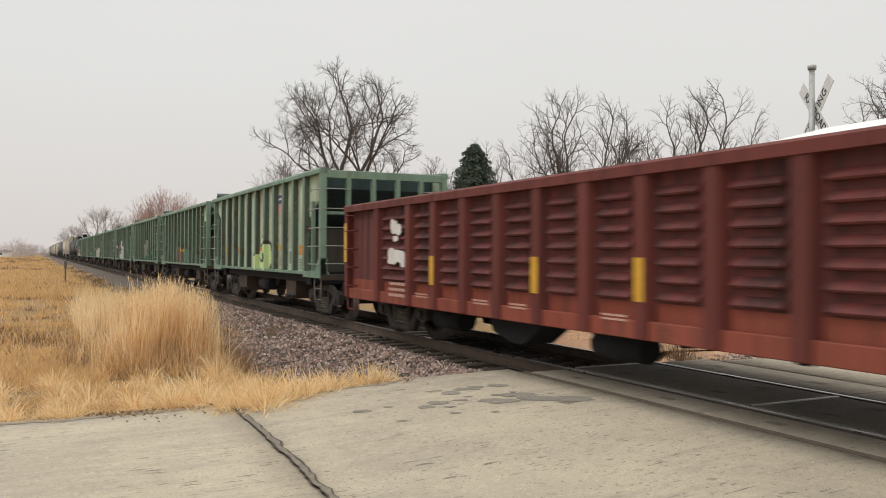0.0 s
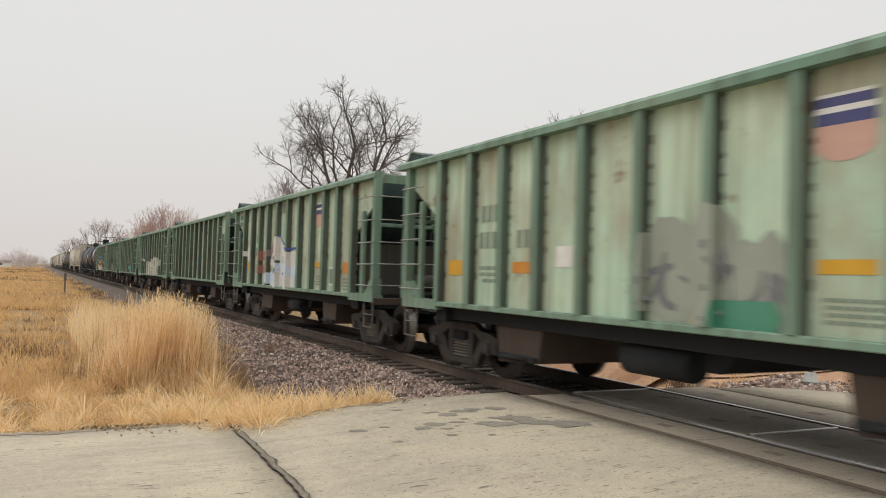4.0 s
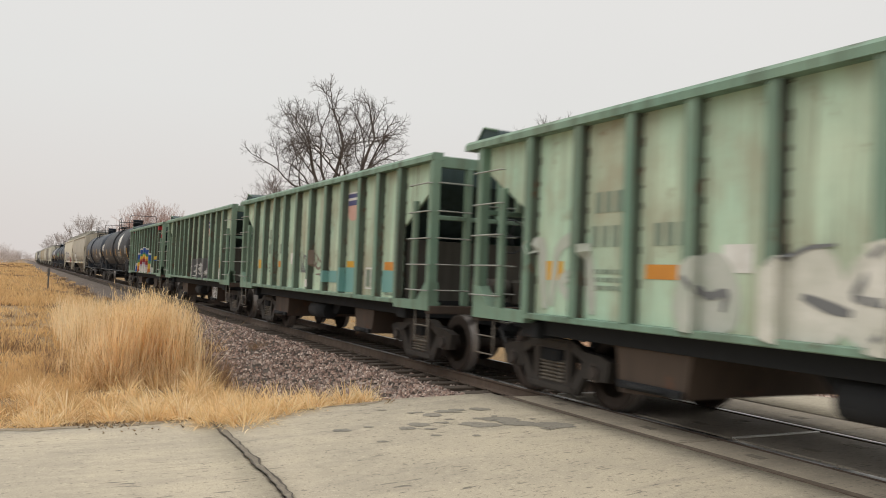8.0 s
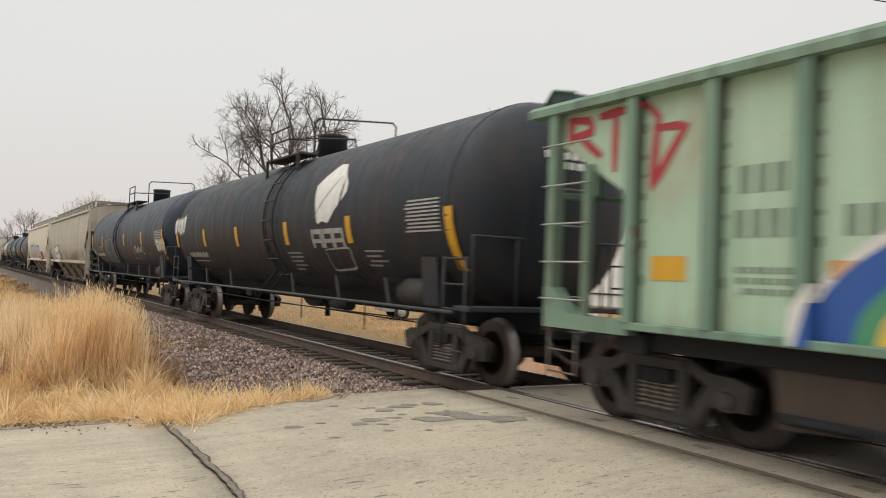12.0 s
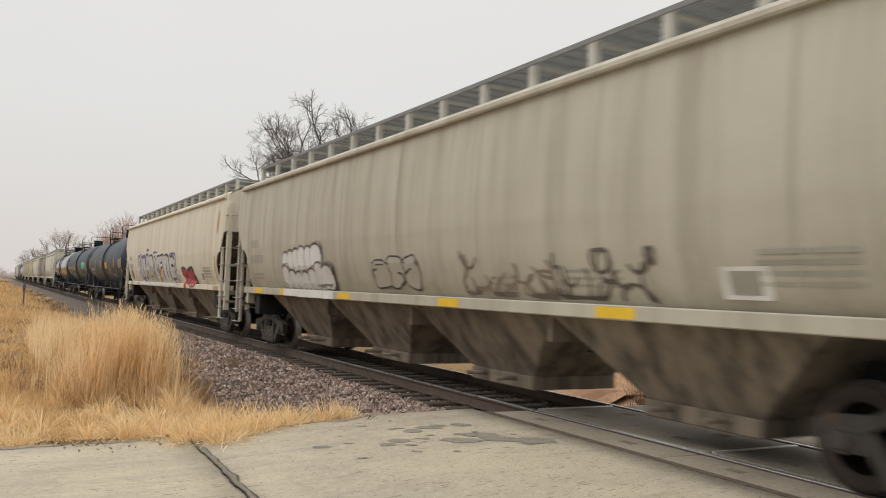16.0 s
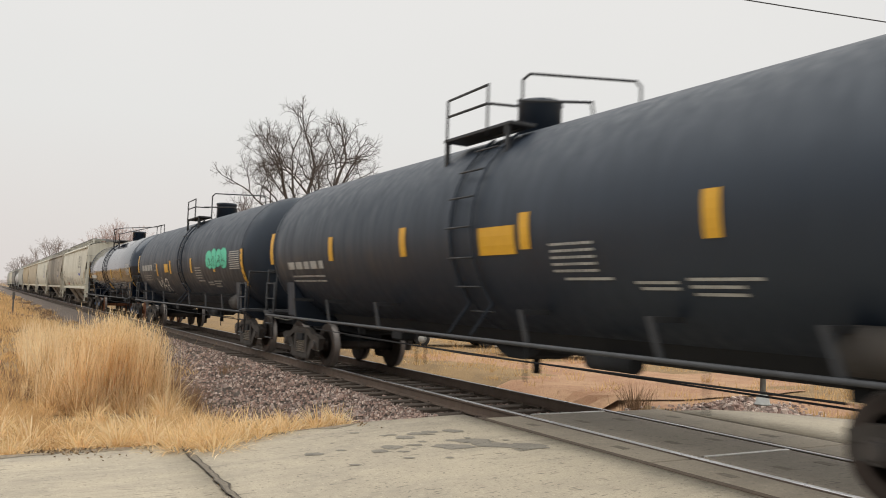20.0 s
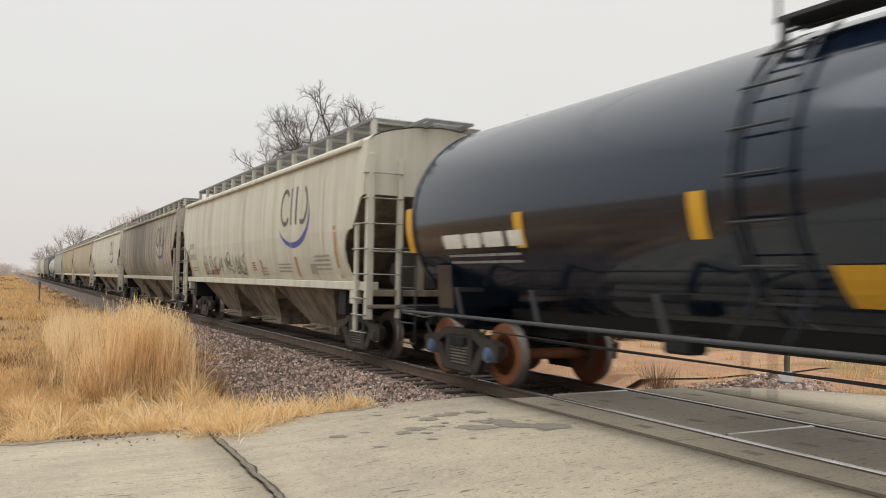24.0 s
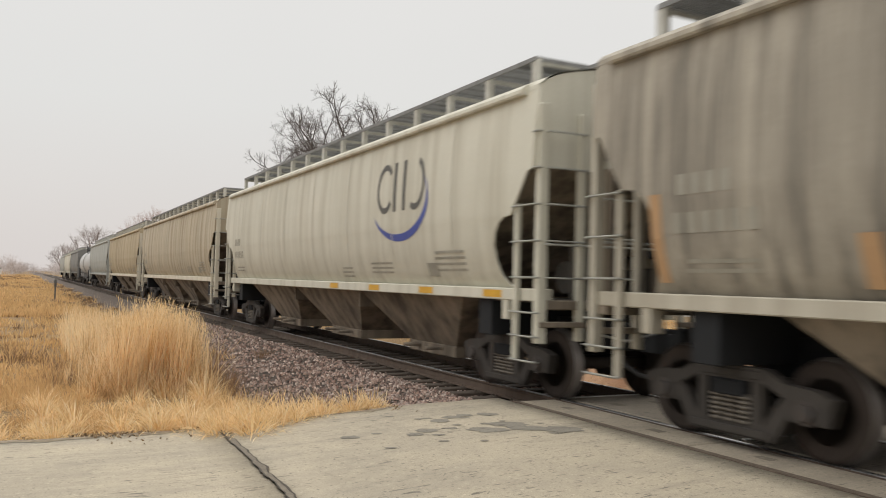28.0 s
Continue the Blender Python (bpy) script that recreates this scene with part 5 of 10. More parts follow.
# flat paint on a car's near side: surf(y, z) gives the skin's x
def strip_paint(bm, surf, ys, lo, hi, lift, rows):
    """A coat between two edges, in one piece: it follows the skin and wraps round ribs."""
    prev, last = None, None
    for ya, yb in zip(ys, ys[1:]):
        ym = (ya + yb) / 2

        def column(y):
            return [bm.verts.new((surf(ym, z) - lift, y, z)) for z in np.linspace(lo(y), hi(y), rows)]
        level = surf(ym, (lo(ym) + hi(ym)) / 2)
        if prev is not None and abs(level - last) < 1e-4:
            va = prev
        else:
            va = column(ya)
            if prev is not None:
                out = lift if level > last else -lift
                for v in va + prev:
                    v.co.y += out
                for i in range(rows - 1):
                    bm.faces.new((prev[i], prev[i + 1], va[i + 1], va[i]))
        vb = column(yb)
        for i in range(rows - 1):
            bm.faces.new((va[i], va[i + 1], vb[i + 1], vb[i]))
        prev, last = vb, level


def blotch(bm, surf, yc, zc, a, b, power=2.0, lift=0.004, cuts=(), rows=6, step=0.16, rough=0.0, seed=0.0):
    y0, y1 = yc - a, yc + a
    inner = [c for c in cuts if y0 + 0.01 < c < y1 - 0.01]
    ys = sorted({y0, y1, *inner, *[y for y in np.arange(y0, y1, min(step, a / 7)) if all(abs(y - c) > 0.01 for c in inner) and y > y0 + 0.005]})

    def half(y, q):
        k = b * max(0.002, max(0.0, 1 - abs((y - yc) / a) ** power) ** (1 / power))
        return k * (1 + rough * wave(y * 2.3 + q * 9, seed, 1.0, 3.1) + 0.5 * rough * wave(y * 6 + q * 5, seed, 1.0, 1.3))
    strip_paint(bm, surf, ys, lambda y: zc - half(y, 0), lambda y: zc + half(y, 1), lift, rows)


def panel(bm, surf, y0, y1, z0, z1, lift=0.004, cuts=(), rows=2):
    ys = sorted({y0, y1, *[c for c in cuts if y0 < c < y1], *[y for y in np.arange(y0 + 0.6, y1 - 0.1, 0.6)]})
    strip_paint(bm, surf, ys, lambda y: z0, lambda y: z1, lift, rows)


def ribbon(bm, surf, pts, width, lift):
    """A brush stroke along points (y, z)."""
    rows = []
    for i, (y, z) in enumerate(pts):
        (ya, za), (yb, zb) = pts[max(0, i - 1)], pts[min(len(pts) - 1, i + 1)]
        d = math.hypot(yb - ya, zb - za) + 1e-6
        ny, nz = -(zb - za) / d * width, (yb - ya) / d * width
        k = 0.5 + 0.5 * math.sin(math.pi * (i + 0.5) / len(pts))
        rows.append([(surf(y + ny * q * k, z + nz * q * k) - lift, y + ny * q * k, z + nz * q * k) for q in (-1, 1)])
    sheet(bm, rows, False)


def bars(bm, surf, y0, y1, z, n, height=0.05, gap=0.04, cuts=(), seed=1, lift=0.004, rows=3):
    """Lettering too small or forbidden to read, as rows of short bars."""
    rnd = random.Random(seed)
    for k in range(n):
        zz = z - k * (height + gap)
        y = y0
        while y < y1 - 0.05:
            w = rnd.uniform(0.5, 1.6) * height * 2.2
            panel(bm, surf, y, min(y1, y + w), zz, zz + height, lift, cuts, rows)
            y += w + height * 0.6


# stroke patterns inside sprayed letters, in units of the letter's width and height
GLYPHS = (
    (((0.25, 0.05), (0.25, 0.9)), ((0.65, 0.1), (0.65, 0.95))),
    (((0.15, 0.0), (0.15, 0.7), (0.35, 0.95), (0.65, 0.95), (0.85, 0.7), (0.85, 0.0)), ((0.5, 0.15), (0.5, 0.6))),
    (((0.2, 0.9), (0.75, 0.15)), ((0.8, 0.55), (0.8, 0.95))),
    (((0.3, 0.0), (0.3, 0.9)), ((0.6, 0.45), (0.6, 0.7)), ((0.75, 0.05), (0.75, 0.3))),
    (((0.25, 0.3), (0.4, 0.75), (0.7, 0.75), (0.75, 0.35), (0.5, 0.2), (0.25, 0.3)),),
)


def letter(car, surf, y0, y1, z0, z1, fill, edge, seed, cuts=(), name="graffiti", label="", power=2.6, rim=0.06, order=0, strokes=2, ink=None, glyph=0.0):
    """One sprayed letter that cannot be read: an uneven puffed body, a rim, a few inner strokes."""
    rnd = random.Random(seed)
    yc, zc, a, h = (y0 + y1) / 2, (z0 + z1) / 2, (y1 - y0) / 2, (z1 - z0) / 2
    body = bmesh.new()
    blotch(body, surf, yc, zc, a, h, power, 0.0055 + 0.003 * order, cuts, rough=0.32, seed=seed * 1.7)
    piece = part(name, body, fill, car, label or "sprayed graffiti letter, unreadable")
    if rim:
        bm = bmesh.new()
        blotch(bm, surf, yc, zc, a + rim, h + rim, power, 0.004 + 0.003 * order, cuts, rough=0.30, seed=seed * 1.7)
        part("graffiti_rim", bm, edge, piece)
    if glyph:
        for k, path in enumerate(rnd.choice(GLYPHS)):
            bm = bmesh.new()
            fine = [(p[0] + (q[0] - p[0]) * f, p[1] + (q[1] - p[1]) * f) for p, q in zip(path, path[1:]) for f in (0, 0.25, 0.5, 0.75)] + [path[-1]]
            ribbon(bm, surf, [(y1 - (y1 - y0) * (0.08 + 0.84 * u), z0 + (z1 - z0) * (0.06 + 0.86 * v)) for u, v in fine], glyph, 0.0068 + 0.003 * order + 0.0004 * k)
            part("graffiti_shading", bm, ink or edge, piece)
        return
    for k in range(strokes):
        bm = bmesh.new()
        y, z = yc + rnd.uniform(-0.5, 0.5) * a, zc + rnd.uniform(-0.2, 0.5) * h
        ang_, bend = rnd.choice((1.57, 1.4, 1.8, 0.3, 2.8)), rnd.uniform(-0.45, 0.45)
        pts = []
        for _ in range(10):
            pts.append((y, z))
            y, z = y + math.cos(ang_) * a * 0.16, z - abs(math.sin(ang_)) * h * 0.16
            ang_ += bend
        pts = [(min(y1 - 0.04, max(y0 + 0.04, p)), min(z1 - 0.04, max(z0 + 0.04, q))) for p, q in pts]
        ribbon(bm, surf, pts, min(a, h) * rnd.uniform(0.07, 0.15), 0.0068 + 0.003 * order + 0.0004 * k)
        part("graffiti_shading", bm, ink or edge, piece)


def letters(car, surf, y0, y1, z0, z1, n, fill, edge, seed, cuts=(), name="graffiti", label="", puffy=2.8, strokes=2, ink=None, rim=0.055):
    rnd = random.Random(seed)
    w = (y1 - y0) / n
    for k in range(n):
        yc = y0 + w * (k + 0.5)
        a = w * rnd.uniform(0.50, 0.64)
        h = (z1 - z0)
        letter(car, surf, yc - a, yc + a, z0 + h * rnd.uniform(0, 0.12), z1 - h * rnd.uniform(0, 0.18), fill, edge, seed * 10 + k, cuts, name, label, rnd.choice((1.8, 2.4, puffy, 4.0)) if puffy < 5 else puffy, rim, k % 6, strokes, ink)


def scrawl(car, surf, y0, y1, z0, z1, n, ink, seed, label, width=0.018):
    """Thin marker strokes that cannot be read."""
    rnd = random.Random(seed)
    for k in range(n):
        bm = bmesh.new()
        y = y0 + (y1 - y0) * (k + rnd.uniform(0.1, 0.9)) / n
        z, ang_, bend = rnd.uniform(z0 + 0.3 * (z1 - z0), z1), rnd.uniform(0.6, 2.6), rnd.uniform(-0.5, 0.5)
        pts = []
        for q in range(14):
            pts.append((min(y1, max(y0, y)), min(z1, max(z0, z))))
            y, z = y + math.cos(ang_) * 0.075, z - math.sin(ang_) * 0.075
            ang_ += bend + (2.4 if q == 6 and rnd.random() < 0.6 else 0)
        ribbon(bm, surf, pts, width * rnd.uniform(0.7, 1.5), 0.006 + 0.0007 * (k % 5))
        part("graffiti", bm, ink, car, label)


def rounded(outline, times=2):
    """An outline with its corners cut off, as a spray can leaves them."""
    pts = list(outline)
    for _ in range(times):
        pts = [(a[0] * (1 - f) + b[0] * f, a[1] * (1 - f) + b[1] * f) for a, b in zip(pts, pts[1:] + pts[:1]) for f in (0.25, 0.75)]
    return pts


def sprayed(car, surf, outline, mat, order, label, cuts=(), name="graffiti", grow=0.0, soft=2):
    """A sprayed patch with an outline in (y, z), following the skin."""
    pts = rounded(outline, soft)
    if grow:
        cy, cz = sum(q[0] for q in pts) / len(pts), sum(q[1] for q in pts) / len(pts)
        pts = [(y + (y - cy) / (math.hypot(y - cy, z - cz) + 1e-6) * grow, z + (z - cz) / (math.hypot(y - cy, z - cz) + 1e-6) * grow) for y, z in pts]
    y0, y1 = min(q[0] for q in pts), max(q[0] for q in pts)

    def span(y):
        y = min(y1 - 1e-4, max(y0 + 1e-4, y))
        zs = [a[1] + (b[1] - a[1]) * (y - a[0]) / (b[0] - a[0]) for a, b in zip(pts, pts[1:] + pts[:1]) if (a[0] - y) * (b[0] - y) < 0]
        return (min(zs), max(zs)) if zs else (pts[0][1], pts[0][1] + 0.002)
    inner = [c for c in cuts if y0 + 0.01 < c < y1 - 0.01]
    ys = sorted({y0, y1, *inner, *[y for y in np.arange(y0 + 0.03, y1 - 0.02, 0.05) if all(abs(y - c) > 0.012 for c in inner)]})
    bm = bmesh.new()
    strip_paint(bm, surf, ys, lambda y: span(y)[0], lambda y: span(y)[1], 0.0056 + 0.0012 * order, 14 if surf is tank_skin else 4)
    return part(name, bm, mat, car, label)


def brushed(car, surf, path, width, mat, order, label, name="graffiti"):
    """A stroke along (y, z) points."""
    bm = bmesh.new()
    fine = [(p[0] + (q[0] - p[0]) * f, p[1] + (q[1] - p[1]) * f) for p, q in zip(path, path[1:]) for f in (0, 0.2, 0.4, 0.6, 0.8)] + [path[-1]]
    for _ in range(2):
        fine = [fine[0]] + [((a[0] + 2 * b[0] + c[0]) / 4, (a[1] + 2 * b[1] + c[1]) / 4) for a, b, c in zip(fine, fine[1:], fine[2:])] + [fine[-1]]
    ribbon(bm, surf, fine, width, 0.0064 + 0.0012 * order)
    return part(name, bm, mat, car, label)


# --- green ribbed open hopper ---
HOPPER_LEN = 12.1
RIBS = (1.29, 2.22, 3.12, 4.05, 5.04, 6.05, 7.06, 8.02, 8.90, 9.82, 10.81)
RIB_W = 0.075
COAT_W = RIB_W + 0.007       # a coat of paint wraps round the whole rib
RIB_EDGES = tuple(v for r in RIBS for v in (r - COAT_W, r + COAT_W))


def hopper_skin(y, z):
    for r in RIBS:
        if abs(y - r) < COAT_W:
            return -1.583
    return -1.452


def build_hopper(start):
    L = HOPPER_LEN
    car = new_car("hopper_car", "weathered green ribbed open-top hopper car", start, "hopper car", "green hopper cars")
    # side sheets: full height between the end ribs, a slanted corner beyond them
    for s in (-1, 1):
        bm = bmesh.new()
        x0, x1 = sorted((s * 1.45, s * 1.41))
        prism(bm, [(0.10, 3.34), (0.10, 2.98), (RIBS[0], 2.30), (RIBS[0], 1.10), (RIBS[-1], 1.10), (RIBS[-1], 2.30), (L - 0.10, 2.98), (L - 0.10, 3.34)], "x", x0, x1)
        part("side_sheet", bm, M_GREEN, car, "dented faded green steel sheet")
        bm = bmesh.new()
        prism(bm, [(s * 1.40, 3.32), (s * 1.60, 3.32), (s * 1.60, 3.40), (s * 1.56, 3.445), (s * 1.40, 3.445)][::s], "y", 0.0, L + 0.35)
        part("top_chord", bm, M_GREEN_RIB, car)
        bm = bmesh.new()
        x0, x1 = sorted((s * 1.36, s * 1.57))
        box(bm, x0, x1, 0.0, L, 1.035, 1.112, 0.010)
        part("side_sill", bm, M_GREEN_RIB, car)
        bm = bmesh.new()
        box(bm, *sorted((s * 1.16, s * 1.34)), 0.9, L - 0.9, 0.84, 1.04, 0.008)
        part("lower_sill", bm, M_UNDER, car, "black lower beam, toned down for the sill's shadow")
        for r in RIBS:
            def rib(s=s):
                b = bmesh.new()
                z1 = 3.325
                prism(b, [(s * 1.45, -0.078), (s * 1.570, -RIB_W + 0.004), (s * 1.58, -RIB_W + 0.014), (s * 1.58, RIB_W - 0.014), (s * 1.570, RIB_W - 0.004), (s * 1.45, 0.078)][::-s], "z", 1.11, z1)
                rr = random.Random(2)
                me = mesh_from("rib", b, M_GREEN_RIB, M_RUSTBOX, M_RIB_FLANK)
                # faces turned along the car take the darkened flank paint
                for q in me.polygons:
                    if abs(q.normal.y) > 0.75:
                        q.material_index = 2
                b = bmesh.new()
                b.from_mesh(me)
                # rusty stitch welds down both flanks
                for side in (-0.096, 0.096):
                    z = 1.15
                    while z < 3.2:
                        z += rr.uniform(0.05, 0.34)
                        n0 = len(b.faces)
                        box(b, *sorted((s * 1.448, s * 1.457)), side - 0.009, side + 0.009, z, z + rr.uniform(0.02, 0.10))
                        b.faces.ensure_lookup_table()
                        for q in range(n0, len(b.faces)):
                            b.faces[q].material_index = 1
                b.to_mesh(me)
                b.free()
                return me
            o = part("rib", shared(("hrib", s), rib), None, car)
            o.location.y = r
    # slope sheets, end walls and posts
    for e in (0, 1):
        def Y(v):
            return v if e == 0 else L - v
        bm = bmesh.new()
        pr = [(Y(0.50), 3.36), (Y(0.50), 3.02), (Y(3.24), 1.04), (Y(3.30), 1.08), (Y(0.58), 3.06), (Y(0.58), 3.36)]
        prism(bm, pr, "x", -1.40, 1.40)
        part("slope_sheet", bm, M_TEALDARK, car, "grimy green sloping end sheet, darkened for its shade")
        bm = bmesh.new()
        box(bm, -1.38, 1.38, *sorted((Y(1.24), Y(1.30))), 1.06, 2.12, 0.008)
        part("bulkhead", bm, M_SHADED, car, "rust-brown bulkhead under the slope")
        bm = bmesh.new()
        box(bm, -1.46, 1.46, *sorted((Y(0.02), Y(0.12))), 3.22, 3.40, 0.01)
        part("end_sheet", bm, M_GREEN_TRIM, car)
        for px in (-1.50, -0.90, -0.30, 0.30, 0.90, 1.50):
            bm = bmesh.new()
            w = 0.075 if abs(px) > 1.4 else 0.05
            box(bm, px - w, px + w, *sorted((Y(0.0), Y(0.13))), 1.0 if abs(px) > 1.4 else 1.06 if abs(px) > 0.8 and e == 0 else 2.45, 3.34 if abs(px) > 1.4 else 3.24, 0.012)
            part("end_post", bm, M_GREEN_TRIM, car)
        for s in (-1, 1):
            bm = bmesh.new()
            x0, x1 = sorted((s * 1.49, s * 1.57))
            box(bm, x0, x1, *sorted((Y(0.60), Y(0.70))), 1.05, 2.72, 0.01)
            part("ladder_stile", bm, M_GREEN_TRIM, car)
            bm = bmesh.new()
            x0, x1 = sorted((s * 1.40, s * 1.58))
            prism(bm, [(Y(0.0), 1.42), (Y(0.0), 0.98), (Y(1.3), 0.98), (Y(1.3), 1.12), (Y(0.42), 1.14), (Y(0.12), 1.42)], "x", x0 + 0.005, x1 + 0.002)
            part("corner_gusset", bm, M_GREEN_TRIM, car)
            for z in (2.96, 2.52, 2.10, 1.69, 1.29):
                def rung(s=s, e=e):
                    b = bmesh.new()
                    w = 1 if e == 0 else -1
                    pipe(b, [(s * 1.57, 0, 0), (s * 1.63, 0.02 * w, 0), (s * 1.63, 0.70 * w, 0), (s * 1.57, 0.72 * w, 0)], 0.011, 6)
                    return mesh_from("rung", b, M_RUNG)
                o = part("rung", shared(("rung", s, e), rung), None, car)
                o.location = (0, Y(0.0), z)
            for z in (2.96, 2.52, 2.10, 1.69, 1.29):
                def erung(s=s, e=e):
                    b = bmesh.new()
                    w = -1 if e == 0 else 1
                    pipe(b, [(s * 1.46, 0, 0), (s * 1.46, 0.06 * w, 0), (s * 0.90, 0.06 * w, 0), (s * 0.90, 0, 0)], 0.011, 6)
                    return mesh_from("rung", b, M_RUNG)
                o = part("rung", shared(("erung", s, e), erung), None, car)
                o.location = (0, Y(0.0), z + 0.01)
            # stirrup under the corner
            bm = bmesh.new()
            pipe(bm, [(s * 1.53, Y(0.06), 1.0), (s * 1.53, Y(0.06), 0.50), (s * 1.53, Y(0.52), 0.50), (s * 1.53, Y(0.52), 1.0)], 0.013, 6)
            pipe(bm, [(s * 1.53, Y(0.06), 0.74), (s * 1.53, Y(0.52), 0.74)], 0.011, 6)
            part("step", bm, M_SPRING, car)
        bm = bmesh.new()
        box(bm, -1.55, 1.55, *sorted((Y(-0.02), Y(0.14))), 0.93, 1.06, 0.012)
        part("end_sill", bm, M_RUSTBOX, car)
        bm = bmesh.new()
        box(bm, -1.44, 1.44, *sorted((Y(0.03), Y(0.11))), 2.40, 2.47, 0.01)
        part("end_beam", bm, M_GREEN_RIB, car)
        # slanted braces on the end
        bm = bmesh.new()
        rod(bm, (0.35, Y(0.10), 2.45), (0.95, Y(0.20), 1.05), 0.06, 6)
        part("end_brace", bm, M_GREEN_RIB, car)
        add_coupler(car, Y(0.0), -1 if e == 0 else 1)
    # brake gear on the front end
    bm = bmesh.new()
    pipe(bm, [(-0.2 + math.cos(k * math.tau / 20) * 0.27, -0.14, 2.2 + math.sin(k * math.tau / 20) * 0.27) for k in range(21)], 0.014, 6)
    for k in range(5):
        a = k * math.tau / 5
        rod(bm, (-0.2, -0.13, 2.2), (-0.2 + math.cos(a) * 0.26, -0.14, 2.2 + math.sin(a) * 0.26), 0.012, 5)
    rod(bm, (-0.2, -0.17, 2.2), (-0.2, 0.02, 2.2), 0.03, 8)
    part("brake_wheel", bm, M_BLACK, car, "black spoked brake wheel")
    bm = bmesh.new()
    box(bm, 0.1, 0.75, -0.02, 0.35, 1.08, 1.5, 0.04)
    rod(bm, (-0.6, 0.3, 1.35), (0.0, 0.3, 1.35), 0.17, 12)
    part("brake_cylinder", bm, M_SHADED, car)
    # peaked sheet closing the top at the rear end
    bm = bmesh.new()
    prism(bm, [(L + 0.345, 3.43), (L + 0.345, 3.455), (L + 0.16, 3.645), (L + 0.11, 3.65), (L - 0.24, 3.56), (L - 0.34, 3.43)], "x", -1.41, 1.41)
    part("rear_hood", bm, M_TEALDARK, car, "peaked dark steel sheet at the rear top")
    bm = bmesh.new()
    pipe(bm, [(-1.42, L + 0.34, 3.455), (-1.42, L + 0.14, 3.655), (-1.42, L - 0.25, 3.565)], 0.016, 5)
    part("hood_rim", bm, M_GREEN_TRIM, car)
    # load seen only from above
    bm = bmesh.new()
    box(bm, -1.40, 1.40, 1.4, L - 1.4, 2.5, 2.75)
    part("load", bm, M_RUSTBOX, car)
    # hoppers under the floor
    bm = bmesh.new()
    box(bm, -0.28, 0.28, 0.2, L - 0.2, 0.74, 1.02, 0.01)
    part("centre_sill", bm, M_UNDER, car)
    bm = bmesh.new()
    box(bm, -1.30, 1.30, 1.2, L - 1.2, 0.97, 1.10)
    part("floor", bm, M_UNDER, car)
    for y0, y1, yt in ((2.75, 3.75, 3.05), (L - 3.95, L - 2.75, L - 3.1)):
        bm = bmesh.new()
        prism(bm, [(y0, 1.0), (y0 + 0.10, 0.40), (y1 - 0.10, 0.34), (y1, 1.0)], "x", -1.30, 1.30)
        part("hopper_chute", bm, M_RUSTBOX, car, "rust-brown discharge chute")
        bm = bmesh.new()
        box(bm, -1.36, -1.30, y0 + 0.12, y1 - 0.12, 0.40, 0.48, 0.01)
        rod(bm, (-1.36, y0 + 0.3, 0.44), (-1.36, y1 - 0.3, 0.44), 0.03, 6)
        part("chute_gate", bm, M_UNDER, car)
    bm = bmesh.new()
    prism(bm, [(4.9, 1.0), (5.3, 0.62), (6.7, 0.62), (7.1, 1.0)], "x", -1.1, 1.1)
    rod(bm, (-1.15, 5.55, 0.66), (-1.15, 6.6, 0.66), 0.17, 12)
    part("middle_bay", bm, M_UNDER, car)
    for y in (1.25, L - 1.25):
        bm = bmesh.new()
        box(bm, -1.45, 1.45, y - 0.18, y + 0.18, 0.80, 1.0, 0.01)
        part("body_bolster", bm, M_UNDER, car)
        add_truck(car, y, start)
    # stencilled shapes and reflectors common to all
    C = RIB_EDGES
    for y0, y1, z0, z1, mt in ((1.46, 2.02, 1.50, 1.73, M_ORANGE), (10.16, 10.6, 1.53, 1.76, M_YELLOW), (3.36, 3.90, 1.62, 1.74, M_YELLOW), (8.22, 8.72, 1.58, 1.73, M_ORANGE)):
        bm = bmesh.new()
        panel(bm, hopper_skin, y0, y1, z0, z1, 0.004, C)
        part("reflector", bm, mt, car)
    for y0, y1, z0, z1, mt in ((3.40, 3.92, 3.06, 3.09, M_WHITE), (3.38, 3.94, 2.98, 3.06, M_LOGOBLUE), (3.38, 3.94, 2.93, 2.98, M_WHITE), (3.38, 3.94, 2.83, 2.93, M_LOGOBLUE)):
        bm = bmesh.new()
        panel(bm, hopper_skin, y0, y1, z0, z1, 0.004)
        part("emblem", bm, mt, car, "faded striped shield emblem")
    bm = bmesh.new()
    ys = list(np.linspace(3.38, 3.94, 9))
    strip_paint(bm, hopper_skin, ys, lambda y: 2.53 + 0.10 * abs((y - 3.66) / 0.28) ** 2.5, lambda y: 2.83, 0.003, 3)
    part("emblem", bm, M_LOGOPINK, car)
    bm = bmesh.new()
    for y0, n, z in ((9.12, 3, 2.30), (8.99, 4, 1.92), (8.14, 3, 1.92)):
        for k in range(n):
            panel(bm, hopper_skin, y0 + k * 0.175, y0 + k * 0.175 + 0.115, z, z + 0.235, 0.004, C)
    bars(bm, hopper_skin, 9.05, 9.6, 1.62, 3, 0.05, 0.04, C, 7)
    bars(bm, hopper_skin, 1.60, 2.0, 1.36, 4, 0.04, 0.03, C, 9)
    bars(bm, hopper_skin, 3.3, 3.85, 1.40, 4, 0.03, 0.03, C, 10)
    tagged(part("stencil", bm, M_DARKMARK, car, "dark stencilled data, unreadable"), kind="stuff")
    bm = bmesh.new()
    for w in ((2.40, 2.90, 1.60, 1.625), (2.40, 2.90, 1.23, 1.255), (2.40, 2.425, 1.23, 1.62), (2.875, 2.90, 1.23, 1.62), (2.62, 2.645, 1.26, 1.6)):
        panel(bm, hopper_skin, *w, 0.004)
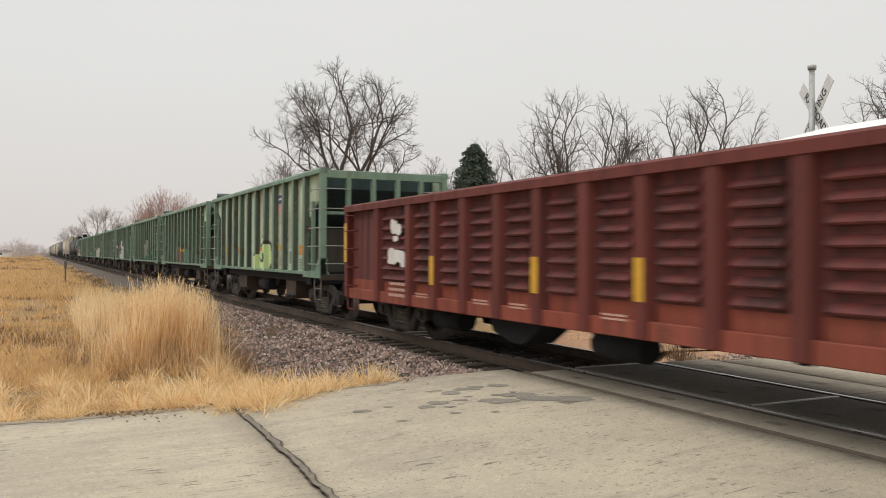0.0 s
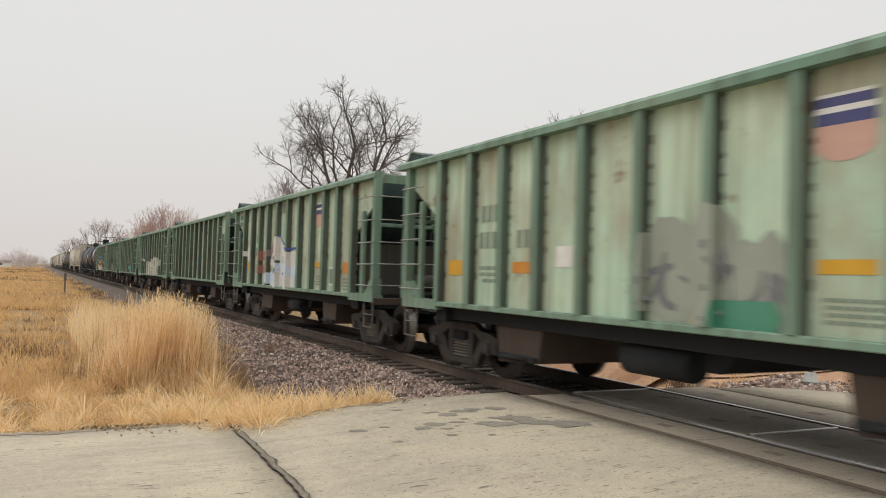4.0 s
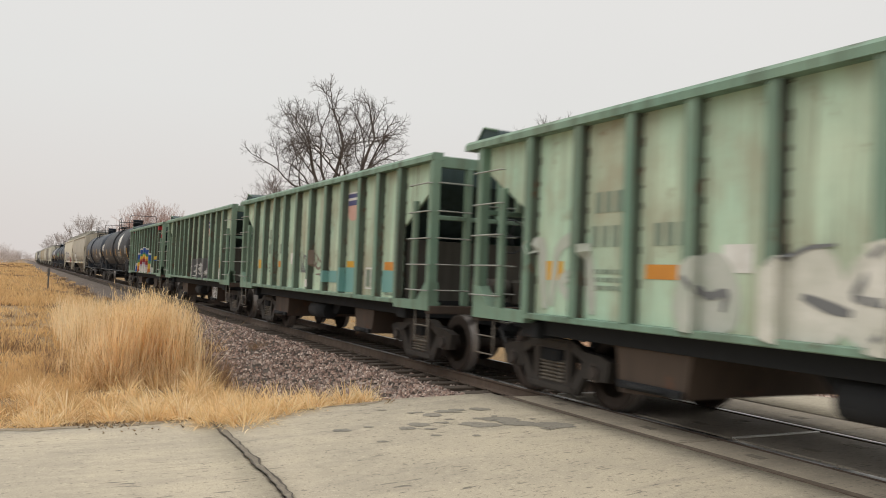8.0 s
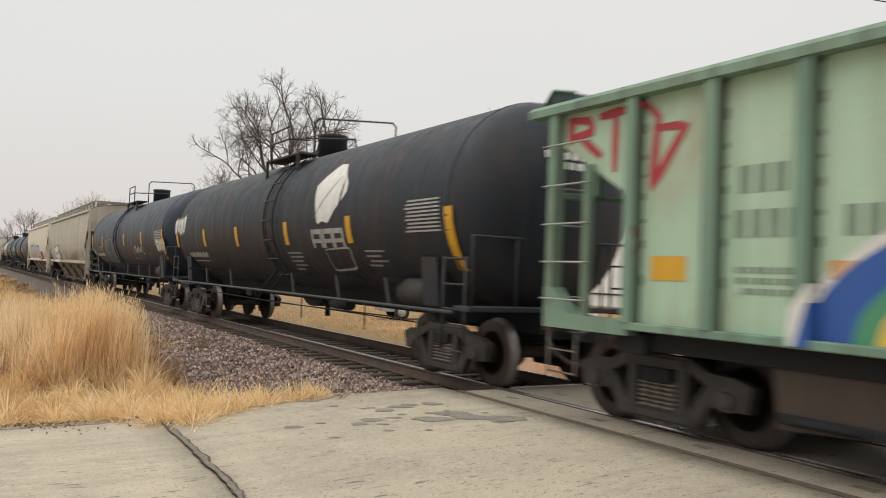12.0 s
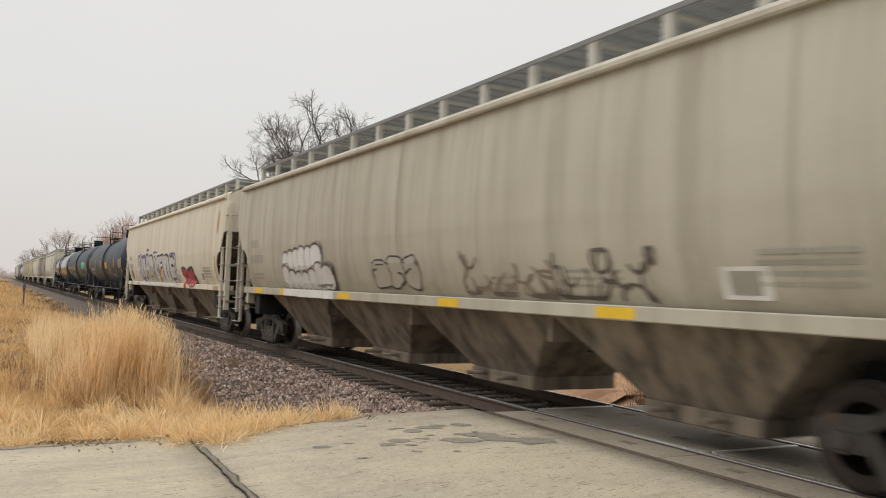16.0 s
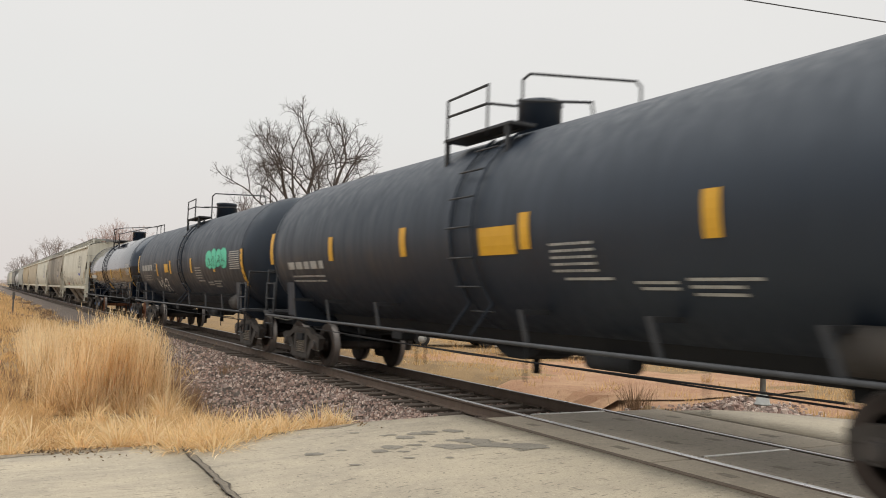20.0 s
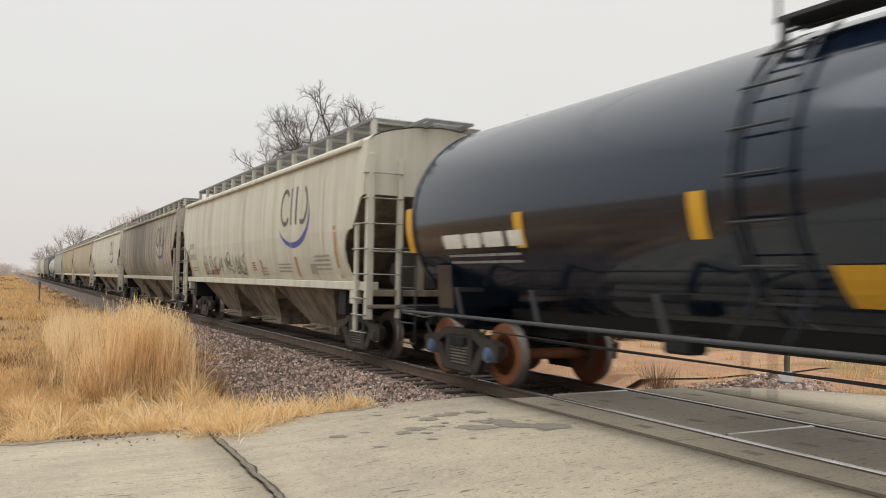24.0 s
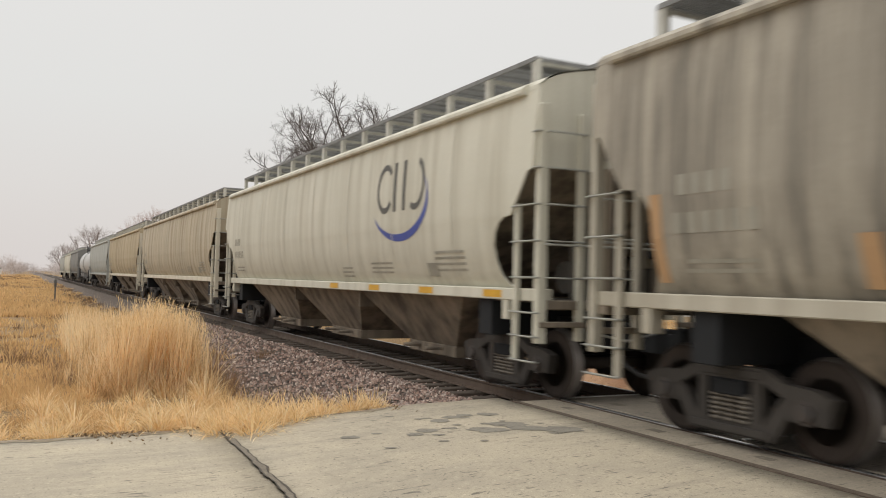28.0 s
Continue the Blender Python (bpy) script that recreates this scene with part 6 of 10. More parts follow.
    part("stencil_box", bm, M_WHITE, car)
    bm = bmesh.new()
    panel(bm, hopper_skin, 2.45, 2.60, 1.28, 1.58, 0.0035)
    panel(bm, hopper_skin, 2.67, 2.85, 1.28, 1.58, 0.0035)
    part("stencil_box", bm, M_DARKMARK, car, "dark fields of the stencilled frame")
    bm = bmesh.new()
    for k in range(25):
        panel(bm, hopper_skin, RIBS[0] - 0.045, RIBS[0] + 0.03, 1.26 + k * 0.078, 1.295 + k * 0.078, 0.003)
    tagged(part("rivet_row", bm, M_DARKMARK, car, "dark rivet marks up the end rib"), kind="stuff")
    bm = bmesh.new()
    panel(bm, hopper_skin, 7.33, 7.68, 1.66, 1.92, 0.004)
    part("card", bm, M_WHITE, car, "small white card")
    return car


def dress_hoppers(cars):
    C = RIB_EDGES

    def put(i, mat, spots, label, name="patch", power=6.0, rough=0.12, lift=0.004):
        for k, (y0, y1, z0, z1) in enumerate(spots):
            bm = bmesh.new()
            blotch(bm, hopper_skin, (y0 + y1) / 2, (z0 + z1) / 2, (y1 - y0) / 2, (z1 - z0) / 2, power, lift + 0.001 * k, C, rough=rough, seed=i * 3.0 + k)
            part(name, bm, mat, cars[i], label)

    def L(i, spots, fill, edge, seed, label="", rim=0.05, strokes=2, power=3.0):
        for k, (y0, y1, z0, z1) in enumerate(spots):
            letter(cars[i], hopper_skin, y0, y1, z0, z1, fill, edge, seed * 10 + k, C, label=label, rim=rim, order=k % 6, strokes=strokes, power=power)
    # lime piece: a block with a capped head and a ring, black outlines
    H = hopper_skin
    lime, rim = "lime green sprayed shape", "black sprayed outline"
    head = ((5.80, 1.77), (5.79, 1.90), (5.56, 2.01), (5.31, 1.98), (5.17, 1.86), (5.19, 1.76))
    sprayed(cars[0], H, head, S_BLACK, 0, rim, C, grow=0.055)
    sprayed(cars[0], H, ((5.24, 1.56), (5.24, 1.71), (5.16, 1.86), (4.92, 1.90), (4.70, 1.84), (4.60, 1.70), (4.66, 1.56)), S_BLACK, 1, rim, C)
    sprayed(cars[0], H, ((4.92, 1.06), (4.78, 1.24), (4.62, 1.28), (4.60, 1.06)), S_BLACK, 1, rim, C)
    sprayed(cars[0], H, ((6.23, 1.055), (6.24, 1.44), (5.95, 1.47), (5.93, 1.64), (5.28, 1.75), (5.18, 1.59), (5.26, 1.31), (5.27, 1.055)), S_LIME, 2, lime, C)
    sprayed(cars[0], H, ((5.29, 1.055), (5.26, 1.59), (5.13, 1.76), (4.91, 1.80), (4.70, 1.74), (4.68, 1.54), (4.62, 1.36), (4.78, 1.16), (4.98, 1.055)), S_LIME, 3, lime, C)
    sprayed(cars[0], H, head, spray("pale_lime_spray", (0.70, 0.80, 0.52)), 4, "pale sprayed cap", C)
    sprayed(cars[0], H, ((5.25, 1.40), (5.20, 1.54), (5.05, 1.57), (4.93, 1.44), (4.99, 1.29), (5.16, 1.26)), S_BLACK, 5, "black sprayed hole", C)
    brushed(cars[0], H, ((5.93, 1.42), (5.80, 1.32), (5.66, 1.31), (5.56, 1.36)), 0.035, S_BLACK, 6, rim)
    brushed(cars[0], H, ((5.82, 1.75), (5.5, 1.72), (5.2, 1.74)), 0.03, S_BLACK, 7, rim)
    brushed(cars[0], H, ((5.44, 1.36), (5.38, 1.22), (5.42, 1.10)), 0.04, S_GREYT, 7, "grey sprayed shade")
    brushed(cars[0], H, ((6.22, 1.46), (6.05, 1.50), (5.97, 1.46)), 0.03, S_BLACK, 7, rim)
    for yy, zz in ((4.50, 1.62), (4.48, 1.44), (4.46, 1.24)):
        brushed(cars[0], H, ((yy + 0.08, zz), (yy - 0.10, zz + 0.02), (yy + 0.04, zz - 0.06), (yy - 0.12, zz - 0.05)), 0.022, S_BROWN, 2, "brown scribble")
    put(0, M_ORANGE, ((5.42, 5.90, 1.59, 1.70),), "orange strip", "reflector", 12, 0, 0.013)
    # rubbed-out grey brown lettering
    buff = spray("faded_grey_brown", (0.24, 0.205, 0.16), (0.15, 0.13, 0.105))
    L(1, ((6.27, 7.23, 1.06, 1.80), (5.15, 6.23, 1.06, 1.64)), buff, S_BROWN, 6, "rubbed-out grey brown lettering", 0, 4, 5.0)
    put(1, M_YELLOW, ((6.33, 6.78, 1.57, 1.69), (5.51, 6.09, 1.58, 1.70)), "yellow strip", "reflector", 12, 0, 0.02)
    put(1, spray("blue_green_touch_up", (0.17, 0.30, 0.235)), ((4.12, 4.98, 1.12, 1.73),), "blue green touch-up patch", power=12, rough=0.02)
    L(2, ((5.3, 6.05, 1.10, 2.1), (4.7, 5.4, 1.15, 2.25), (4.15, 4.8, 1.10, 2.0)), spray("thin_grey_spray", (0.30, 0.32, 0.27), (0.22, 0.25, 0.20)), S_GREYT, 8, "faint grey sprayed letter", 0, 4)
    put(2, spray("fresh_green", (0.06, 0.24, 0.15)), ((4.24, 5.0, 1.10, 1.37), (2.43, 3.1, 1.43, 1.64)), "fresh green paint patch", power=10, rough=0.03, lift=0.022)
    # big white and pale blue piece with red and blue edges
    white, blue = "white sprayed shape of a large piece", "pale blue sprayed shade"
    sky_, navy = spray("sky_blue_spray", (0.50, 0.60, 0.70), (0.62, 0.66, 0.70)), spray("deep_blue_spray", (0.05, 0.09, 0.30))
    sprayed(cars[3], H, ((8.08, 1.93), (7.80, 2.24), (7.50, 2.40), (7.46, 2.06), (7.83, 1.88)), spray("dusty_mauve_spray", (0.27, 0.21, 0.19)), 0, "dusty mauve sprayed shadow", C)
    sprayed(cars[3], H, ((8.10, 1.12), (8.08, 1.46), (7.54, 1.50), (7.10, 1.75), (6.90, 1.70), (6.0, 1.72), (5.2, 1.66), (5.0, 1.055), (6.8, 1.055)), sky_, 1, blue, C)
    sprayed(cars[3], H, ((7.98, 1.60), (7.83, 1.92), (7.54, 2.08), (7.50, 2.36), (7.27, 2.36), (7.20, 2.06), (7.28, 1.80), (7.50, 1.68)), S_WHITE, 2, white, C)
    sprayed(cars[3], H, ((7.19, 2.05), (7.13, 2.42), (6.91, 2.42), (6.73, 2.20), (6.41, 2.09), (6.12, 1.98), (5.6, 2.04), (5.3, 1.86), (5.5, 1.60), (6.11, 1.66), (6.43, 1.71), (6.64, 1.76), (6.84, 1.64), (6.99, 1.80)), S_WHITE, 3, white, C)
    sprayed(cars[3], H, ((7.16, 1.06), (7.02, 1.48), (6.74, 1.62), (6.60, 1.42), (6.78, 1.20), (6.84, 1.06)), S_WHITE, 4, white, C)
    sprayed(cars[3], H, ((6.55, 1.06), (6.50, 1.36), (6.10, 1.40), (5.6, 1.36), (5.5, 1.06)), S_WHITE, 5, white, C)
    brushed(cars[3], H, ((7.53, 2.32), (7.42, 2.42), (7.27, 2.46), (7.0, 2.45)), 0.035, S_SCARLET, 6, "red sprayed edge")
    brushed(cars[3], H, ((6.98, 2.44), (6.72, 2.26), (6.34, 2.13), (6.0, 2.06), (5.5, 2.10), (5.2, 1.9)), 0.03, navy, 6, "deep blue sprayed edge")
    brushed(cars[3], H, ((6.66, 1.44), (6.4, 1.42), (6.15, 1.38)), 0.045, navy, 7, "deep blue sprayed stroke")
    brushed(cars[3], H, ((6.76, 1.88), (6.66, 1.84), (6.62, 1.72)), 0.05, S_BLUE, 7, "blue sprayed stroke")
    brushed(cars[3], H, ((7.45, 1.66), (7.32, 1.52), (7.12, 1.48), (6.98, 1.58)), 0.06, S_GREYT, 7, "grey sprayed stroke")
    brushed(cars[3], H, ((7.24, 2.30), (7.18, 2.05), (7.20, 1.80)), 0.045, S_GREYT, 7, "grey sprayed stroke")
    brushed(cars[3], H, ((7.76, 1.90), (7.66, 1.82), (7.58, 1.93)), 0.025, S_GREYT, 7, "grey sprayed stroke")
    put(3, spray("dull_red_touch_up", (0.34, 0.16, 0.13)), ((8.30, 8.95, 1.79, 2.06), (8.30, 8.95, 1.43, 1.66)), "dull red touch-up patch", power=12, rough=0.03)
    bm = bmesh.new()
    for k, (ya, yb) in enumerate(((11.10, 11.80), (11.05, 11.85), (11.15, 11.60))):
        for q in range(4):
            w = (yb - ya) / 4
            panel(bm, H, ya + q * w + 0.02, ya + q * w + w - 0.03, 3.06 - 0.20 * k, 3.20 - 0.20 * k, 0.006)
    tagged(part("stencil", bm, spray("worn_dark_letters", (0.06, 0.085, 0.07), (0.16, 0.19, 0.15), 0.9), cars[3], "worn dark lettering on the rear panel, unreadable"), kind="stuff")
    put(7, spray("rust_brown_smear", (0.26, 0.16, 0.09), (0.33, 0.25, 0.17), 0.8), ((11.1, 11.6, 3.02, 3.14), (11.15, 11.65, 2.80, 2.95)), "rust-brown smear", power=4, rough=0.25)
    put(3, S_WHITE, ((10.1, 10.74, 1.80, 2.20),), "white sprayed smear", "graffiti", 2.5, 0.4)
    put(3, spray("grey_smudge", (0.20, 0.215, 0.18)), ((6.45, 6.92, 3.02, 3.26),), "grey smudge", power=8, rough=0.1)
    L(4, ((8.25, 8.75, 1.2, 1.95), (7.35, 7.9, 1.2, 1.7)), S_WHITE, S_GREYT, 14, "worn white sprayed letter", 0, 1)
    put(4, S_BLUE, ((3.56, 3.87, 1.37, 1.54),), "pale blue sticker", power=12, rough=0.02)
    # long white piece, rubbed and smudged
    chalk = spray("smudged_white", (0.66, 0.64, 0.585), (0.42, 0.43, 0.36), 0.85)
    thin_ = spray("thin_white", (0.46, 0.47, 0.43), (0.36, 0.40, 0.335), 0.9)
    long_, ink_ = "white sprayed letters of a long piece", "grey sprayed letter edge"
    for path in (((10.98, 1.20), (10.92, 1.80), (10.62, 2.04), (10.56, 1.50), (10.50, 1.18)), ((10.38, 1.22), (10.30, 1.92), (9.96, 2.06), (9.84, 1.66), (10.26, 1.52), (9.86, 1.20)), ((9.70, 1.96), (9.62, 1.50), (9.58, 1.16))):
        brushed(cars[5], H, path, 0.085, thin_, 0, "thin pale sprayed letter stroke")
    sprayed(cars[5], H, ((8.40, 1.10), (8.20, 1.70), (7.70, 1.92), (7.42, 1.50), (7.48, 1.07)), thin_, 1, "thin pale sprayed letter", C)
    sprayed(cars[5], H, ((7.28, 1.06), (7.22, 1.62), (6.95, 1.86), (6.55, 1.90), (6.40, 1.62), (6.38, 1.06)), chalk, 2, long_, C)
    sprayed(cars[5], H, ((6.50, 1.06), (6.44, 1.72), (6.10, 1.93), (5.55, 1.98), (5.36, 1.70), (5.30, 1.06)), chalk, 3, long_, C)
    sprayed(cars[5], H, ((5.45, 1.06), (5.36, 1.86), (4.88, 2.08), (4.46, 2.05), (4.28, 1.80), (4.30, 1.06)), chalk, 4, long_, C)
    sprayed(cars[5], H, ((4.38, 1.06), (4.30, 1.90), (4.00, 2.02), (3.46, 1.99), (3.20, 1.82), (3.13, 1.60), (3.24, 1.055)), chalk, 5, long_, C)
    sprayed(cars[5], H, ((3.10, 1.54), (3.16, 1.90), (2.67, 1.97), (2.42, 1.64), (2.46, 1.50)), thin_, 2, "thin pale sprayed smear", C)
    for path, w in ((((5.95, 1.93), (6.20, 1.70), (6.36, 1.47), (5.95, 1.46), (5.90, 1.30), (6.20, 1.08)), 0.035), (((4.72, 2.03), (5.02, 1.76), (5.24, 1.45), (5.31, 1.20)), 0.035), (((4.27, 2.00), (4.33, 1.60), (4.32, 1.12)), 0.04),
                    (((5.34, 1.98), (4.87, 2.08), (4.46, 2.06)), 0.022), (((4.18, 1.97), (3.86, 2.03), (3.42, 1.98), (3.20, 1.76)), 0.026), (((6.80, 1.48), (6.55, 1.40), (6.35, 1.36)), 0.05), (((7.24, 1.62), (6.80, 1.88), (6.5, 1.90)), 0.02),
                    (((3.92, 1.30), (3.86, 1.52), (3.58, 1.57), (3.42, 1.38), (3.50, 1.20), (3.80, 1.16), (3.92, 1.30)), 0.045), (((8.05, 1.62), (7.85, 1.42), (7.60, 1.50), (7.66, 1.30)), 0.04), (((3.40, 1.50), (3.22, 1.40), (3.16, 1.22)), 0.05), (((5.05, 1.70), (4.60, 1.62)), 0.02)):
        brushed(cars[5], H, path, w, S_GREYT, 7, ink_)
    brushed(cars[5], H, ((2.27, 3.05), (2.08, 3.13), (1.86, 2.95), (1.78, 2.60), (1.95, 2.24)), 0.05, spray("faint_rust_curl", (0.36, 0.26, 0.19)), 0, "faint brown curl")
    put(6, M_TEAL, ((4.2, 5.1, 1.30, 1.54), (3.4, 4.06, 1.14, 1.61), (1.58, 2.12, 1.20, 1.58)), "teal touch-up patch", power=10, rough=0.05)
    scrawl(cars[6], hopper_skin, 6.15, 6.95, 1.50, 1.98, 6, S_GREYT, 21, "thin dark scrawl", 0.025)
    scrawl(cars[6], hopper_skin, 5.15, 5.95, 1.45, 1.98, 6, S_BROWN, 22, "thin dark scrawl", 0.025)
    put(6, S_WHITE, ((5.97, 6.3, 1.16, 1.34),), "small white mark", power=8)
    # grey letters with white shading
    L(7, ((5.19, 6.2, 1.10, 1.74), (4.3, 5.22, 1.06, 1.81), (3.57, 4.36, 1.06, 1.78), (3.07, 3.70, 1.08, 1.70)), spray("charcoal_spray", (0.10, 0.10, 0.105), (0.20, 0.20, 0.20)), S_SILVER, 23, "dark grey sprayed letter with silver strokes", 0.0, 5, 5.0)
    put(7, S_WHITE, ((1.53, 2.12, 1.14, 1.45),), "smudged white panel", power=10, rough=0.1)
    scrawl(cars[7], lambda y, z: -1.302, 2.85, 3.6, 0.46, 0.95, 9, S_SILVER, 27, "silver scrawl on the chute", 0.03)
    # rainbow, with a thin white halo, on a fresher mint car
    car = cars[8]
    for o in car.children:
        if o.name.startswith("side_sheet"):
            o.material_slots[0].link = 'OBJECT'
            o.material_slots[0].material = M_MINT
    for k, (ra, rb, mt) in enumerate(((3.04, 1.33, S_WHITE), (2.93, 1.26, S_RBLUE), (2.55, 1.03, S_GREEN), (2.36, 0.93, S_YEL), (2.12, 0.80, S_ORG), (1.98, 0.72, S_RED), (1.62, 0.54, S_LILAC), (1.46, 0.44, S_WHITE))):
        bm = bmesh.new()
        yc = 6.0
        ys = sorted({*[y for y in np.linspace(yc - ra, yc + ra, 60) if all(abs(y - c) > 0.012 for c in C)], *[c for c in C if abs(c - yc) < ra]})
        strip_paint(bm, hopper_skin, ys, lambda y: 1.055, lambda y: 1.056 + rb * math.sqrt(max(0, 1 - ((y - yc) / ra) ** 2)) * (1 + 0.03 * wave(y * 2, k, 1.0, 4)), 0.004 + 0.002 * k, 2)
        part("rainbow_band", bm, mt, car, "band of a sprayed rainbow")
    for w in ((0.15, 1.75, 3.1, 3.27), (1.45, 1.62, 2.1, 3.1), (0.9, 1.2, 2.75, 2.9), (0.75, 0.92, 2.55, 3.1), (0.25, 0.5, 2.86, 3.12)):
        bm = bmesh.new()
        panel(bm, hopper_skin, *w, 0.004, C)
        part("graffiti", bm, S_SCARLET, car, "dark red sprayed stroke")
    for path in (((11.85, 2.98), (11.85, 3.26)), ((11.9, 3.25), (11.55, 3.2), (11.5, 3.08), (11.85, 3.05)), ((11.7, 3.04), (11.35, 2.80)), ((11.4, 3.22), (10.95, 3.24)), ((11.15, 3.24), (11.15, 2.62)), ((10.72, 3.26), (10.55, 3.1), (10.62, 2.42), (10.2, 2.98), (10.62, 3.0))):
        bm = bmesh.new()
        fine = [(p[0] + (q[0] - p[0]) * f, p[1] + (q[1] - p[1]) * f) for p, q in zip(path, path[1:]) for f in (0, 0.2, 0.4, 0.6, 0.8)] + [path[-1]]
        ribbon(bm, hopper_skin, fine, 0.05, 0.006)
        part("graffiti", bm, S_SCARLET, car, "dark red sprayed stroke")
    for k, path in enumerate((((2.14, 1.74), (2.10, 1.95), (1.98, 1.93), (2.08, 1.83)), ((1.95, 1.94), (1.92, 1.76), (1.82, 1.78), (1.80, 1.95)), ((1.74, 1.76), (1.70, 1.94), (1.64, 1.82), (1.58, 1.94), (1.52, 1.76)))):
        brushed(car, H, path, 0.03, S_YEL, 3 + k, "yellow sprayed scrawl")
    brushed(car, H, ((2.16, 1.70), (1.85, 1.69), (1.50, 1.71)), 0.022, S_RBLUE, 2, "blue sprayed line")
    for w in ((1.55, 2.1, 1.80, 1.92), (1.55, 2.1, 1.2, 1.3), (2.35, 2.95, 1.66, 1.74)):
        bm = bmesh.new()
        panel(bm, hopper_skin, *w, 0.004)
        part("patch", bm, M_TEAL, car, "teal painted strip")


# --- oxide red gondola ---
def build_gondola(start):
    L = 16.2
    car = new_car("gondola_car", "oxide red open gondola car with corrugated sides", start, "gondola car")
    posts = [14.49, 13.07] + [12.09 - k * 0.996 for k in range(0, 12)]
    for s in (-1, 1):
        bm = bmesh.new()
        x0, x1 = sorted((s * 1.43, s * 1.46))
        box(bm, x0, x1, 0, L, 0.70, 1.03)
        part("side_sheet", bm, M_RED, car)
        bm = bmesh.new()
        box(bm, x0, x1, 0, L, 1.03, 2.40)
        part("side_sheet", bm, M_RED_GRIME, car, "sooty corrugated upper side sheet")
        bm = bmesh.new()
        prism(bm, [(s * 1.40, 2.36), (s * 1.60, 2.36), (s * 1.60, 2.47), (s * 1.57, 2.50), (s * 1.40, 2.50)][::s], "y", 0, L)
        part("top_chord", bm, M_RED_RIB, car)
        bm = bmesh.new()
        x0, x1 = sorted((s * 1.40, s * 1.54))
        box(bm, x0, x1, 0, L, 0.64, 0.84, 0.01)
        part("side_sill", bm, M_RED, car)
        for y in posts:
            def post(s=s):
                b = bmesh.new()
                prism(b, [(s * 1.45, -0.15), (s * 1.575, -0.095), (s * 1.585, -0.08), (s * 1.585, 0.08), (s * 1.575, 0.095), (s * 1.45, 0.15)][::-s], "z", 0.66, 2.38)
                return mesh_from("side_post", b, M_RED_RIB)
            part("side_post", shared(("gpost", s), post), None, car).location.y = y
        # pressed-out ribs between the posts
        for a, b_ in zip(posts[1:], posts):
            wide = (b_ - a) / 2 - 0.2
            def ribs(s=s, wide=wide):
                b = bmesh.new()
                for k in range(7):
                    z = 1.05 + k * 0.178
                    prism(b, [(s * 1.455, z), (s * 1.535, z + 0.012), (s * 1.548, z + 0.03), (s * 1.52, z + 0.062), (s * 1.455, z + 0.115)][::s], "y", -wide, wide)
                return mesh_from("pressed_ribs", b, M_RED_GRIME)
            tagged(part("pressed_ribs", shared(("grib", s, round(wide, 1)), ribs), None, car), kind="stuff").location.y = (a + b_) / 2
    for e in (0, 1):
        def Y(v):
            return v if e == 0 else L - v
        bm = bmesh.new()
        box(bm, -1.46, 1.46, *sorted((Y(0), Y(0.08))), 0.70, 2.48, 0.01)
        for z in (1.1, 1.5, 1.9, 2.3):
            box(bm, -1.40, 1.40, *sorted((Y(-0.06), Y(0.0))), z - 0.05, z + 0.05, 0.01)
        part("end_wall", bm, M_RED_RIB, car)
        for s in (-1, 1):
            bm = bmesh.new()
            x0, x1 = sorted((s * 1.46, s * 1.58))
            box(bm, x0, x1, *sorted((Y(0.0), Y(0.16))), 0.66, 2.40, 0.012)
            part("corner_post", bm, M_RED_RIB, car)
            for z in (0.90, 1.26, 1.62, 1.98, 2.28):
                bm = bmesh.new()
                pipe(bm, [(s * 1.57, Y(0.14), z), (s * 1.62, Y(0.16), z), (s * 1.62, Y(0.56), z), (s * 1.50, Y(0.58), z)], 0.012, 6)
                part("rung", bm, M_RED_RIB, car)
            bm = bmesh.new()
            pipe(bm, [(s * 1.53, Y(0.1), 0.66), (s * 1.53, Y(0.1), 0.42), (s * 1.53, Y(0.55), 0.42), (s * 1.53, Y(0.55), 0.66)], 0.017, 6)
            part("step", bm, M_RED_RIB, car)
        add_coupler(car, Y(0.0), -1 if e == 0 else 1)
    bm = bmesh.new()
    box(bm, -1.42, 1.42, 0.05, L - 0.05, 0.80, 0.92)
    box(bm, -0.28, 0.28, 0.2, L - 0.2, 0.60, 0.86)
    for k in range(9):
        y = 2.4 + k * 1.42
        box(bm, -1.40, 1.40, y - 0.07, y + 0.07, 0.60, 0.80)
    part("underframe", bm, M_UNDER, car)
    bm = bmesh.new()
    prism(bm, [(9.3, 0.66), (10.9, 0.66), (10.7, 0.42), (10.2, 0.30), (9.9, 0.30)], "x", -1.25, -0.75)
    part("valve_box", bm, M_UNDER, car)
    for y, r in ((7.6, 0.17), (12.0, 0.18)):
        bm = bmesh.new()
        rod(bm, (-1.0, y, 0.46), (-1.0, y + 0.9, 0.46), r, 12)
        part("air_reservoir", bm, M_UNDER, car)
    # scrap load and a pale sheet showing above the side
    bm = bmesh.new()
    box(bm, -1.40, 1.40, 0.1, L - 0.1, 1.9, 2.1)
    part("load", bm, M_SHADED, car)
    bm = bmesh.new()
    prism(bm, [(-0.9, 2.1), (1.0, 2.1), (1.0, 2.82), (0.1, 2.85), (-0.9, 2.60)], "y", 0.6, 6.2)
    part("load", bm, M_SIGNWHITE, car, "pale crate showing above the side")
    for y in (1.75, L - 1.75):
        add_truck(car, y, start)

    def skin(y, z):
        for p in posts:
            if abs(y - p) < 0.08:
                return -1.586
        return -1.462
    for k in (2, 5, 7, 10, 12):
        bm = bmesh.new()
        panel(bm, skin, posts[k] - 0.078, posts[k] + 0.078, 1.04, 1.50, 0.004)
        part("reflector", bm, M_YELLOW, car)
    bm = bmesh.new()
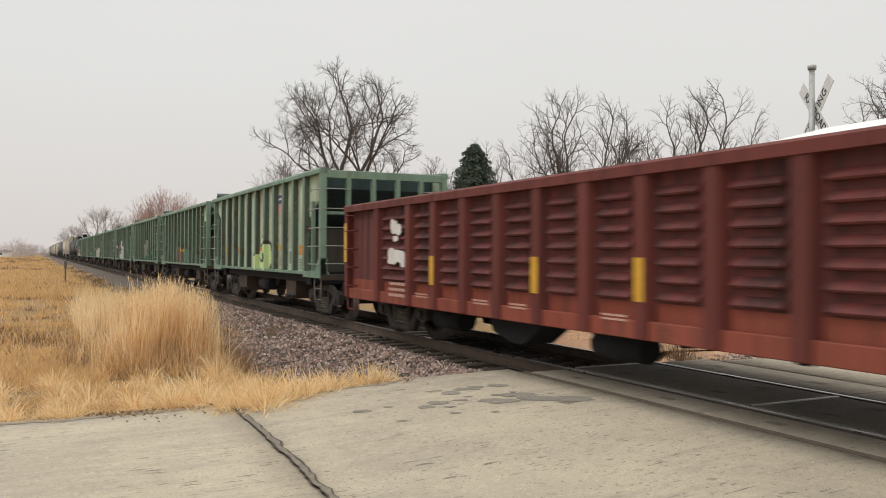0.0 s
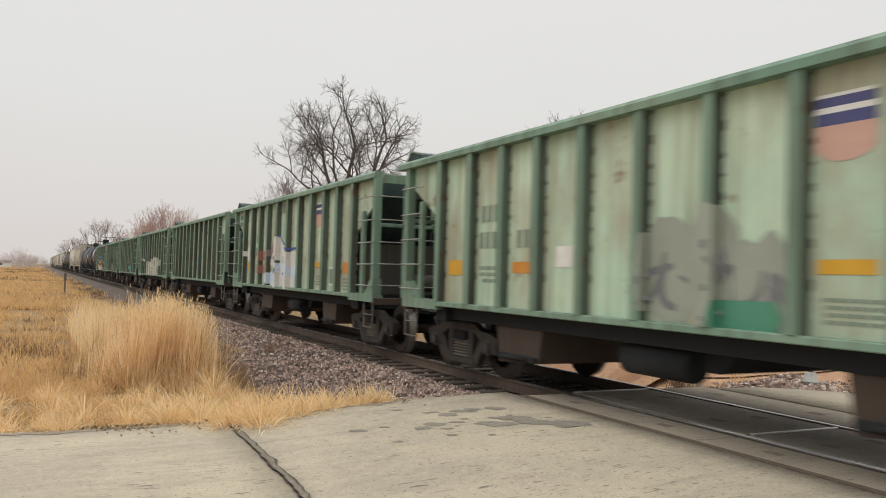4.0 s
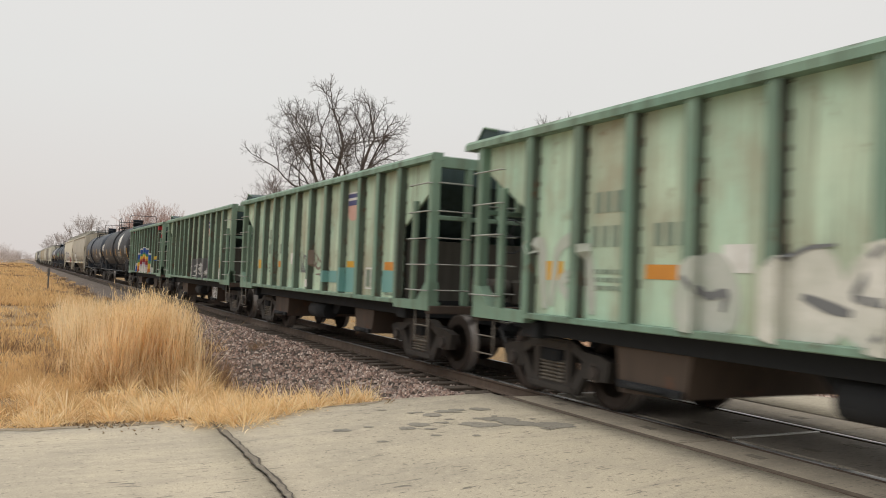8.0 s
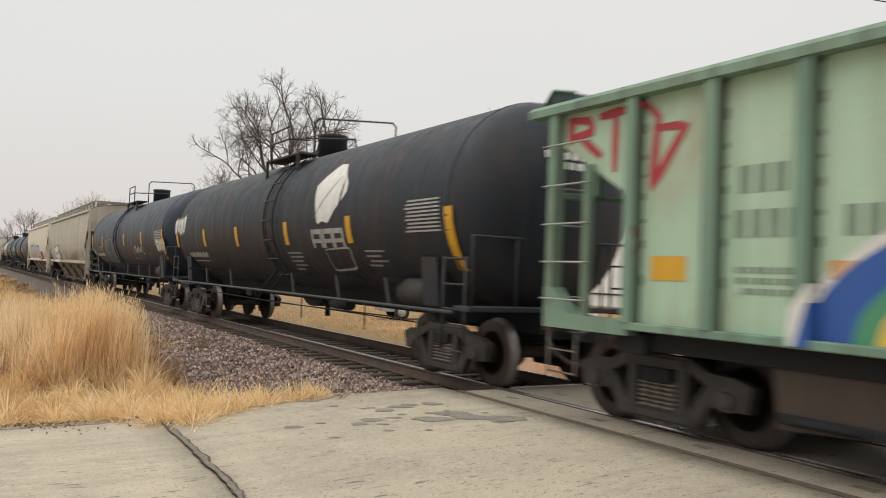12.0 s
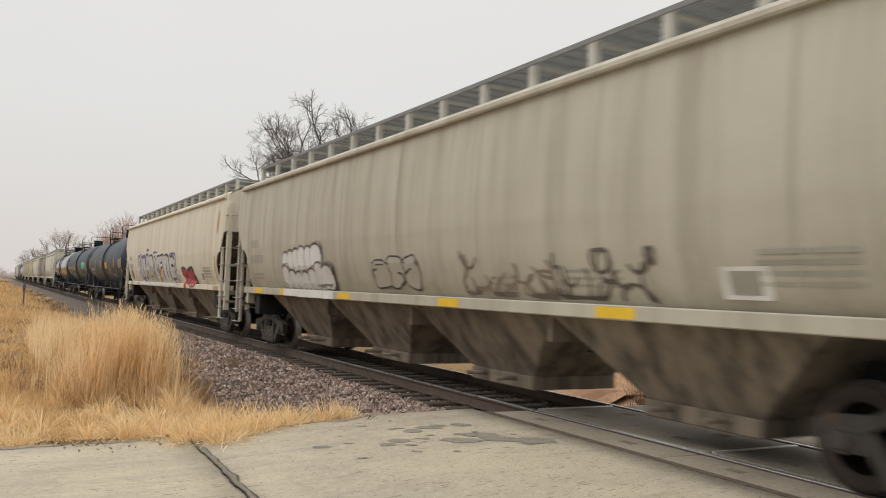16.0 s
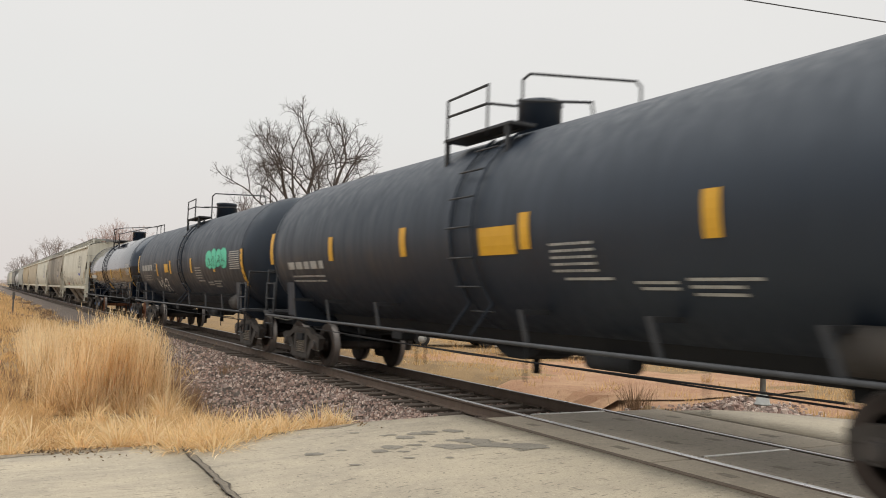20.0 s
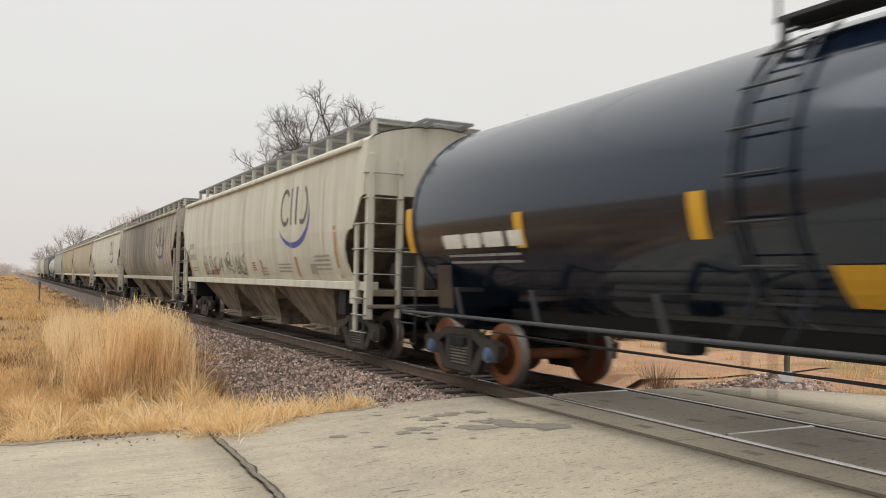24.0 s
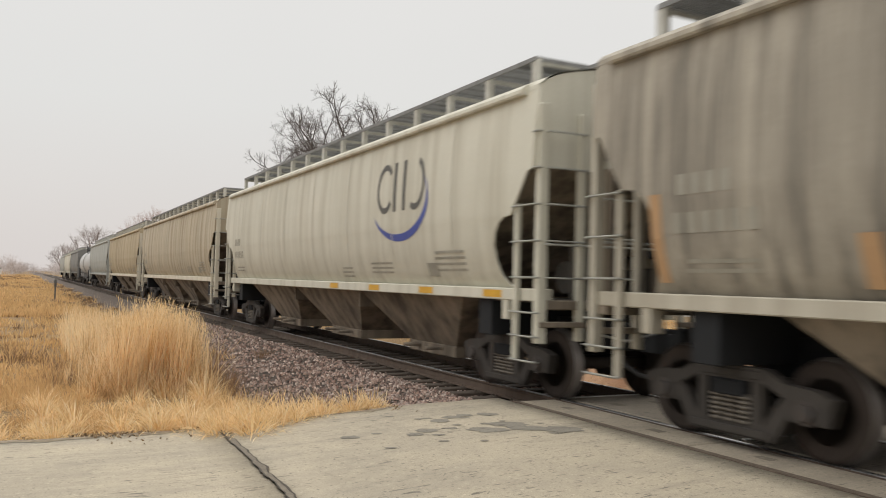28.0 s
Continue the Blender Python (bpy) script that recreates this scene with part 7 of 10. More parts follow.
    panel(bm, lambda y, z: -1.585, L - 0.16, L, 1.36, 2.14, 0.004)
    part("reflector", bm, M_YELLOW, car)
    bm = bmesh.new()
    for dy, z, a, b_, q in ((0.62, 2.02, 0.16, 0.13, 2), (0.44, 1.93, 0.15, 0.11, 3), (0.55, 1.80, 0.12, 0.05, 4)):
        blotch(bm, lambda y, z: -1.55, posts[1] + dy, z, a, b_, 2.4, 0.004 + 0.0006 * q, rough=0.8, seed=q * 2.3)
    part("worn_mark", bm, M_WHITE, car, "worn white painted mark")
    bm = bmesh.new()
    for dy, z, a, b_, q in ((0.60, 1.52, 0.30, 0.10, 5), (0.36, 1.46, 0.24, 0.12, 6), (0.70, 1.40, 0.20, 0.06, 7), (0.22, 1.36, 0.10, 0.08, 8)):
        blotch(bm, lambda y, z: -1.55, posts[1] + dy, z, a, b_, 3.0, 0.004 + 0.0006 * q, rough=0.8, seed=q * 1.9)
    part("worn_mark", bm, M_WHITE, car, "worn white painted mark")
    bm = bmesh.new()
    bars(bm, lambda y, z: -1.545, posts[1] + 0.15, posts[1] + 0.85, 0.98, 3, 0.05, 0.05, (), 6)
    for k in (2, 4, 5, 7):
        bars(bm, lambda y, z: -1.545, posts[k] + 0.25, posts[k] + 0.7, 0.86, 2, 0.025, 0.02, (), 8 + k)
    tagged(part("stencil", bm, M_LOGOPINK, car, "pale stencilled data, unreadable"), kind="stuff")
    return car


# --- covered hopper ---
SIDE = ((1.28, 1.42), (1.40, 1.56), (1.53, 1.95), (1.585, 2.45), (1.59, 2.95), (1.57, 3.40), (1.54, 3.75), (1.51, 4.02))


def covered_skin(y, z):
    return -float(np.interp(z, [p[1] for p in SIDE], [p[0] for p in SIDE]))


def build_covered(start, L, paint, sill, label, bays=3, group="", detail=True, rise=1.05):
    car = new_car("covered_hopper_car", label, start, "hopper car", group)
    # the side's edge: a rounded lobe low down, a step, then a slant up to the corner
    cut = [(1.42, 0.74), (1.50, 0.88), (1.62, 0.98), (1.80, 1.03), (2.00, 1.03), (2.16, 0.98), (2.28, 0.87), (2.35, 0.72), (2.37, 0.54), (2.88, 0.15), (2.91, 0.02), (4.02, 0.02)]
    cut = [(1.42 + (z - 1.42) * rise if z < 3 else z, c) for z, c in cut]
    brow = 1.42 + 1.50 * rise

    def ycut(z):
        return float(np.interp(z, [c[0] for c in cut], [c[1] for c in cut]))
    zs = sorted({*[c[0] for c in cut], 1.70, 2.50, 2.62, 2.75, 3.3, 3.5, 3.7, 3.88})
    for s in (-1, 1):
        bm = bmesh.new()
        rows = []
        for z in zs:
            c, x = ycut(z), -covered_skin(0, z)
            rows.append([(s * x, y, z) for y in (c, *np.linspace(1.4, L - 1.4, 13), L - c)])
        sheet(bm, rows)
        inner = [[(px - s * 0.03, py, pz) for px, py, pz in row] for row in rows]
        sheet(bm, [r[::-1] for r in inner])
        sheet(bm, [[r[0] for r in rows], [r[0] for r in inner]], False)
        sheet(bm, [[r[-1] for r in inner], [r[-1] for r in rows]], False)
        part("side_sheet", bm, paint, car, "bulging steel side sheet, rain-streaked")
        bm = bmesh.new()
        prism(bm, [(s * 1.40, 3.955), (s * 1.585, 3.955), (s * 1.60, 3.98), (s * 1.595, 4.03), (s * 1.53, 4.09), (s * 1.40, 4.12)][::s], "y", 0.30, L - 0.30)
        part("eave_rail", bm, paint, car)
        bm = bmesh.new()
        prism(bm, [(s * 1.40, 4.0), (s * 1.515, 4.0), (s * 1.51, 4.06), (s * 1.40, 4.12)][::s], "y", 0.02, L - 0.02)
        part("eave_corner", bm, paint, car)
        bm = bmesh.new()
        x0, x1 = sorted((s * 1.26, s * 1.47))
        box(bm, x0, x1, 0.0, L, 1.30, 1.46, 0.012)
        part("side_sill", bm, sill, car)
        for y in (0.75, L - 0.9):
            bm = bmesh.new()
            box(bm, x0 + 0.01, x1 - 0.01, y, y + 0.15, 1.04, 1.31, 0.01)
            part("sill_bracket", bm, sill, car)
    # vertical seams
    if detail:
        for k in range(1, 8):
            y = L * k / 8
            bm = bmesh.new()
            rows = [[(covered_skin(0, z) - 0.006, y - 0.012, z) for z in zs], [(covered_skin(0, z) - 0.007, y + 0.012, z) for z in zs]]
            sheet(bm, rows)
            part("weld_seam", bm, paint, car)
    # roof
    bm = bmesh.new()
    prof = [(-1.51, 4.06), (-1.42, 4.14), (-1.25, 4.22), (-1.0, 4.29), (-0.6, 4.37), (0, 4.41), (0.6, 4.37), (1.0, 4.29), (1.25, 4.22), (1.42, 4.14), (1.51, 4.06)]
    sheet(bm, [[(x, y, z) for x, z in prof] for y in np.linspace(-0.02, L + 0.02, 12)])
    box(bm, -0.22, 0.22, 0.9, L - 0.9, 4.38, 4.48, 0.03)
    part("roof", bm, paint, car)
    # running boards: gratings on upright stands, joined across the roof near each end
    for s in (-1, 1):
        bm = bmesh.new()
        xa, xb = sorted((s * 0.40, s * 1.18))
        lines = 17 if detail else 9
        for k in range(lines):
            x = xa + (xb - xa) * k / (lines - 1)
            edge = k in (0, lines - 1)
            t = 0.012 if edge else 0.0065
            box(bm, x - t, x + t, 0.62, L - 0.62, 4.535 if edge else 4.566, 4.595)
        for k in range(int((L - 1.3) / 0.33)):
            box(bm, xa, xb, 0.70 + k * 0.33, 0.715 + k * 0.33, 4.555, 4.57)
        part("running_board", bm, M_GRATE, car, "galvanised grating walkway on the roof")
        spots = list(np.linspace(0.66, L - 0.66, int((L - 1.3) / 1.22) + 1))
        for y in spots:
            def stand(s=s):
                b = bmesh.new()
                box(b, *sorted((s * 1.172, s * 1.182)), -0.065, 0.065, 4.22, 4.58)
                box(b, *sorted((s * 1.10, s * 1.172)), -0.065, -0.05, 4.24, 4.56)
                box(b, *sorted((s * 0.40, s * 1.17)), -0.028, 0.028, 4.50, 4.55)
                return mesh_from("board_stand", b, M_STILE)
            part("board_stand", shared(("stand", s), stand), None, car).location.y = y
    for e in (0, 1):
        y0, y1 = (0.62, 1.12) if e == 0 else (L - 1.12, L - 0.62)
        bm = bmesh.new()
        for k in range(12):
            y = y0 + (y1 - y0) * k / 11
            box(bm, -1.17, 1.17, y - 0.006, y + 0.006, 4.535 if k in (0, 11) else 4.57, 4.592)
        tagged(part("crossover_board", bm, M_GRATE, car, "grating walkway across the roof"), kind="stuff")
        ya, yb = (-0.30, 0.60) if e == 0 else (L - 0.60, L + 0.30)
        bm = bmesh.new()
        for k in range(12):
            x = -0.50 + 1.0 * k / 11
            box(bm, x - 0.008, x + 0.008, ya + 0.02, yb - 0.02, 4.45 if k in (0, 11) else 4.475, 4.50)
        tagged(part("end_step_board", bm, M_GRATE, car, "overhanging grating step at the roof's end"), kind="stuff")
        for f in (-1, 1):
            bm = bmesh.new()
            box(bm, *sorted((f * 0.34, f * 0.40)), ya, yb, 4.36, 4.45)
            part("step_bearer", bm, M_GRATE, car)
        for q in (ya, yb - 0.02):
            bm = bmesh.new()
            box(bm, -0.51, 0.51, q, q + 0.02, 4.44, 4.50)
            part("step_edge", bm, M_GRATE, car)
    # ends
    for e in (0, 1):
        def Y(v):
            return v if e == 0 else L - v
        bm = bmesh.new()
        prism(bm, [(Y(0.06), 3.95), (Y(0.06), brow), (Y(2.7), 1.32), (Y(2.76), 1.36), (Y(0.14), brow + 0.06), (Y(0.14), 3.95)], "x", -1.26, 1.26)
        k = (brow - 1.99) / (brow - 1.32)
        for sx in (-1, 1):
            prism(bm, [(Y(0.06), brow), (Y(0.06 + 2.64 * k), 1.99), (Y(0.12 + 2.64 * k), 2.03), (Y(0.14), brow + 0.04)], "x", *sorted((sx * 1.262, sx * 1.49)))
        part("slope_sheet", bm, M_SOOTBAY, car, "grimy sloping end sheet")
        bm = bmesh.new()
        prism(bm, [(-1.565, brow), (1.565, brow), (1.565, 3.35), (1.535, 3.75), (1.505, 4.03), (1.41, 4.12), (1.25, 4.20), (1.0, 4.27), (0.6, 4.35), (0, 4.39), (-0.6, 4.35), (-1.0, 4.27), (-1.25, 4.20), (-1.41, 4.12), (-1.505, 4.03), (-1.535, 3.75), (-1.565, 3.35)], "y", *sorted((Y(0.0), Y(0.019))))
        part("end_sheet", bm, paint, car)
        for px, w, z0, z1 in ((-1.46, 0.07, 0.78, 3.80), (-0.86, 0.05, 0.80, 3.72), (-0.42, 0.055, 1.3, brow + 0.06), (0.42, 0.055, 1.3, brow + 0.06), (0.86, 0.05, 0.80, 3.72), (1.46, 0.07, 0.78, 3.80)):
            bm = bmesh.new()
            box(bm, px - w, px + w, *sorted((Y(-0.06), Y(0.04))), z0, z1, 0.01)
            part("end_post", bm, M_SOOTBAY if abs(px) < 0.6 else sill, car)
        for s in (-1, 1):
            bm = bmesh.new()
            x0, x1 = sorted((s * 1.48, s * 1.55))
            box(bm, x0, x1, *sorted((Y(0.42), Y(0.50))), 0.55, 2.56, 0.01)
            part("ladder_stile", bm, sill, car)
            for z in (0.55, 0.86, 1.16, 1.60, 2.06, 2.52) + ((2.98, 3.44) if e == 0 else ()):
                def rung(s=s, e=e, z=z):
                    b = bmesh.new()
                    w = 1 if e == 0 else -1
                    far = 0.50 if z < 2.6 else 0.03
                    pipe(b, [(s * 1.50, -0.05 * w, 0), (s * 1.58, -0.05 * w, 0), (s * 1.58, far * w, 0), (s * 1.50, far * w, 0)], 0.014, 6)
                    return mesh_from("rung", b, M_RUNG)
                part("rung", shared(("crung", s, e, z < 2.6), rung), None, car).location = (0, Y(0), z)
            for z in (1.60, 2.06, 2.52, 2.98, 3.44):
                def erung(s=s, e=e):
                    b = bmesh.new()
                    w = -1 if e == 0 else 1
                    pipe(b, [(s * 1.42, 0.04 * w, 0), (s * 1.42, 0.11 * w, 0), (s * 0.86, 0.11 * w, 0), (s * 0.86, 0.04 * w, 0)], 0.013, 6)
                    return mesh_from("rung", b, M_RUNG)
                part("rung", shared(("cerung", s, e), erung), None, car).location = (0, Y(0), z)
        bm = bmesh.new()
        box(bm, -1.46, 1.46, *sorted((Y(-0.04), Y(0.16))), 1.20, 1.32, 0.012)
        box(bm, -1.50, -0.80, *sorted((Y(-0.08), Y(0.03))), 0.98, 1.05, 0.01)
        box(bm, 0.80, 1.50, *sorted((Y(-0.08), Y(0.03))), 0.98, 1.05, 0.01)
        part("end_sill", bm, M_SOOTBAY, car, "dusty end sill with side steps")
        bm = bmesh.new()
        pipe(bm, [(-1.46, Y(-0.10), 2.02), (1.46, Y(-0.10), 2.02)], 0.016, 6)
        part("end_grab_rail", bm, M_RUNG, car)
        bm = bmesh.new()
        box(bm, -0.72, 0.10, *sorted((Y(0.30), Y(0.42))), 1.33, 2.05, 0.02)
        box(bm, 0.50, 0.78, *sorted((Y(0.24), Y(0.50))), 1.33, 1.78, 0.03)
        rod(bm, (-0.35, Y(0.22), 1.35), (-0.35, Y(0.22), 2.6), 0.035, 8)
        part("brake_rigging", bm, M_SHADED, car, "grimy brake levers and plates")
        bm = bmesh.new()
        box(bm, -1.35, 1.35, *sorted((Y(0.2), Y(1.3))), 1.28, 1.33)
        part("end_platform", bm, M_SHADED, car)
        add_coupler(car, Y(0.0), -1 if e == 0 else 1)
    bm = bmesh.new()
    lathe(bm, [(-0.01, 0.26), (0.02, 0.28), (0.03, 0.22), (0.02, 0.05), (0.06, 0.03)], (0.55, -0.12, 2.2), "y", 18)
    box(bm, 0.35, 0.75, -0.05, 0.12, 1.9, 2.4, 0.02)
    part("brake_wheel", bm, M_BLACK, car)
    bm = bmesh.new()
    rod(bm, (-0.7, 0.55, 1.62), (0.2, 0.55, 1.62), 0.22, 14)
    box(bm, 0.3, 0.8, 0.35, 0.75, 1.34, 1.75, 0.03)
    part("brake_cylinder", bm, M_SHADED, car)
    # discharge bays
    b0, b1 = 2.35, L - 2.35
    n = bays
    for k in range(n):
        y0, y1 = b0 + (b1 - b0) * k / n, b0 + (b1 - b0) * (k + 1) / n
        yc = (y0 + y1) / 2
        bm = bmesh.new()
        top = [(-1.27, y0, 1.32), (1.27, y0, 1.32), (1.27, y1, 1.32), (-1.27, y1, 1.32)]
        hw = (y1 - y0) * 0.205
        low = [(-0.68, yc - hw, 0.42), (0.68, yc - hw, 0.42), (0.68, yc + hw, 0.42), (-0.68, yc + hw, 0.42)]
        vt, vl = [bm.verts.new(p) for p in top], [bm.verts.new(p) for p in low]
        for i in range(4):
            bm.faces.new((vt[i], vl[i], vl[(i + 1) % 4], vt[(i + 1) % 4]))
        bm.faces.new(vt), bm.faces.new(vl[::-1])
        bmesh.ops.recalc_face_normals(bm, faces=bm.faces[:])
        part("discharge_bay", bm, M_SOOTBAY, car, "dirty tapering discharge bay")
        bm = bmesh.new()
        box(bm, -0.72, 0.72, yc - hw - 0.03, yc + hw + 0.03, 0.24, 0.43, 0.015)
        for yy in (yc - hw * 0.5, yc + hw * 0.5):
            rod(bm, (-1.05, yy, 0.37), (1.05, yy, 0.37), 0.035, 6)
        part("outlet_gate", bm, M_SOOTBAY, car)
        if k:
            bm = bmesh.new()
            box(bm, -1.26, 1.26, y0 - 0.03, y0 + 0.03, 0.98, 1.32)
            part("bay_web", bm, M_SOOTBAY, car)
    bm = bmesh.new()
    box(bm, -0.28, 0.28, 0.15, 2.7, 0.74, 1.06, 0.01)
    box(bm, -0.28, 0.28, L - 2.7, L - 0.15, 0.74, 1.06, 0.01)
    box(bm, -0.14, 0.14, 2.6, L - 2.6, 0.80, 0.98)
    part("centre_sill", bm, M_UNDER, car)
    for y in (1.45, L - 1.6):
        bm = bmesh.new()
        box(bm, -1.40, 1.40, y - 0.18, y + 0.18, 0.80, 1.30, 0.01)
        part("body_bolster", bm, M_UNDER, car)
        add_truck(car, y, start)
    # data stencils
    bm = bmesh.new()
    for y0, n, z in ((L - 2.05, 4, 2.42), (L - 2.35, 6, 2.05)):
        for k in range(n):
            panel(bm, covered_skin, y0 + k * 0.185, y0 + k * 0.185 + 0.105, z, z + 0.20, 0.004, (), 3)
    bars(bm, covered_skin, L - 2.3, L - 1.4, 1.76, 2, 0.04, 0.05, (), 5)
    bars(bm, covered_skin, 1.9, 2.9, 1.95, 4, 0.04, 0.05, (), 6)
    bars(bm, covered_skin, 4.6, 5.6, 1.80, 3, 0.035, 0.045, (), 7)
    bars(bm, covered_skin, 6.6, 7.2, 1.72, 3, 0.035, 0.045, (), 8)
    panel(bm, covered_skin, 2.85, 3.2, 1.60, 1.81, 0.007, (), 4)
    tagged(part("stencil", bm, M_GREYMARK, car, "dark stencilled data, unreadable"), kind="stuff")
    return car


def emblem(car, swoosh, tone, yc=4.15):
    """A crescent under three upright strokes, as plain shapes."""
    bm = bmesh.new()
    zc = 2.86
    for y, a0, a1 in ((yc + 0.62, 40, 320), (yc - 0.63, 60, 250)):
        rows = []
        for k in range(25):
            a = radians(a0 + (a1 - a0) * k / 24) + (math.pi if y < yc else 0)
            rows.append([(covered_skin(0, 3.12 + math.sin(a) * 0.44 * f) - 0.004, y - math.cos(a) * 0.36 * f, 3.12 + math.sin(a) * 0.44 * f) for f in (1.0, 0.76)])
        sheet(bm, rows)
    for y in (yc - 0.19, yc + 0.19):
        panel(bm, covered_skin, y - 0.06, y + 0.06, 2.70, 3.55, 0.004, (), 4)
    part("emblem", bm, tone, car, "dark upright emblem strokes")
    bm = bmesh.new()
    rows = []
    for k in range(33):
        a = math.pi * (0.80 + 1.10 * k / 32)
        t = math.sin(math.pi * (k / 32) ** 1.25)
        ro, ri = 1.0, 1.0 - 0.19 * t
        row = []
        for f in (ro, (ro + ri) / 2, ri):
            y, z = yc + math.cos(a) * 1.14 * f, zc + math.sin(a) * 0.68 * f
            row.append((covered_skin(y, z) - 0.005, y, z))
        rows.append(row)
    sheet(bm, rows)
    part("emblem", bm, swoosh, car, "blue crescent emblem")


def strips(car, mat, spots):
    for y0, y1, z0, z1 in spots:
        bm = bmesh.new()
        panel(bm, covered_skin, y0, y1, z0, z1, 0.005, (), 5)
        part("reflector", bm, mat, car)


def sill_skin(y, z):
    """The side sheet, and the sill that stands out below it."""
    return -1.474 if z < 1.47 else covered_skin(y, z)


def dress_covered(ch1, ch2, s1, s2, s3):
    # silver bubble letters in two banks, spilling over the sill
    dark = spray("umber_spray", (0.075, 0.062, 0.052), (0.13, 0.11, 0.09))
    mist = spray("misty_brown_spray", (0.22, 0.195, 0.165), (0.30, 0.275, 0.235))
    bright = spray("bright_silver_spray", (0.66, 0.66, 0.65), (0.50, 0.49, 0.47))
    for yc, zc, a, h, seed in ((13.62, 2.12, 0.36, 0.30, 3), (13.12, 1.75, 0.40, 0.29, 4)):
        shade = bmesh.new()
        blotch(shade, covered_skin, yc - 0.02, zc, a, h, 2.4, 0.003, rough=0.15, seed=seed)
        part("graffiti", shade, mist, ch1, "brown sprayed shade beside silver letters")
    upper = ((15.45, 15.88, 1.82, 2.28), (15.10, 15.52, 1.82, 2.32), (14.72, 15.18, 1.82, 2.34), (14.30, 14.80, 1.84, 2.37), (13.90, 14.38, 1.84, 2.36), (13.36, 14.02, 1.84, 2.40))
    for k, (y0, y1, z0, z1) in enumerate(upper):
        letter(ch1, covered_skin, y0, y1, z0, z1, bright, mist, 310 + k, (), label="silver bubble letter with dark rim", power=2.8, rim=0.022, order=k, strokes=0)
    lower = ((15.44, 15.94, 1.46, 1.98), (15.02, 15.54, 1.46, 1.88), (14.60, 15.10, 1.46, 1.84), (14.16, 14.70, 1.46, 1.84), (13.70, 14.26, 1.46, 1.90), (13.30, 13.82, 1.46, 2.02), (12.80, 13.42, 1.46, 1.98))
    for k, (y0, y1, z0, z1) in enumerate(lower):
        letter(ch1, covered_skin, y0, y1, z0, z1, bright, mist, 330 + k, (), label="silver bubble letter with dark rim", power=3.0, rim=0.022, order=6 + k, strokes=0)
    # dark arcs over the crowns of the letters
    for k, (y0, y1, z0, z1) in enumerate(upper + lower):
        bm = bmesh.new()
        yc, a = (y0 + y1) / 2, (y1 - y0) / 2
        drop = 0.9 if k in (5, 12) else 0.25
        arc = [(yc + a * 0.95 * math.cos(q), z1 - 0.17 + 0.17 * math.sin(q)) for q in np.linspace(math.pi * (1 + 0.12 * drop), 0.5, 14)]
        ribbon(bm, covered_skin, arc, 0.032 if k in (5, 12) else 0.020, 0.008 + 0.003 * (k if k < 6 else k))
        part("graffiti", bm, dark, ch1, "dark sprayed arc over a silver letter")
    for y0, y1, z0 in ((12.82, 13.5, 1.30), (13.48, 14.1, 1.305), (14.08, 14.9, 1.30), (14.88, 15.90, 1.31)):
        bm = bmesh.new()
        panel(bm, lambda y, z: -1.474, y0, y1, z0, 1.462, 0.008)
        part("graffiti", bm, S_WHITE, ch1, "white sprayed lower edge over the sill")
    letters(ch1, covered_skin, 9.2, 10.9, 1.54, 2.10, 3, spray("chalky_spray", (0.40, 0.375, 0.31)), S_BLACK, 32, label="pale bubble letter with dark outline", rim=0.03, strokes=1)
    scrawl(ch1, covered_skin, 5.8, 7.9, 1.52, 2.10, 13, S_BROWN, 33, "brown scrawled marker lettering", 0.024)
    scrawl(ch1, covered_skin, 4.1, 5.75, 1.52, 2.04, 11, dark, 36, "brown scrawled marker lettering", 0.022)
    bm = bmesh.new()
    panel(bm, covered_skin, 2.75, 3.28, 1.56, 1.85, 0.004, (), 4)
    part("notice", bm, M_WHITE, ch1, "white notice frame")
    bm = bmesh.new()
    panel(bm, covered_skin, 2.79, 3.28, 1.56, 1.85, 0.004, (), 4)
    part("notice", bm, M_WHITE, ch2, "white notice frame")
    rnd = random.Random(34)
    coat = spray("grey_silver_spray", (0.40, 0.40, 0.40), (0.58, 0.57, 0.55), 0.8)
    # grey bodies, side by side, with tops at different heights
    tall = ((14.93, 15.84, 2.62), (13.66, 14.95, 2.53), (12.84, 13.66, 2.68), (11.66, 12.82, 2.60), (10.88, 11.66, 2.54), (10.16, 10.88, 2.54), (9.40, 10.16, 2.58), (8.25, 9.42, 2.56), (7.10, 8.27, 2.50))
    for k, (ya, yb, top) in enumerate(tall):
        for grow, mt, lift, nm in ((0.075, S_VIOLET if k in (1, 8) else S_WHITE, 0.004, "sprayed outline"), (0.0, coat, 0.009, "grey silver sprayed letter body")):
            bm = bmesh.new()
            blotch(bm, covered_skin, (ya + yb) / 2, (1.47 + top) / 2, (yb - ya) / 2 + grow * 0.7, (top - 1.47) / 2 + grow * (1 if grow else 0), 9.0 if k in (1, 4, 5, 6) else 4.5, lift + 0.0008 * (k % 2), rough=0.05, seed=k + 340.0)
            part("graffiti", bm, mt, ch2, nm)

    def stroke(path, width, mat, lift, label):
        bm = bmesh.new()
        fine = [(p[0] + (q[0] - p[0]) * f, p[1] + (q[1] - p[1]) * f) for p, q in zip(path, path[1:]) for f in (0, 0.25, 0.5, 0.75)] + [path[-1]]
        ribbon(bm, covered_skin, fine, width, lift)
        part("graffiti_shading", bm, mat, ch2, label)
    ink = "black sprayed letter stroke"
    soft = spray("dark_grey_spray", (0.085, 0.083, 0.085), (0.16, 0.155, 0.15))
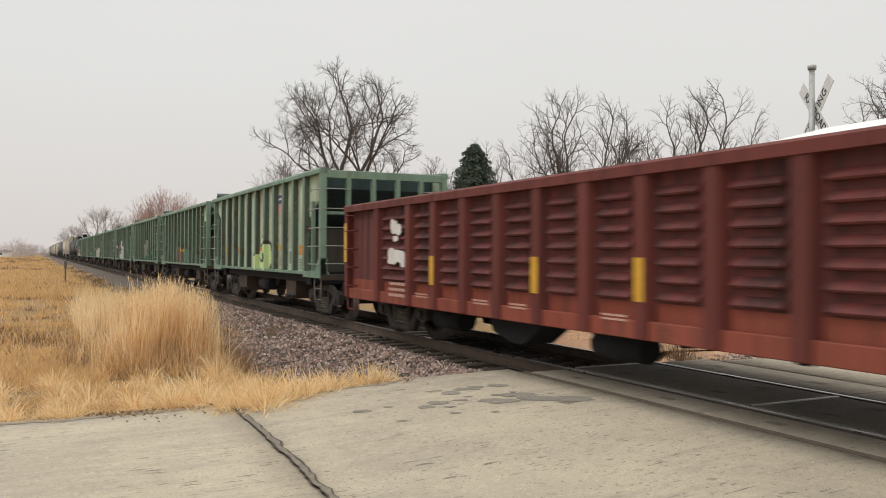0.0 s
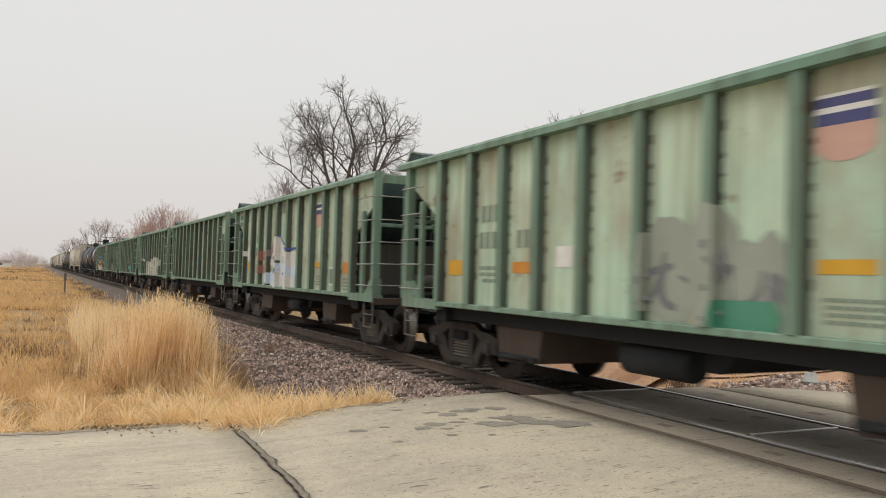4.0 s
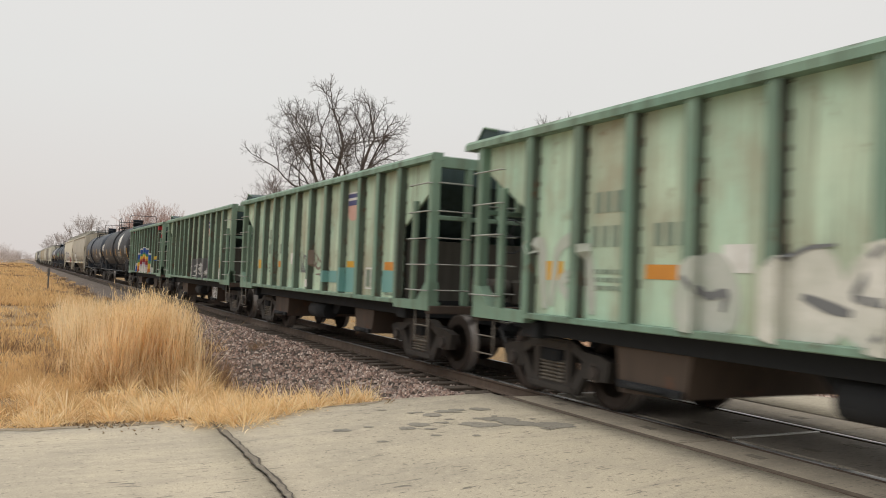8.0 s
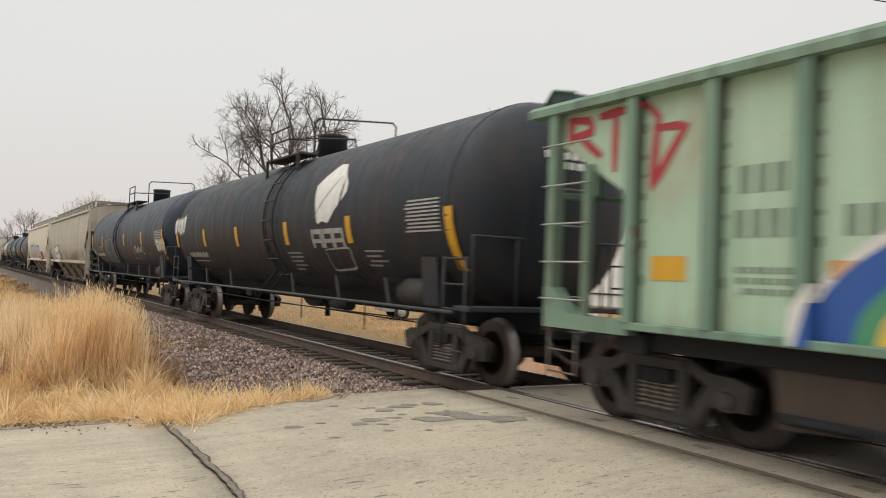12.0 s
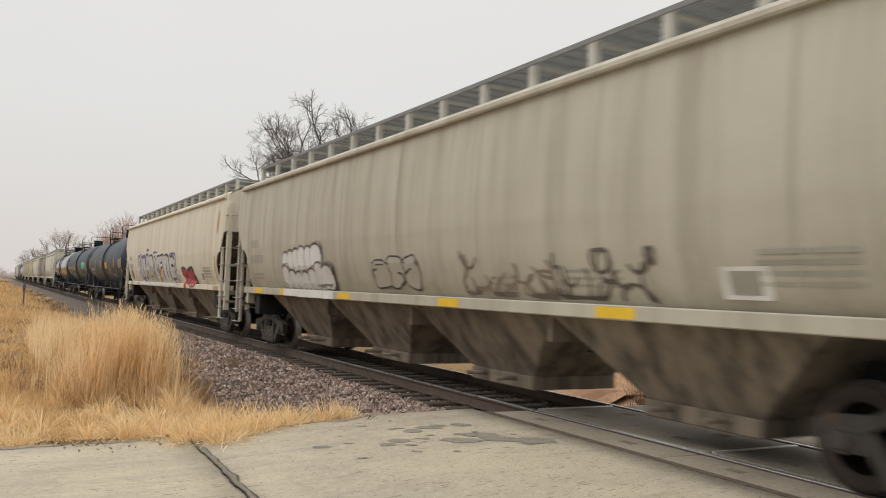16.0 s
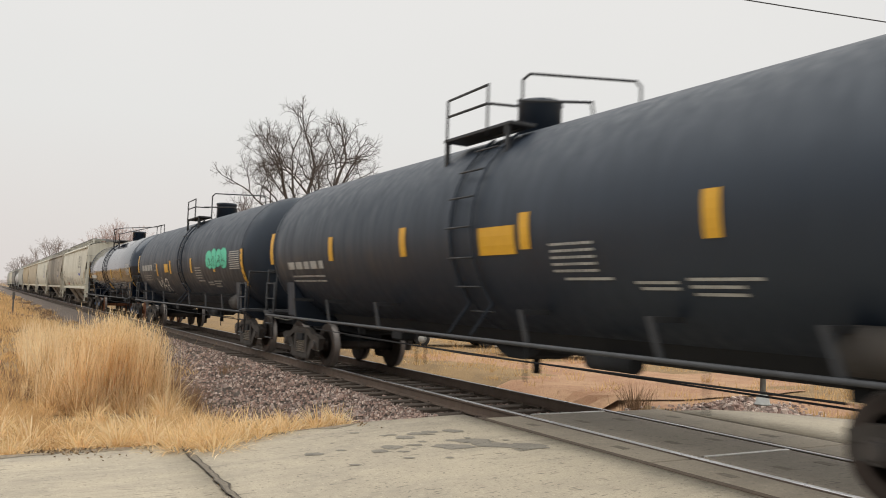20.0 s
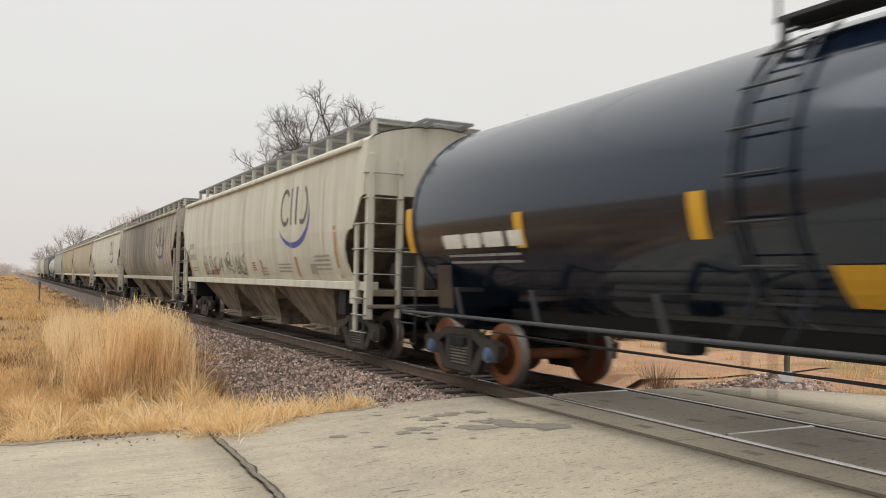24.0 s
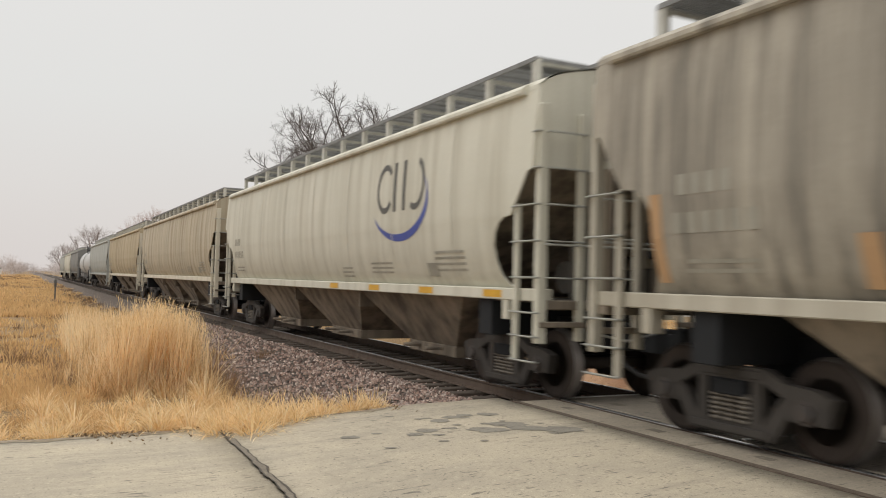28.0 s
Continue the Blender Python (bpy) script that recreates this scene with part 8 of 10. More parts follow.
    # arched letters
    stroke(((15.74, 1.99), (15.72, 2.39), (15.60, 2.56), (15.40, 2.60), (15.18, 2.53), (15.04, 2.32), (15.07, 2.09), (15.19, 1.76), (15.06, 1.58)), 0.055, soft, 0.012, ink)
    stroke(((15.50, 2.36), (15.48, 2.12)), 0.07, soft, 0.012, ink)
    stroke(((13.50, 2.04), (13.61, 2.16), (13.58, 2.42), (13.44, 2.58), (13.23, 2.63), (13.02, 2.55), (12.93, 2.32), (12.92, 2.04)), 0.055, S_BLACK, 0.012, ink)
    stroke(((13.26, 2.28), (13.27, 2.12)), 0.06, soft, 0.0122, ink)
    stroke(((13.51, 1.96), (13.24, 1.83), (13.15, 1.60)), 0.045, soft, 0.0124, ink)
    # violet letter
    for path in (((14.87, 2.50), (13.71, 2.50)), ((14.87, 2.40), (14.81, 1.98), (14.65, 1.48)), ((14.42, 2.46), (14.31, 1.97), (14.10, 1.48)), ((13.74, 2.46), (13.66, 2.03), (13.52, 1.48))):
        stroke(path, 0.045, S_VIOLET, 0.0126, "violet sprayed letter stroke")
    # squarer letters
    for path in (((12.74, 2.52), (12.33, 2.56), (12.0, 2.55), (11.83, 2.44), (11.73, 2.21), (11.68, 1.93), (11.67, 1.50)), ((12.14, 2.11), (12.01, 1.82), (11.94, 1.6)), ((12.58, 2.15), (12.48, 1.88)), ((12.62, 1.70), (12.36, 1.68))):
        stroke(path, 0.05, S_BLACK, 0.012, ink)
    for path in (((11.57, 2.46), (11.29, 2.50), (11.1, 2.33), (10.91, 2.07), (10.82, 1.88)), ((11.55, 2.42), (11.48, 2.04), (11.40, 1.50))):
        stroke(path, 0.05, soft, 0.012, ink)
    for path in (((10.82, 2.47), (10.51, 2.50), (10.18, 2.50)), ((10.55, 2.16), (10.48, 1.92), (10.43, 1.50)), ((10.7, 2.06), (10.61, 1.77), (10.58, 1.50)), ((10.15, 2.50), (9.78, 2.52), (9.42, 2.53)), ((10.12, 2.22), (9.73, 2.22)), ((10.11, 2.03), (9.77, 2.03)), ((9.65, 2.16), (9.61, 1.86), (9.59, 1.56))):
        stroke(path, 0.045, S_BLACK, 0.0124, ink)
    for path in (((9.30, 2.48), (8.80, 2.52), (8.40, 2.44), (8.32, 2.0), (8.36, 1.55)), ((8.95, 2.2), (8.85, 1.6)), ((8.15, 2.42), (7.60, 2.44), (7.25, 2.3)), ((7.95, 2.1), (7.45, 2.08)), ((7.30, 2.2), (7.28, 1.55))):
        stroke(path, 0.05, S_BLACK, 0.012, ink)
    # white glints and violet haloes
    for path in (((11.11, 2.49), (10.95, 2.17)), ((12.71, 2.01), (12.6, 1.76)), ((10.12, 2.13), (9.75, 2.13)), ((13.46, 1.99), (13.60, 2.02)), ((15.60, 1.98), (15.80, 2.0)), ((15.0, 2.06), (14.9, 2.06))):
        stroke(path, 0.05, S_WHITE, 0.014, "white sprayed glint")
    for path in (((15.42, 2.74), (14.97, 2.62), (14.76, 2.64)), ((13.70, 2.63), (13.45, 2.78), (13.14, 2.82), (12.84, 2.72)), ((11.8, 2.66), (11.33, 2.64), (10.87, 2.64))):
        stroke(path, 0.05, S_VIOLET, 0.0036, "violet sprayed halo")
    for path in (((15.87, 1.74), (15.78, 1.64)), ((14.5, 1.73), (14.40, 1.68)), ((14.15, 1.76), (14.0, 1.66)), ((12.38, 1.77), (12.21, 1.77)), ((12.57, 1.53), (12.40, 1.57)), ((10.95, 1.73), (10.75, 1.71)), ((10.74, 1.6), (10.46, 1.59)), ((10.45, 1.72), (10.19, 1.72))):
        stroke(path, 0.055, S_YEL, 0.0150, "yellow accent of the lettering")
    for path in (((12.85, 1.95), (12.76, 1.60)), ((10.3, 1.93), (10.21, 1.55)), ((9.96, 1.95), (10.32, 1.92))):
        stroke(path, 0.07, S_ORG, 0.0140, "orange accent of the lettering")
    for y0, y1 in ((7.2, 9.8), (9.82, 12.6), (12.62, 15.8)):
        bm = bmesh.new()
        panel(bm, lambda y, z: -1.474, y0, y1, 1.345, 1.462, 0.008)
        part("graffiti", bm, S_WHITE, ch2, "white sprayed lower edge over the sill")
    # round grey doodle
    stroke([(17.75 + 0.17 * math.cos(q), 1.80 + 0.20 * math.sin(q)) for q in np.linspace(0, 6.6, 16)], 0.05, soft, 0.006, "round grey sprayed doodle")
    stroke([(17.75 + 0.07 * math.cos(q), 1.80 + 0.08 * math.sin(q)) for q in np.linspace(0, 6.6, 12)], 0.03, soft, 0.006, "round grey sprayed doodle")
    # three joined red block shapes on a black ground
    red, ground_ = "red sprayed block shape", "black sprayed ground of the red shapes"
    sprayed(ch2, sill_skin, ((6.22, 1.86), (6.13, 2.03), (5.84, 2.05), (5.53, 2.02), (5.36, 1.93), (5.30, 1.62), (6.05, 1.66)), S_BLACK, 0, ground_)
    sprayed(ch2, sill_skin, ((5.36, 1.95), (5.0, 1.98), (4.80, 2.03), (4.47, 2.05), (4.27, 2.0), (4.23, 1.78), (4.0, 1.70), (3.97, 1.56), (4.13, 1.44), (4.28, 1.34), (4.62, 1.36), (5.2, 1.42)), S_BLACK, 1, ground_)
    rose = spray("worn_red_spray", (0.42, 0.035, 0.045), (0.28, 0.03, 0.04), 0.8)
    sprayed(ch2, sill_skin, ((6.16, 1.9), (5.94, 1.97), (5.53, 1.94), (5.26, 1.88), (5.52, 1.75), (5.80, 1.68), (6.10, 1.70)), rose, 2, red)
    sprayed(ch2, sill_skin, ((5.80, 1.76), (5.52, 1.78), (5.52, 1.35), (5.60, 1.30), (5.86, 1.30), (5.88, 1.40)), rose, 3, red)
    sprayed(ch2, sill_skin, ((5.30, 1.92), (4.96, 1.89), (4.70, 1.79), (4.74, 1.53), (5.03, 1.42), (5.31, 1.42), (5.34, 1.66)), rose, 4, red)
    sprayed(ch2, sill_skin, ((4.74, 1.90), (4.35, 1.98), (4.30, 1.82), (4.50, 1.72), (4.33, 1.69), (4.12, 1.54), (4.06, 1.47), (4.32, 1.35), (4.54, 1.39), (4.80, 1.50)), rose, 5, red)
    sprayed(ch2, sill_skin, ((5.21, 1.64), (5.09, 1.67), (5.0, 1.61), (5.03, 1.49), (5.17, 1.49)), S_SILVER, 6, "silver gap in the red shapes")
    for path in (((4.60, 1.70), (4.66, 1.62), (4.80, 1.64)), ((4.33, 1.72), (4.15, 1.70), (4.08, 1.60)), ((5.40, 1.78), (5.36, 1.50))):
        brushed(ch2, sill_skin, path, 0.035, S_BLACK, 6, "black sprayed stroke")
    strips(ch1, M_SILLYELLOW, [(0.95 + 0.02, 1.7, 1.32, 1.44)])
    for car in (ch1, ch2):
        L = 19.8
        for y in (0.95, 4.4, 8.0, 12.0, 15.6, 17.6):
            bm = bmesh.new()
            panel(bm, lambda a, b: -1.47, y, y + 0.62, 1.32, 1.44, 0.004)
            part("reflector", bm, M_SILLYELLOW if car is ch1 else M_FADEDORANGE, car)
    bm = bmesh.new()
    panel(bm, covered_skin, 1.15, 1.28, 1.55, 2.3, 0.005, (), 6)
    blotch(bm, covered_skin, 0.9, 3.3, 0.12, 0.35, 2, 0.004)
    part("reflector", bm, M_FADEDORANGE, ch2)
    emblem(s1, M_SWOOSH, spray("emblem_grey", (0.09, 0.088, 0.08)))
    emblem(s2, M_SWOOSH_DIRTY, spray("emblem_black", (0.055, 0.053, 0.05)), 3.64)
    emblem(s3, M_SWOOSH, spray("emblem_grey", (0.09, 0.088, 0.08)))
    for c, mt in ((s1, M_FADEDORANGE), (s2, M_FADEDORANGE)):
        strips(c, mt, [(1.42, 1.58, 1.52, 2.55), (4.04, 4.2, 1.52, 1.98), (6.98, 7.13, 1.54, 1.95), (13.86, 14.05, 1.55, 1.98), (16.2, 16.36, 1.57, 2.45)])
    for y in (0.9, 3.0, 5.2, 7.4):
        bm = bmesh.new()
        panel(bm, lambda a, b: -1.47, y, y + 0.5, 1.33, 1.43, 0.004)
        part("reflector", bm, M_YELLOW, s3)
    faint = spray("dusty_grey", (0.36, 0.355, 0.31), (0.27, 0.265, 0.23), 0.8)
    for k, path in enumerate(((0.1, 0.1, 0.05, 0.9, 0.5, 1.0, 0.6, 0.55, 0.1, 0.5, 0.6, 0.1), (0.2, 0.0, 0.15, 0.95, 0.6, 0.9), (0.7, 0.9, 0.15, 0.8, 0.1, 0.15, 0.65, 0.1), (0.1, 0.95, 0.5, 0.5, 0.75, 0.95, 0.5, 0.5, 0.45, 0.0), (0.1, 0.0, 0.4, 1.0, 0.75, 0.0, 0.6, 0.4, 0.2, 0.4), (0.15, 1.0, 0.1, 0.05, 0.7, 0.1, 0.7, 0.95), (0.1, 0.0, 0.15, 1.0, 0.7, 0.05, 0.7, 1.0), (0.65, 0.95, 0.1, 0.75, 0.65, 0.35, 0.1, 0.05))):
        y = 13.85 - 0.69 * k
        brushed(s1, covered_skin, tuple((y - 0.66 * path[i], 1.60 + 0.56 * path[i + 1]) for i in range(0, len(path), 2)), 0.04, faint, k % 4, "faint grey sprayed letter")
    scrawl(s1, covered_skin, 8.4, 13.9, 1.58, 2.2, 14, S_GREYT, 42, "grey scrawled strokes", 0.02)
    for z in (1.56, 1.62, 1.68):
        bm = bmesh.new()
        panel(bm, covered_skin, 12.2, 13.05, z, z + 0.03, 0.02)
        part("stripe", bm, S_SCARLET, s1, "faded red stripe")
    bm = bmesh.new()
    bars(bm, covered_skin, 7.6, 7.95, 1.86, 4, 0.03, 0.03, (), 3)
    tagged(part("stencil", bm, S_SCARLET, s1), kind="stuff")


# --- tank car ---
TANK_R, TANK_Z = 1.53, 2.50


def tank_skin(y, z):
    return -math.sqrt(max(0.0, TANK_R ** 2 - (z - TANK_Z) ** 2))


def build_tank(centre, paint, label, detail=1, lad=-0.55, shift=0.0, drop=0.0, wheel=None, cap=None, group="black tank cars", hoop=False, spots=()):
    """centre: the middle of the car at the start; truck centres 14.15 m apart."""
    half = 8.45
    start = centre - 9.1
    o = 9.1            # middle in the car's own space
    car = new_car("tank_car", label, start, "tank car", group)
    bm = bmesh.new()
    prof = [(o - half, 0.02)]
    for k in range(1, 10):
        a = k * math.pi / 18
        prof.append((o - half + 0.62 * (1 - math.cos(a)), TANK_R * math.sin(a) ** 0.72))
    prof += [(o - 4.0, TANK_R), (o - 1.6, TANK_R), (o + 1.6, TANK_R), (o + 4.0, TANK_R)]
    for k in range(9, 0, -1):
        a = k * math.pi / 18
        prof.append((o + half - 0.62 * (1 - math.cos(a)), TANK_R * math.sin(a) ** 0.72))
    prof.append((o + half, 0.02))
    lathe(bm, prof, (0, 0, TANK_Z), "y", 56)
    part("tank_shell", bm, paint, car, "cylindrical tank shell with dished ends")
    # weld bands and jacket joint
    for y, w in ((o + lad + 0.35, 0.04), (o - half + 0.66, 0.03), (o + half - 0.66, 0.03)):
        bm = bmesh.new()
        lathe(bm, [(y - w, TANK_R + 0.002), (y - w, TANK_R + 0.009), (y + w, TANK_R + 0.009), (y + w, TANK_R + 0.002)], (0, 0, TANK_Z), "y", 48)
        part("shell_band", bm, paint, car)
    # top fittings: dome, platform and railing
    bm = bmesh.new()
    lathe(bm, [(TANK_Z + TANK_R - 0.10, 0.33), (TANK_Z + TANK_R + 0.42, 0.33), (TANK_Z + TANK_R + 0.44, 0.35), (TANK_Z + TANK_R + 0.50, 0.34), (TANK_Z + TANK_R + 0.52, 0.05)], (0, o - 0.1, 0), "z", 24)
    part("dome", bm, paint, car, "round valve housing on top")
    zt = TANK_Z + TANK_R - 0.10
    for x0, x1 in ((-1.12, -0.70), (0.70, 1.12)):
        bm = bmesh.new()
        box(bm, x0, x1, o - 1.0, o + (0.85 if shift else 1.2), zt - 0.02, zt + 0.03, 0.008)
        part("platform", bm, M_BLACK, car, "black steel platform beside the dome")
    for x in (-1.1, 1.1):
        for y in (o - 0.9, o + (0.75 if shift else 1.1)):
            bm = bmesh.new()
            box(bm, x - 0.03, x + 0.03, y - 0.03, y + 0.03, zt - 0.40, zt)
            part("platform_post", bm, M_BLACK, car)
    x, y0, y1, h, g = 1.12, o - 1.0, o + 1.15, zt + 0.72, zt + 1.02
    rails = (((-x, y1, zt), (-x, y1, h), (-x, y0 + 1.45, h), (-x, y0 + 1.45, zt)), ((-x, y0, zt), (-x, y0, zt + 0.36), (-x, y0 + 0.5, zt + 0.40)), ((-x, y1, h - 0.28), (-x, y0 + 1.45, h - 0.28)),
                ((x, y1, zt), (x, y1, g), (x, y0, g), (x, y0, zt)), ((x, o, zt), (x, o, g)),
                ((-x, y1, h), (-0.6, o + 1.18, zt + 0.84), (x, y1, g)), ((-x, y0, zt + 0.36), (x, y0, g)))
    if shift or hoop:
        # a box rail beside the dome and a hoop across the car behind it
        rails = (((-x, o + 0.75, zt - 0.1), (-x, o + 0.75, 4.55), (-x, o - 0.40, 4.57), (-x, o - 0.40, zt - 0.1)), ((-x, o + 0.75, 4.30), (-x, o - 0.40, 4.30), (-0.7, o - 0.5, 4.30)),
                 ((-0.6, o - 0.50, zt), (-0.6, o - 0.50, 4.70), (-0.52, o - 0.56, 4.79), (0.98, o - 1.12, 4.80), (1.05, o - 1.15, 4.72), (1.05, o - 1.15, zt)), ((-0.95, o - 0.9, zt + 0.34), (0.0, o - 1.32, 4.30), (0.06, o - 1.33, zt)))
    for pts in rails:
        bm = bmesh.new()
        pipe(bm, pts, 0.020, 6)
        part("railing", bm, M_BLACK, car)
    # side ladders over the shell
    for s in (-1, 1):
        for yy in (o + lad - 0.29, o + lad + 0.29):
            bm = bmesh.new()
            pts = []
            for k in range(9):
                a = radians(-40 + k * 12)
                pts.append((s * (TANK_R + 0.07) * math.cos(a), yy, TANK_Z + (TANK_R + 0.07) * math.sin(a)))
            pipe(bm, [(s * 1.55, yy, 1.05)] + pts, 0.022, 5)
            part("ladder_stile", bm, paint, car)
        for k in range(8):
            a = radians(-44 + k * 14.5)
            bm = bmesh.new()
            x, z = s * (TANK_R + 0.11) * math.cos(a), TANK_Z + (TANK_R + 0.11) * math.sin(a)
            rod(bm, (x, o + lad - 0.31, z), (x, o + lad + 0.31, z), 0.014, 6)
            part("rung", bm, M_BLACK, car)
        # long grab rail low on the side
        bm = bmesh.new()
        pipe(bm, [(s * 1.56, o - half + 0.35, 1.01), (s * 1.56, o + half - 0.35, 1.01)], 0.026, 8)
        part("side_rail", bm, M_PIPE, car, "long grey pipe rail along the side")
        for y in (-6.2, -4.3, -2.1, 2.1, 4.3, 6.2):
            def strut(s=s):
                b = bmesh.new()
                prism(b, [(-0.04, 1.0), (0.04, 1.0), (0.22, 1.42), (0.14, 1.42)], "x", *sorted((s * 1.50, s * 1.53)))
                box(b, *sorted((s * 1.10, s * 1.53)), 0.12, 0.20, 1.36, 1.42)
                return mesh_from("rail_strut", b, M_BLACK)
            part("rail_strut", shared(("strut", s), strut), None, car).location.y = o + y
        for e in (-1, 1):
            ye = o + e * 8.30
            for yy in (ye, ye - e * 0.55):
                bm = bmesh.new()
                pipe(bm, [(s * 1.50, yy, 0.48), (s * 1.50, yy, 1.75)], 0.02, 6)
                part("ladder_stile", bm, M_BLACK, car)
            for z in (0.50, 0.82, 1.05, 1.38, 1.72):
                bm = bmesh.new()
                pipe(bm, [(s * 1.50, ye, z), (s * 1.50, ye - e * 0.55, z)], 0.016, 6)
                part("rung", bm, M_BLACK, car)
    # end platforms, stub sills, saddles
    for e in (-1, 1):
        bm = bmesh.new()
        box(bm, -1.52, 1.52, *sorted((o + e * 8.05, o + e * 8.42)), 1.03, 1.10, 0.01)
        part("end_platform", bm, M_BLACK, car, "black end platform")
        bm = bmesh.new()
        pipe(bm, [(-1.45, o + e * 8.38, 1.1), (-1.45, o + e * 8.38, 2.02), (1.45, o + e * 8.38, 2.02), (1.45, o + e * 8.38, 1.1)], 0.02, 6)
        part("handrail", bm, M_BLACK, car)
        for x in (-0.75, 0.75):
            bm = bmesh.new()
            pipe(bm, [(x, o + e * 8.38, 1.1), (x, o + e * 8.38, 2.02)], 0.018, 6)
            part("handrail_post", bm, M_BLACK, car)
        bm = bmesh.new()
        box(bm, -0.30, 0.30, *sorted((o + e * 5.4, o + e * 8.45)), 0.72, 1.06, 0.02)
        part("stub_sill", bm, M_UNDER, car)
        bm = bmesh.new()
        prism(bm, [(-1.30, 1.05), (-1.36, 1.75), (-1.1, 1.40), (-0.6, 1.12), (0, 1.02), (0.6, 1.12), (1.1, 1.40), (1.36, 1.75), (1.30, 1.05), (0.9, 0.82), (-0.9, 0.82)], "y", *sorted((o + e * 7.3, o + e * 6.85)))
        part("saddle", bm, paint, car)
        add_coupler(car, o + e * 8.45, e)
        add_truck(car, o + e * 7.075, start, wheel, cap)
    bm = bmesh.new()
    rod(bm, (-1.1, o - 7.2, 1.22), (-1.1, o - 6.0, 1.22), 0.21, 14)
    part("brake_reservoir", bm, M_TRUCK, car)
    # outlet, pipes and rods under the belly
    bm = bmesh.new()
    prism(bm, [(o - 0.85, 0.90), (o - 0.62, 0.76), (o - 0.35, 0.69), (o, 0.69), (o + 0.22, 0.75), (o + 0.5, 0.90)], "x", -0.36, 0.36)
    rod(bm, (0, o - 0.2, 0.72), (0, o - 0.2, 0.47), 0.06, 12)
    part("bottom_outlet", bm, M_UNDER, car)
    bm = bmesh.new()
    prism(bm, [(-0.66, 1.13), (-0.47, 0.89), (-0.24, 0.825), (0.24, 0.825), (0.47, 0.89), (0.66, 1.13)], "y", o - 6.3, o + 6.3)
    part("belly_jacket", bm, M_UNDER, car, "black jacket over the steam coils under the belly")
    bm = bmesh.new()
    rod(bm, (-0.8, o - 3.2, 0.86), (-0.8, o - 2.4, 0.86), 0.11, 12)
    part("air_reservoir", bm, M_UNDER, car)
    bm = bmesh.new()
    box(bm, -0.95, -0.65, o + 2.4, o + 2.8, 0.78, 0.98, 0.03)
    part("valve_box", bm, M_UNDER, car)
    for pts in ([(-1.15, o - 6.0, 0.80), (-1.1, o, 0.74), (-1.15, o + 6.0, 0.80)], [(-0.5, o - 6.0, 0.68), (-0.5, o + 6.0, 0.68)], *[[(-1.12, o + y, 0.5), (-1.12, o + y, 1.0)] for y in (-4.5, -1.5, 1.2, 1.5, 3.8)]):
        bm = bmesh.new()
        pipe(bm, pts, 0.012, 6)
        part("brake_rod", bm, M_UNDER, car)
    if detail:
        usual = ((-7.82, 1.65, 2.60), (-4.90, 2.15, 2.60), (-1.55 + shift, 2.15, 2.60), (1.75 + shift, 2.15, 2.60), (4.8 + shift, 2.15, 2.60), (7.98, 2.15, 2.85))
        for y, z0, z1 in spots or usual:
            bm = bmesh.new()
            panel(bm, tank_skin, o + y - 0.105, o + y + 0.105, z0 - drop, z1 - drop, 0.010, (), 6)
            part("reflector", bm, M_YELLOW, car)
        bm = bmesh.new()
        rows = {"leaf": ((5.0, 6.9, 1.72, 0.12), (5.1, 6.7, 1.60, 0.03), (-2.05, -1.28, 1.80, 0.03), (-2.05, -1.32, 1.72, 0.03), (-1.95, -1.28, 1.64, 0.03), (-2.05, -1.40, 1.56, 0.03), (-1.8, -1.28, 1.48, 0.03), (-5.68, -4.92, 1.82, 0.03), (-5.5, -4.92, 1.74, 0.03), (-5.68, -5.0, 1.66, 0.03), (-5.4, -4.92, 1.59, 0.03)),
                "grey": ((6.11, 6.95, 1.71, 0.15), (4.86, 5.71, 1.71, 0.15), (4.9, 6.8, 1.60, 0.03), (5.0, 6.2, 1.50, 0.03), (-3.34, -2.23, 1.63, 0.03)),
                "mint": ((4.8, 7.0, 2.20, 0.22), (5.26, 6.9, 1.99, 0.03), (5.4, 6.9, 1.91, 0.03), (5.26, 6.7, 1.83, 0.03))}
        kind_ = "leaf" if "leaf" in label else "grey" if "grey" in label else "mint" if "mint" in label else ""
        for y0, y1, z, h in rows.get(kind_, ((4.85, 6.95, 2.02, 0.15), (4.9, 6.8, 1.86, 0.035), (4.9, 6.8, 1.765, 0.035))):
            bars(bm, tank_skin, o + y0, o + y1, z, 1, h, 0.04, (), 3, 0.010)
        if shift:
            bars(bm, tank_skin, o - 3.22, o - 2.40, 2.17, 5, 0.03, 0.045, (), 3, 0.010)
            for y0, y1, z in ((-3.42, -2.61, 1.78), (-4.33, -3.74, 1.74), (-4.33, -3.80, 1.68), (-5.34, -4.47, 1.77), (-5.12, -4.47, 1.70), (-5.12, -4.50, 1.63)):
                panel(bm, tank_skin, o + y0, o + y1, z, z + 0.03, 0.010, (), 2)
        elif not kind_:
            bars(bm, tank_skin, o - 2.3, o - 1.55, 1.92, 5, 0.03, 0.05, (), 3, 0.010)
            bars(bm, tank_skin, o - 5.6, o - 4.0, 1.72, 3, 0.03, 0.05, (), 8, 0.010)
        tagged(part("stencil", bm, M_DIMWHITE, car, "white stencilled data, unreadable"), kind="stuff")
        bm = bmesh.new()
        for k in range(9):
            panel(bm, tank_skin, o - 7.6, o - 6.6 - 0.04 * (k % 3), 2.10 + k * 0.055, 2.127 + k * 0.055, 0.010, (), 2)
        tagged(part("stencil", bm, M_DIMWHITE, car, "white ruled data table, unreadable"), kind="stuff")
    return car


